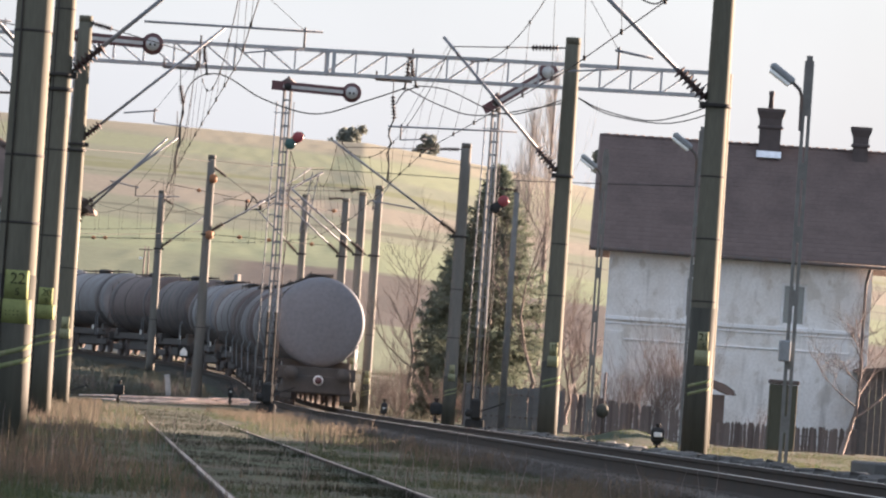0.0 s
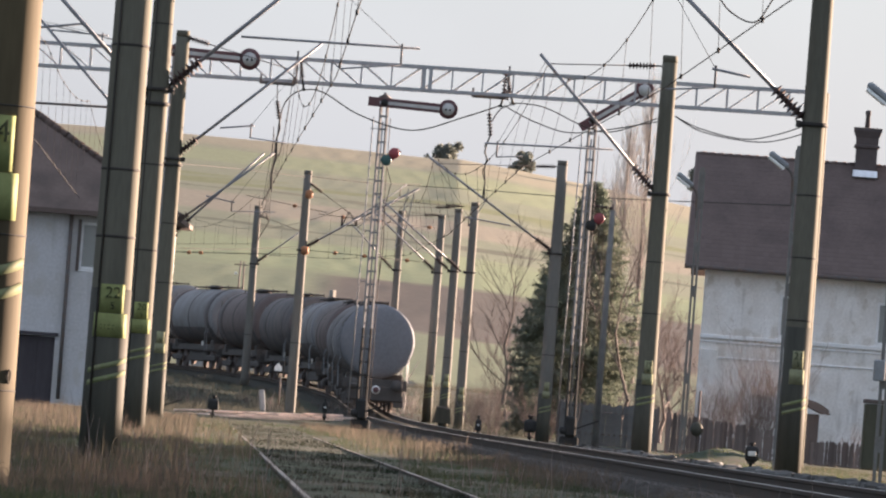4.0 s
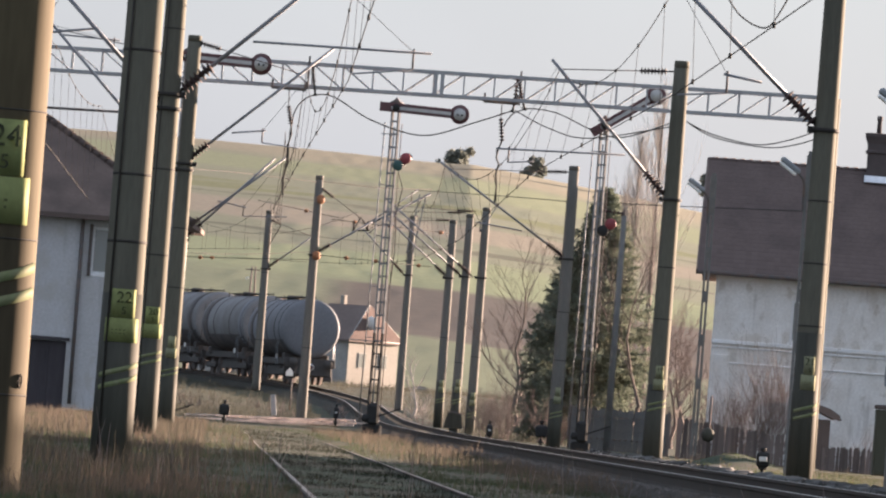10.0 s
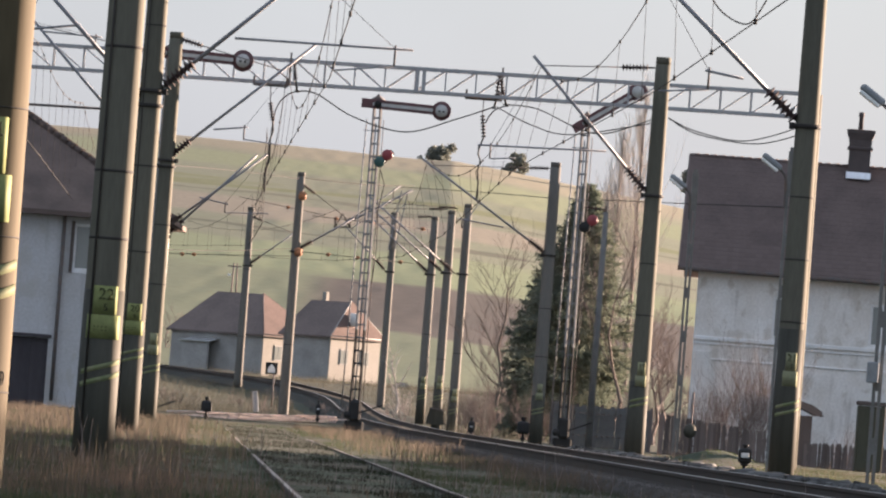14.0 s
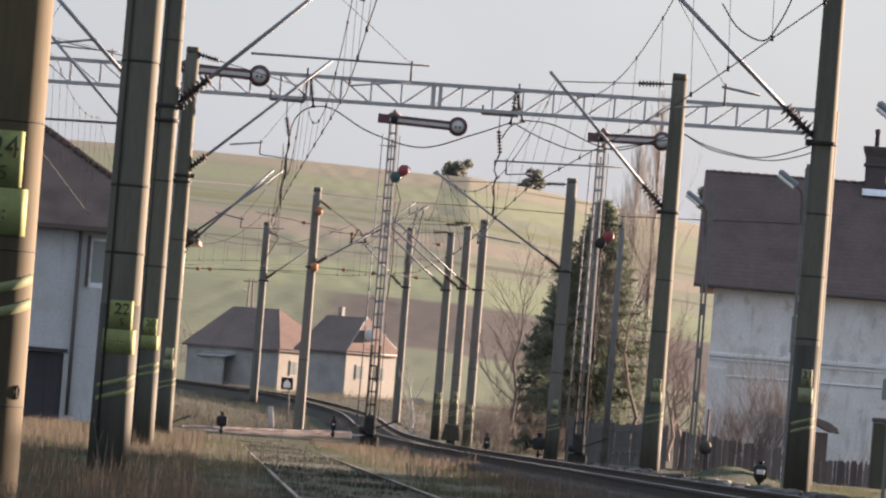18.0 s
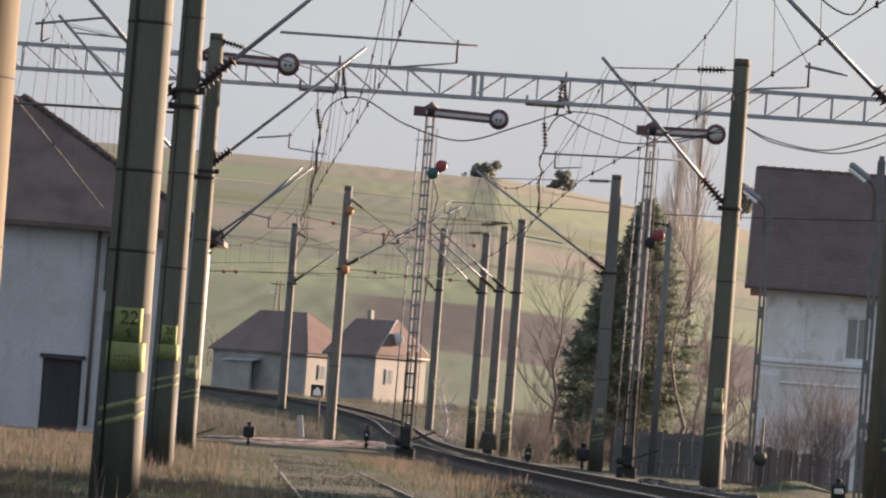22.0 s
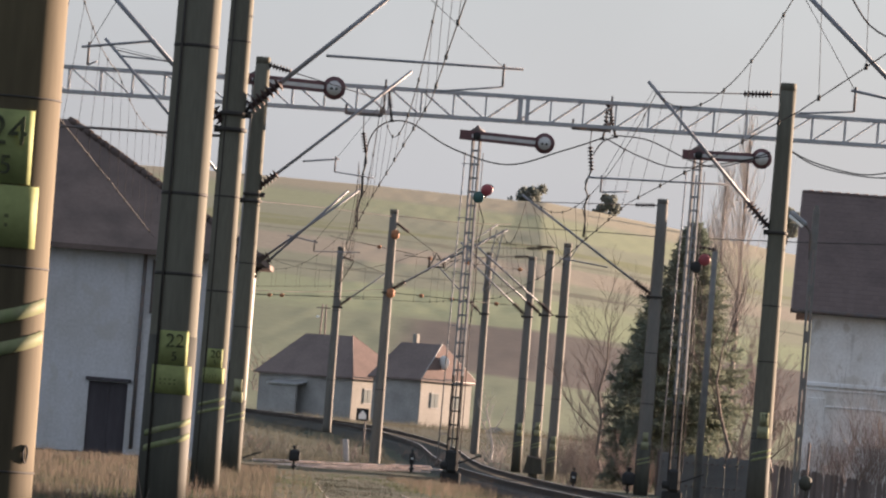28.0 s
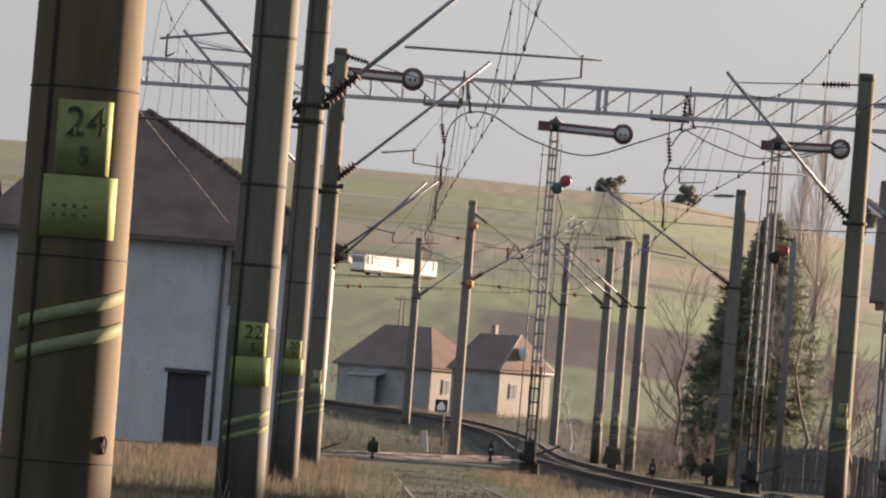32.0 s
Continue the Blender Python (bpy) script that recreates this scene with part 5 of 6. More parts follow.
def village_house(corner, label, w, d, eave, ridge, hip, wall, gable, ridge_paint):
    """A house seen on its corner: a shaded long side and a gable end turned to the sun. corner: the foot of the corner between them."""
    turn = -40.0
    off = Matrix.Rotation(radians(turn), 3, "Z") @ Vector((w / 2, -d / 2, 0))
    c = Vector(corner) - off
    t = far_house((c.x, c.y, c.z), label, w, d, eave, ridge, wall, TILERED, hip, turn)
    part("gable_wall", Geo().box((w / 2 + 0.03, 0, eave / 2 - 1.2), (0.06, d - 0.02, eave + 2.36)), gable, t, "sunlit cream end wall")
    for y in (-d * 0.22, d * 0.2):
        wd = part("window", Geo().box((w / 2 + 0.07, y, eave * 0.62), (0.06, 1.0, 1.3)), GREYWALL, t)
        for k in (-0.24, 0.24):
            part("pane", Geo().box((w / 2 + 0.105, y + k, eave * 0.62), (0.02, 0.4, 1.1)), PANE, wd)
    a, b, e = Vector((w / 2 - hip[1], 0, ridge + 0.05)), Vector((w / 2 + 0.35, -d / 2 - 0.35, eave + 0.05)), Vector((w / 2 + 0.35, d / 2 + 0.35, eave + 0.05))
    lift = Vector((0.05, 0, 0.03))
    part("end_roof", Geo().add([b + lift, e + lift, a + lift, b, e, a], [(0, 1, 2), (0, 3, 4, 1), (1, 4, 5, 2), (2, 5, 3, 0), (3, 5, 4)]), ENDTILE, t, "reddish tiles on the roof end")
    for q in (b, e):
        part("hip_ridge", Geo().tube(a, q, 0.065, n=6), ridge_paint, t, "pale mortared hip line")
    part("gutter", Geo().tube(b, e, 0.05, n=6), GREYWALL, t)
    return t


fa = village_house((-15.000, 600.000, 2.467), "low village house with a dark hipped roof", 10.5, 7.0, 3.9, 7.4, (1.8, 3.4), GREYWALL, CREAM, TILERED)
part("porch_roof", Geo().box((-1.4, -4.2, 3.1), (3.4, 1.4, 0.1), Euler((radians(12), 0, 0))), SHEET, fa, "pale sheet porch roof")
part("porch_wall", Geo().box((-1.4, -4.6, 1.5), (3.0, 0.2, 3.0)), GREYWALL, fa)
fb = village_house((-9.140, 590.000, 2.173), "village house with a sunlit cream gable", 5.2, 6.4, 4.4, 7.4, (0.0, 0.7), GREYWALL, CREAM, GREYWALL)
part("satellite_dish", Geo().lathe([(0, 0.0), (0.34, 0.02), (0.6, 0.08), (0.6, 0.1), (0, 0.03)], 20, (2.85, -0.9, 5.9), "Y"), DISCWHITE, fb, "pale round satellite dish")
part("chimney", Geo().box((-1.2, 0.2, 7.5), (0.42, 0.42, 1.3), b=0.03), CREAM, fb, "pale chimney stack")


ht = thing("covered_hotbed", (-2.006, 420.000, 1.300), "pale plastic covered garden hotbed beyond the line", "hotbed")
for k in range(5):
    part("hoop_cover", Geo().add([(0.95 * math.cos(math.pi * i / 10), -1.6 + 0.66 * (k + j), 1.15 * math.sin(math.pi * i / 10) + 0.04 * ((i + k) % 2)) for j in (0, 0.98) for i in range(11)], [(i, i + 1, i + 12, i + 11) for i in range(10)], True), GREYWALL, ht, "pale plastic sheet over a hoop")
part("end_sheet", Geo().add([(0.93 * math.cos(math.pi * i / 10), -1.58, 1.13 * math.sin(math.pi * i / 10)) for i in range(11)], [tuple(range(11))]), GREYWALL, ht)
part("base_board", Geo().box((0, 0, -0.1), (2.0, 3.4, 0.3)), WOOD, ht)


# ---- lamps and small line-side things ----
def street_lamp(base, height, reach, label):
    t = thing("platform_lamp", base, label, "street lamp", "platform lamps")
    for x in (-0.05, 0.05):
        part("post", Geo().box((x, 0, height / 2 - 0.1), (0.055, 0.11, height + 0.2)), LAMPPOST, t, "slotted concrete lamp post")
    for i in range(6):
        part("web", Geo().box((0, 0, 0.5 + i * height / 6.2), (0.1, 0.1, 0.28)), LAMPPOST, t)
    part("post_head", Geo().box((0, 0, height - 0.35), (0.1, 0.104, 0.88)), LAMPPOST, t)
    part("bracket", Geo().path([(-0.09, -0.05, height - 1.2), (-0.1, -0.06, height - 0.62), (-0.14, -0.08, height - 0.5), (reach + 0.12, -0.1, height - 0.34)], 0.03, 8), DARKSTEEL, t)
    turn = Euler((0, radians(35), 0))
    h = part("lamp_head", Geo().box((reach, -0.1, height - 0.25), (0.5, 0.25, 0.13), turn, b=0.04), LAMPCASE, t, "grey tilted lamp housing")
    part("lamp_glass", Geo().box((reach - 0.05, -0.1, height - 0.32), (0.42, 0.22, 0.07), turn, b=0.02), LENS, h)
    return t


street_lamp((6.108, 178.000, 0.388), 6.85, -0.42, "concrete platform lamp with a tilted head")
street_lamp((7.167, 150.000, 0.058), 6.75, -0.42, "concrete platform lamp with a tilted head")
lc = street_lamp((7.464, 120.000, 0.185), 6.7, -0.45, "concrete platform lamp with a switch box on its post")
part("switch_box", Geo().box((-0.1, -0.16, 1.75), (0.2, 0.2, 0.36), b=0.02), LAMPCASE, lc, "small grey switch box")


def dwarf_signal(base, h, w, label, lens=0.0):
    """A square lantern on a short stand, with a flared vent on top."""
    t = thing("dwarf_signal", base, label, "point indicator", "point indicators")
    z0, z1 = h * (0.08 if lens > 0.6 else 0.26), h * 0.76
    part("stand", Geo().tube((0, 0, -0.1), (0, 0, z0), 0.035, n=10).box((0, 0, 0.0), (0.14, 0.14, 0.06), b=0.01), BLACK, t)
    part("lantern", square_stack([(w * 0.3, z0 - 0.02), (w * 0.5, z0 + 0.02), (w * 0.5, z1 - 0.03), (w * 0.42, z1), (w * 0.18, z1 + h * 0.06)], 0, 0), BLACK, t, "black square lantern")
    part("vent", Geo().lathe([(w * 0.15, z1 + h * 0.04), (w * 0.13, h * 0.9), (w * 0.26, h * 0.92), (w * 0.22, h), (0, h * 1.01)], 12), BLACK, t)
    if lens < 0.6:
        part("rim", Geo().lathe([(w * 0.27, -0.03), (w * 0.33, -0.03), (w * 0.33, 0.0), (w * 0.27, 0)], 16, (0, -w * 0.5 + 0.004, (z0 + z1) / 2), "Y"), BLACK, t)
    if lens:
        part("lens", Geo().box((0, -w * 0.5 - 0.03, (z0 + z1) / 2 + 0.01), (w * lens, 0.06, w * lens * 0.6), b=0.006), DISCWHITE, t, "pale milk glass lens")
    return t


dwarf_signal((-6.607, 205.000, 0.111), 0.56, 0.3, "black point indicator lantern in the grass")
dwarf_signal((-3.534, 215.000, 0.262), 0.56, 0.15, "small black point indicator", 0.5)
dwarf_signal((1.155, 215.000, 0.068), 0.6, 0.19, "thin black point indicator beside the main line", 0.4)
dwarf_signal((5.668, 128.000, 0.188), 0.36, 0.23, "squat black point lantern with a pale lens on the verge", 0.62)
dwarf_signal((2.732, 215.000, 0.133), 0.66, 0.36, "low black box beside a mast")

up = thing("utility_pole", (-18.986, 640.000, 9.713), "twin wooden utility pole with a small lamp", "utility pole")
for x in (-0.25, 0.25):
    part("pole", Geo().tube((x, 0, -1.0), (x * 0.6, 0, 3.3), 0.09, 0.07, 7), WOOD, up)
part("crossarm", Geo().bar((-0.7, 0, 3.0), (0.6, 0, 3.0), 0.1, 0.1), WOOD, up)
part("lamp", Geo().box((-0.5, -0.1, 2.2), (0.3, 0.2, 0.2), b=0.03), WHITE, up)
kp = thing("marker_post", (-5.886, 232.000, 0.352), "leaning pale grey marker post", "marker post")
part("post", Geo().box((0, 0, 0.28), (0.18, 0.14, 0.7), Euler((0, radians(-7), 0)), b=0.02), LAMPCASE, kp)
ts = thing("triangle_sign", (-5.843, 249.000, 1.400), "white triangle sign on a black square", "sign")
part("stem", Geo().tube((0.1, 0.05, -0.9), (0.1, 0.05, 0.3), 0.03), DARKSTEEL, ts)
part("plate", Geo().box((0, 0, 0.45), (0.42, 0.03, 0.42), b=0.008), BLACK, ts)
part("triangle", Geo().prism([(-0.13, 0.3), (0.13, 0.3), (0.13, 0.45), (0, 0.6), (-0.13, 0.45)], -0.03, -0.018), WHITE, ts, "white pointed panel")


rb = thing("relay_box", (0.030, 268.000, 0.381), "low dark relay box at the foot of the masts", "relay box")
part("body", Geo().prism([(-0.34, -0.1), (0.36, -0.1), (0.32, 0.42), (-0.22, 0.5)], -0.25, 0.25), TARRED, rb)
part("lid", Geo().box((0.05, 0, 0.5), (0.6, 0.56, 0.06), Euler((0, radians(8), 0)), b=0.01), DARKSTEEL, rb)
tb = thing("old_timber", (-3.237, 215.000, -0.104), "dark old timber lying in the grass", "timber")
part("beam", Geo().box((0, 0, 0.06), (0.75, 0.24, 0.16), b=0.03), TARRED, tb)
hb = thing("hanging_basket", (7.396, 204.000, 0.525), "dark round basket hung on the fence", "basket")
part("basket", Geo().lathe([(0.02, -0.2), (0.14, -0.15), (0.2, 0.0), (0.15, 0.15), (0.03, 0.22)], 14, (0, 0, 0.22)), TARRED, hb)
part("stake", Geo().tube((0.02, 0.08, -0.6), (0.03, 0.08, 1.35), 0.035, n=8), WOOD, hb)
bs = thing("brown_shed", (17.196, 222.000, -0.033), "brown boarded shed with a low pent roof", "shed")
for i in range(14):
    part("board", Geo().box((-0.9 + i * 0.2, 0, 1.2), (0.19, 0.03, 2.9 + 0.04 * (i % 2))), BARK, bs)
part("side_wall", Geo().box((-1.0, 1.2, 1.2), (0.06, 2.4, 2.8)), BARK, bs)
part("roof", Geo().prism([(-1.2, 2.55), (2.0, 2.95), (2.0, 3.07), (-1.2, 2.67)], -0.3, 2.6), TILEDARK, bs, "low pent roof")
ps = thing("platform_slab", (7.612, 105.000, 0.167), "pale worn concrete platform slab", "platform")
part("slab", Geo().box((0.5, 0.5, -0.06), (0.7, 5.0, 0.22), b=0.03), STONE, ps)


def crossing_planks():
    a, b = Vector((-8.758, 235.000, -0.093)), Vector((-2.877, 225.000, 0.153))
    t = thing("crossing_planks", a, "sunlit reddish planks of a track crossing", "track crossing", kind="structure")
    L = local(t)
    p, q = L(a), L(b)
    rnd = random.Random(2)
    yaw = math.atan2((q - p).y, (q - p).x)
    slant = math.asin((q - p).z / (q - p).length)
    for j in range(3):
        for i in range(5):
            c = p.lerp(q, (i + 0.5 + 0.3 * (j % 2)) / 5.3) + Vector((0, -j * 0.8, 0.18 - 0.075 * j + rnd.uniform(-0.02, 0.02)))
            part("plank", Geo().box(c, ((q - p).length / 5.3 * rnd.uniform(0.9, 0.99), 0.34, 0.06), Euler((0, -slant + rnd.uniform(-0.01, 0.01), yaw + rnd.uniform(-0.02, 0.02))), b=0.01), PLANK, t)


crossing_planks()


def picket_fence(p, q, n, h, label, mat=WOOD, half=0.045):
    p, q = Vector(p), Vector(q)
    t = thing("picket_fence", p, label, "fence")
    d = q - p
    me = Geo().prism([(-half, -0.1), (half, -0.1), (half, h - 0.07), (0, h if half < 0.05 else h - 0.06), (-half, h - 0.07)], -0.012, 0.012).mesh("picket")
    me.materials.append(mat)
    rnd = random.Random(n)
    for i in range(n):
        ob = new("picket", me)
        ob.parent = t
        ob.matrix_basis = Matrix.Translation(d * (i + 0.5) / n + Vector((0, 0, rnd.uniform(-0.05, 0.03)))) @ pose(0, 0, 0, 0, rnd.uniform(-3, 3) * 0.045 / half, 0)
    for z in (0.3, h - 0.3):
        part("rail", Geo().bar(Vector((0, 0.04, z)), d + Vector((0, 0.04, z)), 0.06, 0.04), WOOD, t)
    for i in range(5):
        part("post", Geo().bar(d * i / 4 + Vector((0, 0.09, -0.2)), d * i / 4 + Vector((0, 0.09, h)), 0.1, 0.1), WOOD, t)
    return t


picket_fence((6.578, 205.000, 0.108), (9.862, 205.000, -0.165), 34, 1.08, "dark weathered picket fence before the garden")
picket_fence((10.784, 205.000, -0.197), (14.798, 205.000, -0.165), 41, 0.9, "dark weathered picket fence before the garden")
picket_fence((3.758, 225.000, 0.077), (6.800, 222.000, 0.070), 17, 1.3, "tall grey board fence under the spruce", LAMPPOST, 0.088)

sh = thing("garden_shed", (10.501, 170.000, 0.065), "olive painted wooden cabinet with a yellowed top", "shed")
part("body", Geo().box((0, 0.3, 0.8), (0.66, 0.6, 1.6), b=0.02), OLIVE, sh)
part("top", Geo().box((0, 0.3, 1.66), (0.72, 0.66, 0.1), b=0.02), WOOD, sh)
part("door_leaf", Geo().box((0, -0.012, 0.75), (0.58, 0.03, 1.4)), OLIVE, sh)
pr = thing("garden_hut", (11.304, 212.000, -0.168), "small brown garden hut with a tiled roof", "hut")
part("wall", Geo().box((-0.35, 0.8, 0.75), (0.75, 1.4, 1.8)), WOOD, pr)
part("roof", Geo().prism([(-0.75, 2.06), (-0.75, 2.2), (0.0, 1.98), (0.3, 1.8), (0.3, 1.68), (0.15, 1.66), (-0.05, 1.74)], -0.1, 1.6), TILERED, pr, "small brown tiled roof")
part("gutter", Geo().tube((0.32, -0.1, 1.68), (0.32, 1.6, 1.68), 0.03), DARKSTEEL, pr)


def edge_stones():
    """A rough row of pale stones along the outer side of the main line."""
    t = thing("stone_edging", (0, 0, 0), "low rough kerb of pale stones beside the track", "kerb", kind="structure")
    rnd = random.Random(8)
    shapes = []
    for k in range(5):
        g = Geo().box((0, 0, 0), (0.4, 0.26, 0.17), b=0.03)
        g.v = [(x * rnd.uniform(0.8, 1.1), y * rnd.uniform(0.8, 1.1), z * rnd.uniform(0.8, 1.15)) for x, y, z in g.v]
        me = g.mesh("stone")
        me.materials.append(STONE)
        shapes.append(me)
    y = 62.0
    i = 0
    while y < 152 and i < 300:
        ob = new("stone", shapes[i % 5])
        ob.parent = t
        ob.matrix_basis = pose(track_x(y) + 1.75 + rnd.uniform(-0.08, 0.08), y, 0.1 + rnd.uniform(-0.04, 0.04), rnd.uniform(-6, 6), rnd.uniform(-6, 6), 90 + rnd.uniform(-14, 14))
        y += rnd.uniform(0.33, 0.5)
        i += 1


edge_stones()


# ---- an unseen slatted fence beside the main line, added to shade the near ground ----
yf = thing("shade_fence", (21.0, 0, 0), "high unseen slatted fence added to shade the near ground", "fence", kind="structure")
slats = Geo()
rnd = random.Random(19)
for i in range(318):
    top = 3.9 + 0.25 * math.sin(i * 0.11) + rnd.uniform(-0.5, 0.3)
    slats.box((0, 19.2 + 0.31 * i, top / 2 - 0.1), (0.03, 0.25 * rnd.uniform(0.9, 1.15), top + 0.2))
part("slats", slats, WOOD, yf)
for z in (0.5, 2.0, 3.5):
    part("fence_rail", Geo().box((0.06, 68.4, z), (0.08, 98.8, 0.12)), WOOD, yf)


# ---- plants ----
def limbs(geo, p, d, length, r, depth, rnd, up=0.15, spread=0.6, kids=(3, 4)):
    """A branch that forks: each piece thinner and shorter than the one before."""
    q = p
    dirn = d.normalized()
    pts = [p]
    for i in range(3):
        dirn = (dirn + Vector((rnd.uniform(-0.18, 0.18), rnd.uniform(-0.18, 0.18), rnd.uniform(-0.05, 0.2)))).normalized()
        q = q + dirn * length / 3
        pts.append(q)
    for i in range(3):
        geo.tube(pts[i], pts[i + 1], r * (1 - 0.18 * i), r * (1 - 0.18 * (i + 1)), 5 if depth < 2 else 4, False)
    if depth <= 0:
        return
    for k in range(rnd.randint(*kids)):
        at = pts[rnd.randint(1, 3)]
        nd = (dirn + Vector((rnd.uniform(-1, 1), rnd.uniform(-1, 1), rnd.uniform(-0.3, 0.6) + up)) * spread).normalized()
        limbs(geo, at, nd, length * rnd.uniform(0.5, 0.75), r * 0.5, depth - 1, rnd, up, spread, kids)


def bare_tree(name, at, height, label, mat, seed, depth=4, trunk=0.1, spread=0.7, up=0.2, kids=(3, 4)):
    t = thing(name, at, label, "tree")
    rnd = random.Random(seed)
    tr, cr = Geo(), Geo()
    bends = [Vector((0, 0, -0.2))]
    for i in range(6):
        bends.append(bends[-1] + Vector((rnd.uniform(-0.05, 0.05), rnd.uniform(-0.05, 0.05), 0.15)) * height)
    for i in range(6):
        tr.tube(bends[i], bends[i + 1], trunk * (1 - i / 6.5), trunk * (1 - (i + 1) / 6.5), 8, False)
    for i in range(9):
        u = 1.6 + 4.4 * i / 9
        k = int(u)
        at_trunk = bends[k].lerp(bends[k + 1], u - k) if k < 6 else bends[6]
        a = rnd.uniform(0, math.tau)
        limbs(cr, at_trunk, Vector((math.cos(a) * spread, math.sin(a) * spread, 0.75)), height * (0.36 - 0.03 * u), trunk * (0.5 - 0.05 * u), depth - 2, rnd, up, spread, kids)
    part("trunk", tr, mat, t)
    part("crown", cr, mat, t, "bare leafless branches")
    return t


def shrub(at, w, h, label, mat, seed, stems=26):
    """Stems that fan out from a narrow foot and fork into fine twigs."""
    t = thing("leafless_shrub", at, label, "shrub")
    rnd = random.Random(seed)
    for i in range(stems):
        g = Geo()
        a, q = rnd.uniform(0, math.tau), rnd.random() ** 0.6
        b = Vector((rnd.uniform(-w, w) * 0.2, rnd.uniform(-w, w) * 0.2, -0.05))
        limbs(g, b, Vector((math.cos(a) * w / h * q, math.sin(a) * w / h * q, 1)), h * rnd.uniform(0.38, 0.52) * (1.05 - 0.25 * q), 0.009 + 0.002 * h, 3 if h > 1.8 else 2, rnd, 0.12, 0.62, (2, 4))
        part("stem", g, mat, t)
    return t


def spruce(at, height, width, label, seed, mat, dens=1.0):
    """Boughs all round the stem, each with side twigs that carry sprays of needles."""
    t = thing("spruce", at, label, "tree")
    rnd = random.Random(seed)
    part("trunk", Geo().tube((0, 0, -0.3), (0, 0, height * 0.97), 0.16, 0.02, 8), BARK, t)
    v, f = [], []
    wood = Geo()
    n = int(230 * dens)
    down = Vector((0, 0, -1))
    for i in range(n):
        u = (i + rnd.random()) / n
        z = height * (0.06 + 0.93 * u)
        bulge = 1 + 0.16 * math.sin(u * 23 + seed) * math.sin(i * 1.7)
        ln = (width * min(1.0, 1.75 * (1 - u)) ** 0.8 * min(1, 0.8 + 1.2 * u) + 0.06) * rnd.uniform(0.62, 1.06) * bulge
        a = rnd.uniform(0, math.tau)
        out = Vector((math.cos(a), math.sin(a), 0))
        side = Vector((-math.sin(a), math.cos(a), 0))
        rise = rnd.uniform(-0.2, 0.45) + 0.5 * u
        reach = lambda q: Vector((0, 0, z)) + out * ln * q + Vector((0, 0, ln * (rise * q - 0.5 * q * q + 0.2 * q ** 4)))
        wood.path([reach(q / 4) for q in range(5)], 0.012, 4)
        k = int(8 + ln * 11)
        for j in range(k):
            q = 0.2 + 0.8 * ((j + rnd.random()) / k) ** 0.8
            for d in (-1, 1):
                tw = (out * 0.6 + side * d * rnd.uniform(0.2, 1.0) + down * rnd.uniform(-0.7, 0.8)).normalized()
                tl = (0.16 + 0.26 * ln * (1.1 - q)) * rnd.uniform(0.6, 1.25)
                m = 2 + int(tl * 12)
                for h in range(m):
                    c = reach(q) + tw * tl * (h + rnd.random()) / m
                    e = (tw + Vector((rnd.uniform(-0.8, 0.8), rnd.uniform(-0.8, 0.8), rnd.uniform(-0.6, 0.7)))).normalized()
                    w = e.cross(Vector((rnd.uniform(-1, 1), rnd.uniform(-1, 1), rnd.uniform(-1, 1)))).normalized()
                    o = len(v)
                    l, b = rnd.uniform(0.06, 0.13), rnd.uniform(0.014, 0.03)
                    v += [c - w * b, c + e * l, c + w * b, c - e * l * 0.5]
                    f.append((o, o + 1, o + 2, o + 3))
    me = bpy.data.meshes.new("crown")
    me.from_pydata([tuple(p) for p in v], [], f)
    part("crown", me, mat, t, "dark drooping needle branches")
    part("bough_wood", wood, BARK, t)
    return t


spruce((4.740, 245.000, -0.063), 9.15, 1.98, "dark broad spruce behind the signal", 5, NEEDLE, 2.4)
spruce((3.700, 250.000, -0.037), 6.4, 1.6, "smaller dark spruce beside the tall one", 9, NEEDLE, 1.8)


def poplar(at, height, seed):
    t = thing("poplar", at, "tall bare poplar with upright branches", "tree", "poplars")
    rnd = random.Random(seed)
    part("trunk", Geo().tube((0, 0, -0.3), (0.05, 0, height), 0.16, 0.02, 7, False), BARK, t)
    g = Geo()
    for i in range(75):
        u = 0.15 + 0.8 * i / 75
        a = rnd.uniform(0, math.tau)
        limbs(g, Vector((0, 0, height * u)), Vector((math.cos(a) * 0.22, math.sin(a) * 0.22, 1)), (height * (1 - u) * 0.3 + 0.8) * rnd.uniform(0.7, 1.1), 0.02, 2, rnd, 0.8, 0.3, (2, 3))
    part("crown", g, PALEWOOD, t, "upright bare branches")
    return t


poplar((8.450, 320.000, 2.535), 13.6, 11)
poplar((7.500, 318.000, 2.477), 11.5, 12)
poplar((7.050, 322.000, 2.460), 9.0, 13)
bare_tree("bare_tree", (2.499, 262.000, 0.401), 7.0, "slender leafless tree by the line", BARK, 21, 5, 0.085, 0.95, 0.1)
bare_tree("bare_tree", (5.818, 235.000, 0.668), 7.2, "leafless tree beside the spruce", BARK, 22, 5, 0.07)
for k, (px, py, h) in enumerate(((6.3, 296, 6.4), (7.4, 300, 5.6), (8.6, 304, 6.6), (3.1, 298, 4.6), (8.9, 286, 4.4), (9.7, 290, 5.2), (10.5, 288, 4.2))):
    bare_tree("bare_tree", (px, py, float(ground_height(px, py)) - 0.1), h, "brown leafless tree behind the garden fence", TWIG, 40 + k, 5, 0.1, 0.8, 0.2, (4, 5))
bare_tree("fruit_tree", (14.054, 200.000, 0.082), 4.6, "gnarled leafless fruit tree by the house", TWIG, 23, 5, 0.075, 1.3, 0.0, (4, 5))
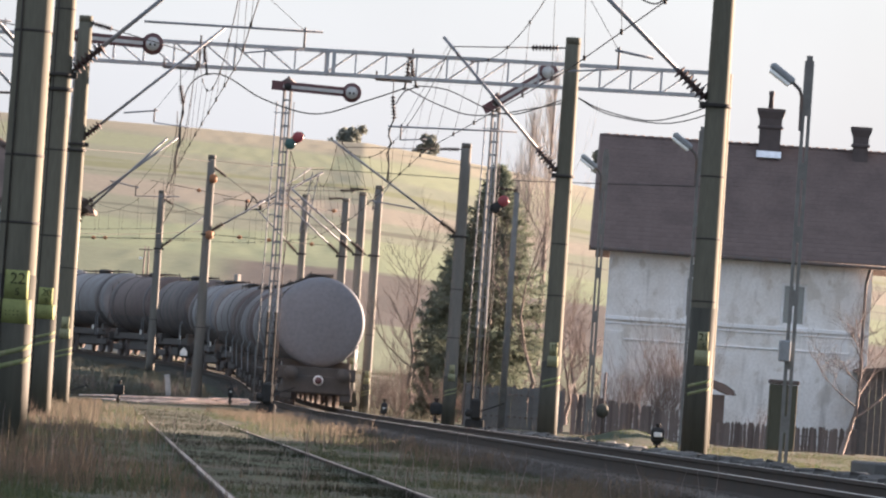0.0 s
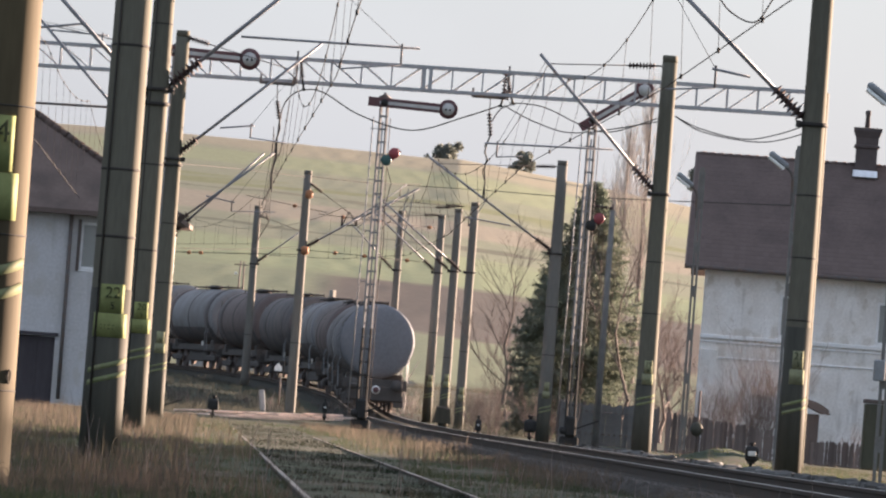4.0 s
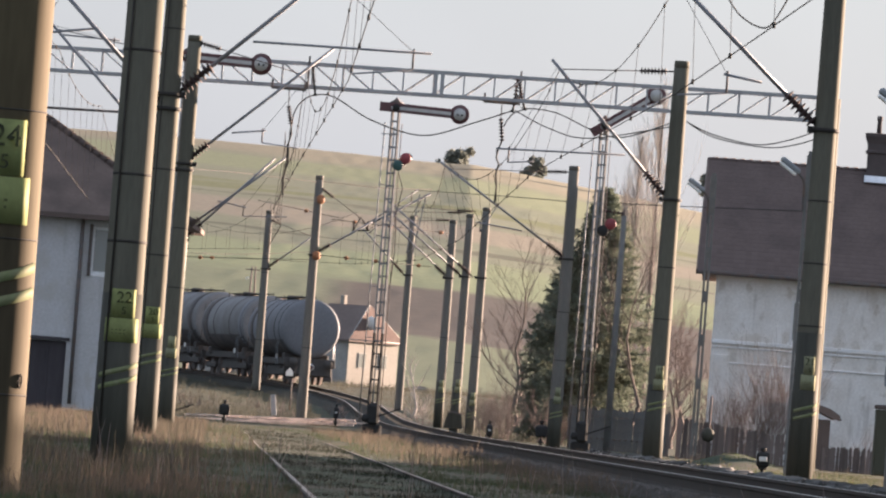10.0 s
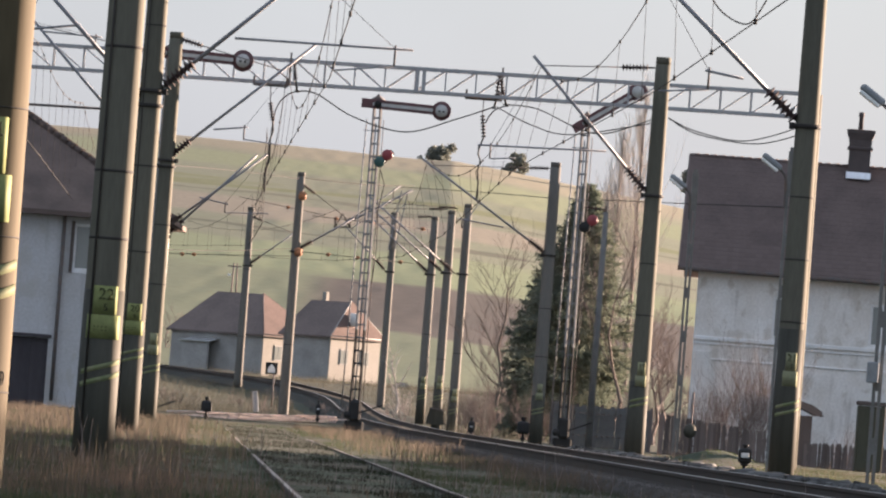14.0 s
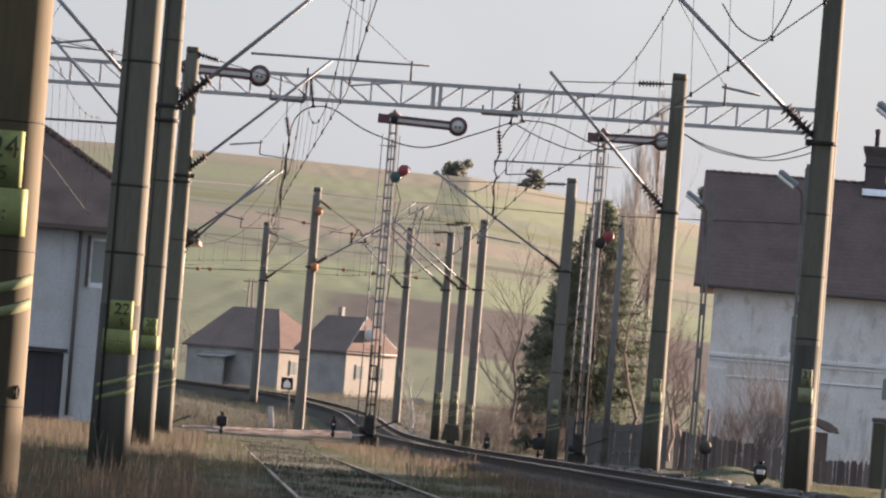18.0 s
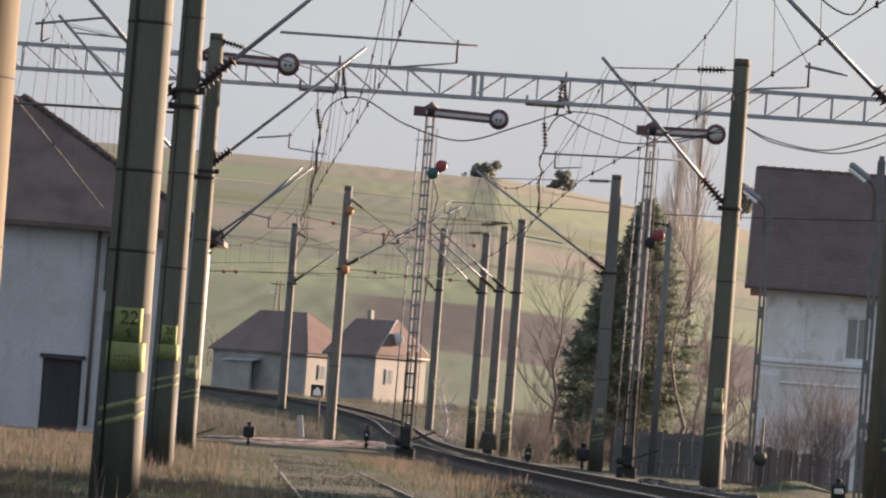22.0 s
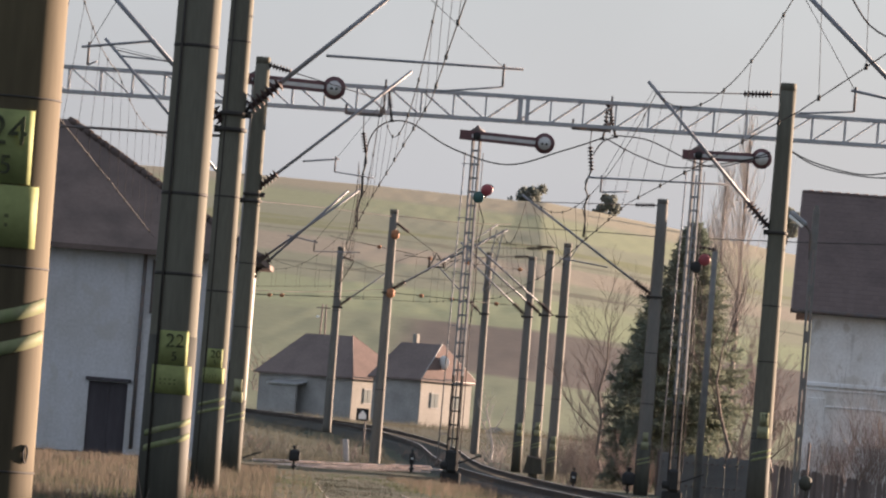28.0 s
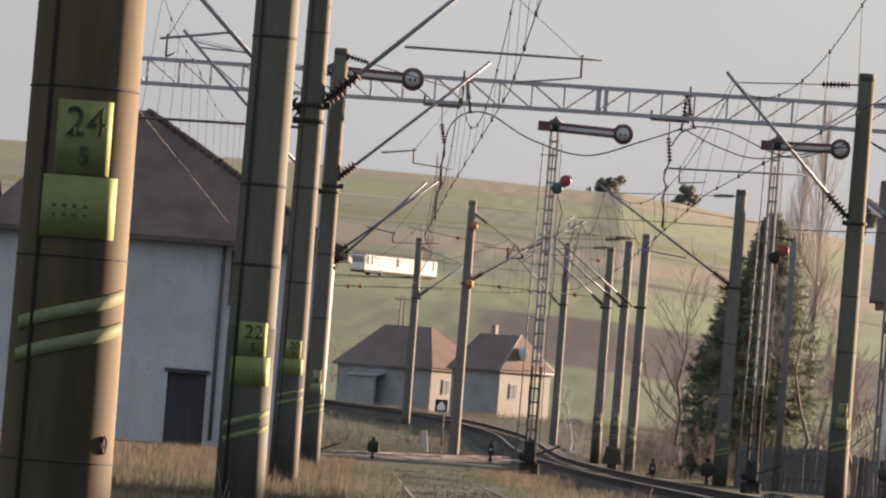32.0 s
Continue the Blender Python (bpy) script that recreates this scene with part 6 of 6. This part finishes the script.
bare_tree("bare_tree", (-23.955, 640.000, 3.271), 5.6, "hazy leafless tree beside the village house", TWIG, 26, 4, 0.12, 1.1, 0.1)
bare_tree("bare_tree", (-25.216, 650.000, 3.245), 4.6, "hazy leafless tree beside the village house", TWIG, 27, 4, 0.11, 1.1, 0.1)
bare_tree("bare_tree", (-1.734, 320.000, 0.833), 3.0, "small pale leafless tree", PALEWOOD, 24, 3, 0.06)
shrub((9.406, 212.000, 0.210), 3.2, 3.9, "large reddish leafless shrub before the house", TWIG, 31, 64)
shrub((12.155, 207.000, -0.498), 1.2, 1.9, "small reddish leafless shrub by the garden fence", TWIG, 36, 22)
shrub((8.241, 213.000, 0.117), 1.4, 2.6, "reddish leafless shrub before the house", TWIG, 32, 34)
shrub((1.471, 240.000, 0.037), 2.6, 2.2, "brown leafless thicket beyond the line", TWIG, 33, 30)
shrub((-1.411, 310.000, 0.595), 1.6, 1.4, "pale leafless bush by the curve", PALEWOOD, 34, 24)
for k in range(18):
    px = -15.5 + k * 0.85
    shrub((px, 262 + (k * 37) % 50, float(ground_height(px, 262 + (k * 37) % 50)) - 0.05), 1.6, 1.0 + 0.12 * (k % 4), "low brown scrub on the railway bank", TWIG if k % 3 else BARK, 60 + k, 9)
for k in range(15):
    px, py = 1.0 + k * 0.62, 272 + (k * 23) % 40
    shrub((px, py, float(ground_height(px, py)) - 0.1), 1.8, 2.0 + 0.35 * (k % 4) + 0.06 * k, "brown leafless brush behind the masts", TWIG if k % 2 else BARK, 80 + k, 22)
shrub((3.372, 236.000, 0.097), 2.2, 2.4, "brown leafless thicket beyond the line", TWIG, 35, 26)


def leafy(at, w, h, label, seed, n=7000):
    """A round crown down to the ground, of many overlapping lumps of leaves."""
    t = thing("hill_tree", at, label, "tree")
    rnd = random.Random(seed)
    part("trunk", Geo().tube((0, 0, -1), (0, 0, h * 0.5), w * 0.05, w * 0.02, 6), BARK, t)
    lumps = []
    for i in range(26):
        a, q, z = rnd.uniform(0, math.tau), rnd.random() ** 0.5, rnd.uniform(0.1, 0.88)
        q *= math.sqrt(max(0.05, 1 - (abs(z - 0.3) / 0.7) ** 2))
        lumps.append((Vector((math.cos(a) * q * w * 0.42, math.sin(a) * q * w * 0.42, h * z)), w * rnd.uniform(0.09, 0.17)))
    v, f = [], []
    for i in range(n):
        c, r = rnd.choice(lumps)
        e = Vector((rnd.gauss(0, 1), rnd.gauss(0, 1), rnd.gauss(0, 0.9)))
        p = c + e.normalized() * r * rnd.uniform(0.2, 1.15)
        a, b = Vector((rnd.gauss(0, 1), rnd.gauss(0, 1), rnd.gauss(0, 1))).normalized(), Vector((rnd.gauss(0, 1), rnd.gauss(0, 1), rnd.gauss(0, 1))).normalized()
        s = h * 0.04
        o = len(v)
        v += [p - a * s, p + b * s, p + a * s, p - b * s]
        f.append((o, o + 1, o + 2, o + 3))
    me = bpy.data.meshes.new("crown")
    me.from_pydata([tuple(p) for p in v], [], f)
    part("crown", me, LEAF, t)
    return t


leafy((-2.410, 1345.000, 46.2), 6.4, 6.9, "dark round tree on the hill's crest", 41)
leafy((-6.520, 1345.000, 46.8), 1.9, 3.4, "low bush on the hill's crest", 44, 500)
leafy((11.820, 1345.000, 45.4), 5.5, 6.3, "dark round tree on the hill's crest", 42)
leafy((44.571, 1300.000, 44.389), 5.0, 6.0, "dark tree on the hill's crest", 43)
leafy((-36.352, 1120.000, 29.650), 4.0, 2.4, "low bush on the hillside", 45, 900)


def grass(name, label, mat, count, y0, y1, hmin, hmax, seed, keep):
    """Blades, each a bent strip of two faces."""
    r = np.random.RandomState(seed)
    y = y0 + (y1 - y0) * r.rand(count) ** 1.3
    x = (r.rand(count) * 2 - 1) * (0.085 * y + 1.0) - 0.008 * y
    ok = keep(x, y, r)
    x, y = x[ok], y[ok]
    n = len(x)
    clump = np.array([noise.noise((a * 0.7, b * 0.3, seed)) + 0.7 * noise.noise((a * 2.6, b * 0.9, seed + 5)) for a, b in zip(x, y)])
    h = (hmin + (hmax - hmin) * r.rand(n)) * np.clip(0.75 + 1.1 * clump, 0.22, 1.7)
    if y1 < 235:
        h = h * np.clip((225 - y) / 55, 0.35, 1)
    z = ground_height(x, y) - 0.03
    a = r.rand(n) * math.tau
    lean = r.rand(n) ** 1.5 * 0.9
    w = 0.0012 + 0.0018 * r.rand(n) + 0.000014 * y
    dx, dy = np.cos(a), np.sin(a)
    ca, sa = np.cos(a * 7), np.sin(a * 7)
    b0 = np.stack([x - w * ca, y - w * sa, z], -1)
    b1 = np.stack([x + w * ca, y + w * sa, z], -1)
    m0 = np.stack([x - w * ca * 0.7 + dx * lean * h * 0.3, y - w * sa * 0.7 + dy * lean * h * 0.3, z + h * 0.6], -1)
    m1 = np.stack([x + w * ca * 0.7 + dx * lean * h * 0.3, y + w * sa * 0.7 + dy * lean * h * 0.3, z + h * 0.6], -1)
    tip = np.stack([x + dx * lean * h, y + dy * lean * h, z + h * (1 - lean * 0.3)], -1)
    v = np.stack([b0, b1, m1, m0, tip], 1).reshape(-1, 3)
    i = np.arange(n) * 5
    f = [(k, k + 1, k + 2, k + 3) for k in i.tolist()] + [(k + 3, k + 2, k + 4) for k in i.tolist()]
    me = bpy.data.meshes.new(name)
    me.from_pydata(v.tolist(), [], f)
    me.materials.append(mat)
    return tagged(new(name, me), label, "grass", kind="stuff")


def off_track(x, y, r):
    a = np.abs(x - track_x(y)) > 1.5
    s = np.abs(x - siding_x(y))
    return a & ((s > 0.74) | (y < 50) | (y > 172)) & ~((y > 235) & (x > track_x(y) - 3)) & ((np.abs(s - 0.7525) > 0.012))


def dry_place(x, y, r):
    """The bank outside the siding, and a strip between the tracks."""
    side = siding_x(y)
    bank = (x < side - 1.6) & (r.rand(len(x)) < np.clip((y - 70) / 30, 0.4, 1))
    strip = (x > side + 1.2) & (x < track_x(y) - 1.9) & (y > 95) & (y < 224)
    edge = (x > track_x(y) - 2.8) & (x < track_x(y)) & (y < 135) & (r.rand(len(x)) < 0.5)
    patch = np.sin(x * 1.7 + 2 * np.sin(y * 0.21)) + np.sin(y * 0.33 + x * 0.8) + r.rand(len(x)) > np.where(y < 112, 0.25, -0.35)
    return off_track(x, y, r) & patch & (bank | edge | (strip & (r.rand(len(x)) < np.clip((y - 90) / 110, 0.3, 0.8))) | ((x < side - 0.85) & (r.rand(len(x)) < 0.15)) | (r.rand(len(x)) < 0.05))


grass("dry_grass", "tall dry reddish grass along the sidings", DRYGRASS, 470000, 38, 226, 0.06, 0.3, 3, dry_place)
grass("green_grass", "short dark green turf between the rails", GREENGRASS, 500000, 38, 231, 0.04, 0.11, 4, off_track)
grass("dark_turf", "darker turf between the siding rails", RAILTURF, 420000, 50, 172, 0.03, 0.09, 8, lambda x, y, r: np.abs(x - siding_x(y)) < 0.735)
grass("sedge_tufts", "thin dry tufts between the siding rails", DRYGRASS, 26000, 50, 172, 0.05, 0.16, 11, lambda x, y, r: (np.abs(x - siding_x(y)) < 0.735) & (np.sin(x * 4.0 + y * 0.4) + np.sin(y * 0.23) > 0.6))


def bank_place(x, y, r):
    """The rough bank beside the curve."""
    centre = track_x(np.minimum(y, 318)) - 0.031 * np.clip(y - 318, 0, 99) - np.clip(y - 318, 0, 99) ** 2 / 580
    return (np.abs(x - centre) > 2.6) & (x < 4) & (y > 238)


grass("bank_grass", "rough brown grass on the bank inside the curve", BANKGRASS, 170000, 236, 470, 0.12, 0.5, 9, bank_place)
grass("verge_grass", "yellowish mossy turf on the outer verge", VERGE, 160000, 95, 215, 0.03, 0.1, 6, lambda x, y, r: (x > track_x(y) + 2.2) & (x < track_x(y) + 7))


def tall_stalks(count):
    """Pale dry stalks that stand above the near grass, most of them outside the siding."""
    g = Geo()
    r = random.Random(15)
    for i in range(count):
        y = 50 + 60 * r.random() ** 1.6
        side = float(siding_x(y))
        x = side - 0.9 - r.random() * (0.085 * y + 0.4 + side) if r.random() < 0.75 else r.uniform(side - 0.6, min(0.065 * y, float(track_x(y)) - 1.6))
        if abs(abs(x - side) - 0.7525) < 0.1:
            continue
        z, h = float(ground_height(x, y)), r.uniform(0.2, 0.6) * r.choice((0.7, 0.8, 1, 1.3))
        lean = Vector((r.uniform(-0.25, 0.25), r.uniform(-0.2, 0.2), 1))
        p = Vector((x, y, z - 0.03))
        q = p + lean * h * 0.6
        e = q + (lean + Vector((r.uniform(-0.3, 0.3), r.uniform(-0.2, 0.2), -0.2))) * h * 0.4
        g.tube(p, q, 0.0036, 0.0028, 4, False).tube(q, e, 0.0028, 0.0015, 4, False)
    return lone("dry_stalks", g, TWIG, "thin pale dry stalks above the grass", "grass", kind="stuff")


tall_stalks(240)


# ---- the goods train ----
def tank_wagon(body, bands, label, last=False):
    """A bogie tank wagon, its middle at rail level, heading along +y."""
    t = thing("tank_wagon", (0, 0, 0), label, "tank wagon", "goods train")
    R, Z, H = 1.49, 2.8, 5.75
    part("tank", Geo().lathe([(0, -H - 0.16), (0.7, -H - 0.14), (1.15, -H - 0.08), (1.38, -H + 0.01), (1.45, -H + 0.07), (R, -H + 0.16), (R, H - 0.16), (1.45, H - 0.07), (1.38, H - 0.01), (1.15, H + 0.08), (0.7, H + 0.14), (0, H + 0.16)], 56, (0, 0, Z), "Y"), body, t, "long cylindrical tank with shallow dished ends")
    part("end_rim", Geo().lathe([(R - 0.02, -H + 0.16), (R + 0.012, -H + 0.16), (R + 0.012, -H + 0.26), (R - 0.02, -H + 0.26)], 40, (0, 0, Z), "Y"), body, t)
    # A dark arc paints the shade on the tank's lower part.
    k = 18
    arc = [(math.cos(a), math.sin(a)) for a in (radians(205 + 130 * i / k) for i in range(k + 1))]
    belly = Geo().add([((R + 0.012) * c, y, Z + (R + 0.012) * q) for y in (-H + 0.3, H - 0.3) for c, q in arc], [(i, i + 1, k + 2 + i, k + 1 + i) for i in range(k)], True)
    part("shaded_belly", belly, TANKDARK, t, "underside with shade put into its dark colour")
    part("centre_sill", Geo().box((0, 0, 0.98), (0.7, 11.8, 0.5)).box((0, 0, 0.62), (1.7, 4.4, 0.5), b=0.06), UNDER, t, "centre sill with brake gear")
    for y, w, m in bands:
        part("band", Geo().lathe([(R - 0.01, y - w), (R + 0.014, y - w), (R + 0.014, y + w), (R - 0.01, y + w)], 40, (0, 0, Z), "Y"), m, t, "darker band round the tank")
    w = part("walkway", Geo().box((0, 0, Z + R + 0.1), (0.75, 8.6, 0.05)), UNDER, t, "roof walkway")
    for y in (-4.2, -1.4, 1.4, 4.2):
        for x in (-0.36, 0.36):
            part("walkway_post", Geo().tube((x, y, Z + R - 0.06), (x, y, Z + R + 0.2), 0.02, n=5), UNDER, w)
    part("dome", Geo().lathe([(0.36, Z + R - 0.1), (0.36, Z + R + 0.16), (0.3, Z + R + 0.2), (0, Z + R + 0.21)], 18, (0, 0.4, 0)), UNDER, t, "filling dome lid")
    for x in (-0.95, 0.95):
        part("sole_bar", Geo().box((x, 0, 1.12), (0.16, 12.0, 0.3)), UNDER, t)
    part("headstock", Geo().box((0, -6.05, 1.08), (2.6, 0.16, 0.42), b=0.02), UNDER, t)
    part("headstock", Geo().box((0, 6.05, 1.08), (2.6, 0.16, 0.42), b=0.02), UNDER, t)
    for y in (-4.6, 4.6):
        part("saddle", Geo().box((0, y, 1.32), (2.3, 0.5, 0.4), b=0.05), UNDER, t)
    for y, s in ((-6.1, -1), (6.1, 1)):
        for x in (-0.875, 0.875):
            part("buffer", Geo().lathe([(0.1, 0), (0.1, s * 0.35), (0.24, s * 0.36), (0.24, s * 0.4), (0, s * 0.42)], 14, (x, y, 1.06), "Y"), UNDER, t)
    if last:
        part("tail_gear", Geo().box((0, -5.9, 0.72), (2.3, 0.5, 0.62), b=0.05).box((-1.0, -5.9, 0.45), (0.4, 0.4, 0.5), b=0.03).box((1.0, -5.9, 0.45), (0.4, 0.4, 0.5), b=0.03), UNDER, t, "dark brake gear and steps under the tail")
    else:
        part("end_ladder", Geo().tube((-1.2, -5.9, 1.0), (-1.0, -5.9, 3.6), 0.022, n=5).tube((-0.8, -5.9, 1.0), (-0.7, -5.9, 3.8), 0.022, n=5), UNDER, t)
    for y in (-4.9, -4.4):
        part("grab_rail", Geo().path([(-1.42, y, 2.1), (-1.5, y, 1.85), (-1.44, y, 0.9)], 0.016, 6), LAMPCASE, t, "pale grab rail")
    for x in (1.24, 1.3):
        part("side_rail", Geo().tube((x, -5.6, 1.2), (x, -5.6, 2.3), 0.02, n=5), WHITE, t)
    for y in (-4.2, 4.2):
        b = part("bogie", Geo().box((-1.02, y, 0.55), (0.14, 2.5, 0.3), b=0.04).box((1.02, y, 0.55), (0.14, 2.5, 0.3), b=0.04).box((0, y, 0.62), (2.0, 0.5, 0.3), b=0.04), UNDER, t, "grimy two-axle bogie")
        for k in (-0.9, 0.9):
            part("wheelset", Geo().lathe([(0.46, -0.82), (0.46, -0.7), (0.49, -0.69), (0.49, -0.66), (0.08, -0.64), (0.08, 0.64), (0.49, 0.66), (0.49, 0.69), (0.46, 0.7), (0.46, 0.82)], 20, (0, y + k, 0.47), "X"), DARKSTEEL, b)
    part("data_plate", Geo().box((-R * 0.74, -2.2, 1.32), (0.03, 0.42, 0.24)), DISCWHITE, t, "small white data plate")
    if last:
        tl = part("tail_disc", Geo().lathe([(0, -0.02), (0.17, -0.02), (0.17, 0.01), (0, 0.01)], 20, (0.06, -6.2, 0.86), "Y"), WHITE, t, "round tail disc with a pale rim")
        part("tail_disc_face", Geo().lathe([(0, -0.035), (0.12, -0.035), (0.12, -0.022), (0, -0.022)], 18, (0.06, -6.2, 0.86), "Y"), REDPAINT, tl)
    return t


WAGON = 13.1
looks = [
    (TANKGREY, [(-4.7, 0.1, UNDER), (-3.2, 0.12, UNDER), (-0.6, 0.1, UNDER), (1.6, 0.12, UNDER), (4.3, 0.5, TANKDARK)], "grey bogie tank wagon with dark ribs and a tail disc"),
    (TANKPALE, [(-4.9, 0.45, TANKGREY), (-2.0, 0.1, TANKDARK), (2.2, 0.1, TANKDARK), (4.5, 0.7, TANKDARK)], "pale grey tank wagon with sooty bands"),
    (TANKPALE, [(-4.4, 0.5, TANKDARK), (0.2, 0.12, TANKDARK), (4.9, 0.5, TANKRUST)], "pale tank wagon with a rust brown end band"),
    (TANKRUST, [(-4.6, 0.3, TANKDARK), (0.8, 0.1, UNDER), (4.6, 0.6, TANKDARK)], "dull rust brown tank wagon"),
    (TANKDARK, [(-3, 0.1, UNDER), (3, 0.1, UNDER)], "sooty dark tank wagon"),
]
wagons = []
for i in range(13):
    body, bands, lab = looks[i] if i < 4 else looks[1 + (i * 3) % 4]
    wagons.append(tank_wagon(body, bands, lab, last=(i == 0)))


# ---- the coach on the hill road ----
def coach():
    t = thing("coach", (0, 0, 0), "long white coach with glinting windows on the hill road", "bus")
    part("body", Geo().box((0, 0, 1.5), (2.5, 13.6, 2.0), b=0.12), BUSWHITE, t)
    part("roof_edge", Geo().box((0, 0, 2.56), (2.42, 13.3, 0.14), b=0.05), TANKDARK, t, "dark roof edge")
    part("skirt", Geo().box((0, 0, 0.44), (2.54, 13.3, 0.34), b=0.04), UNDER, t)
    for y in (-6.1, -5.4, -0.75, -0.6, 6.0):
        for x in (-1.285, 1.285):
            part("pillar", Geo().box((x, y, 1.85), (0.03, 0.16, 1.1)), UNDER, t)
    for i in range(6):
        part("window", Geo().box((1.262, -5.4 + i * 2.12, 1.85), (0.03, 1.98, 0.95), b=0.01), COACHGLASS, t)
        part("window", Geo().box((-1.262, -5.4 + i * 2.12, 1.85), (0.03, 1.98, 0.95), b=0.01), COACHGLASS, t)
    part("windscreen", Geo().box((0, 6.81, 1.75), (2.2, 0.04, 1.3)), PANE, t)
    part("rear_window", Geo().box((0, -6.81, 1.9), (2.0, 0.04, 0.8)), PANE, t)
    for y in (-3.6, 3.8):
        for x in (-1.1, 1.1):
            w = part("wheel", Geo().lathe([(0.3, -0.15), (0.5, -0.14), (0.5, 0.14), (0.3, 0.15)], 18, (x, y, 0.5), "X"), BLACK, t)
            part("rim", Geo().lathe([(0, -0.17), (0.28, -0.16), (0.28, 0.16), (0, 0.17)], 14, (x, y, 0.5), "X"), STEEL, w)
    return t


bus = coach()


def motions():
    """All that moves: the train draws away round the curve, the right signal arm drops, the coach climbs the hill road."""
    for i, w in enumerate(wagons):
        rows = []
        for k in range(65):
            t = k * 0.5
            s = 234.0 + 6.1 + i * WAGON + 12.15 * t
            x, y, z, h = track_at(s)
            rows.append((t, pose(x, y, z, 0, 0, math.degrees(h))))
        walk(w, rows)
    up, down = pose(0, -0.26, SEM_H - 0.09, 0, -34.5, 0), pose(0, -0.26, SEM_H - 0.09, 0, -1.2, 0)
    walk(arm_right, [(0, up), (15.0, up), (15.3, pose(0, -0.26, SEM_H - 0.09, 0, -18, 0)), (15.6, pose(0, -0.26, SEM_H - 0.09, 0, 4, 0)), (15.8, down), (32, down)])
    rows = []
    bx, by = -28.6, 915.0
    for t in (0, 24, 28, 30, 31, 32):
        d = 13.0 * (t - 32)
        x, y = bx + d * math.cos(radians(48)), by + d * math.sin(radians(48))
        rows.append((t, pose(x, y, float(ground_height(x, y)) + 0.05, 0, 0, -42)))
    walk(bus, rows)


motions()
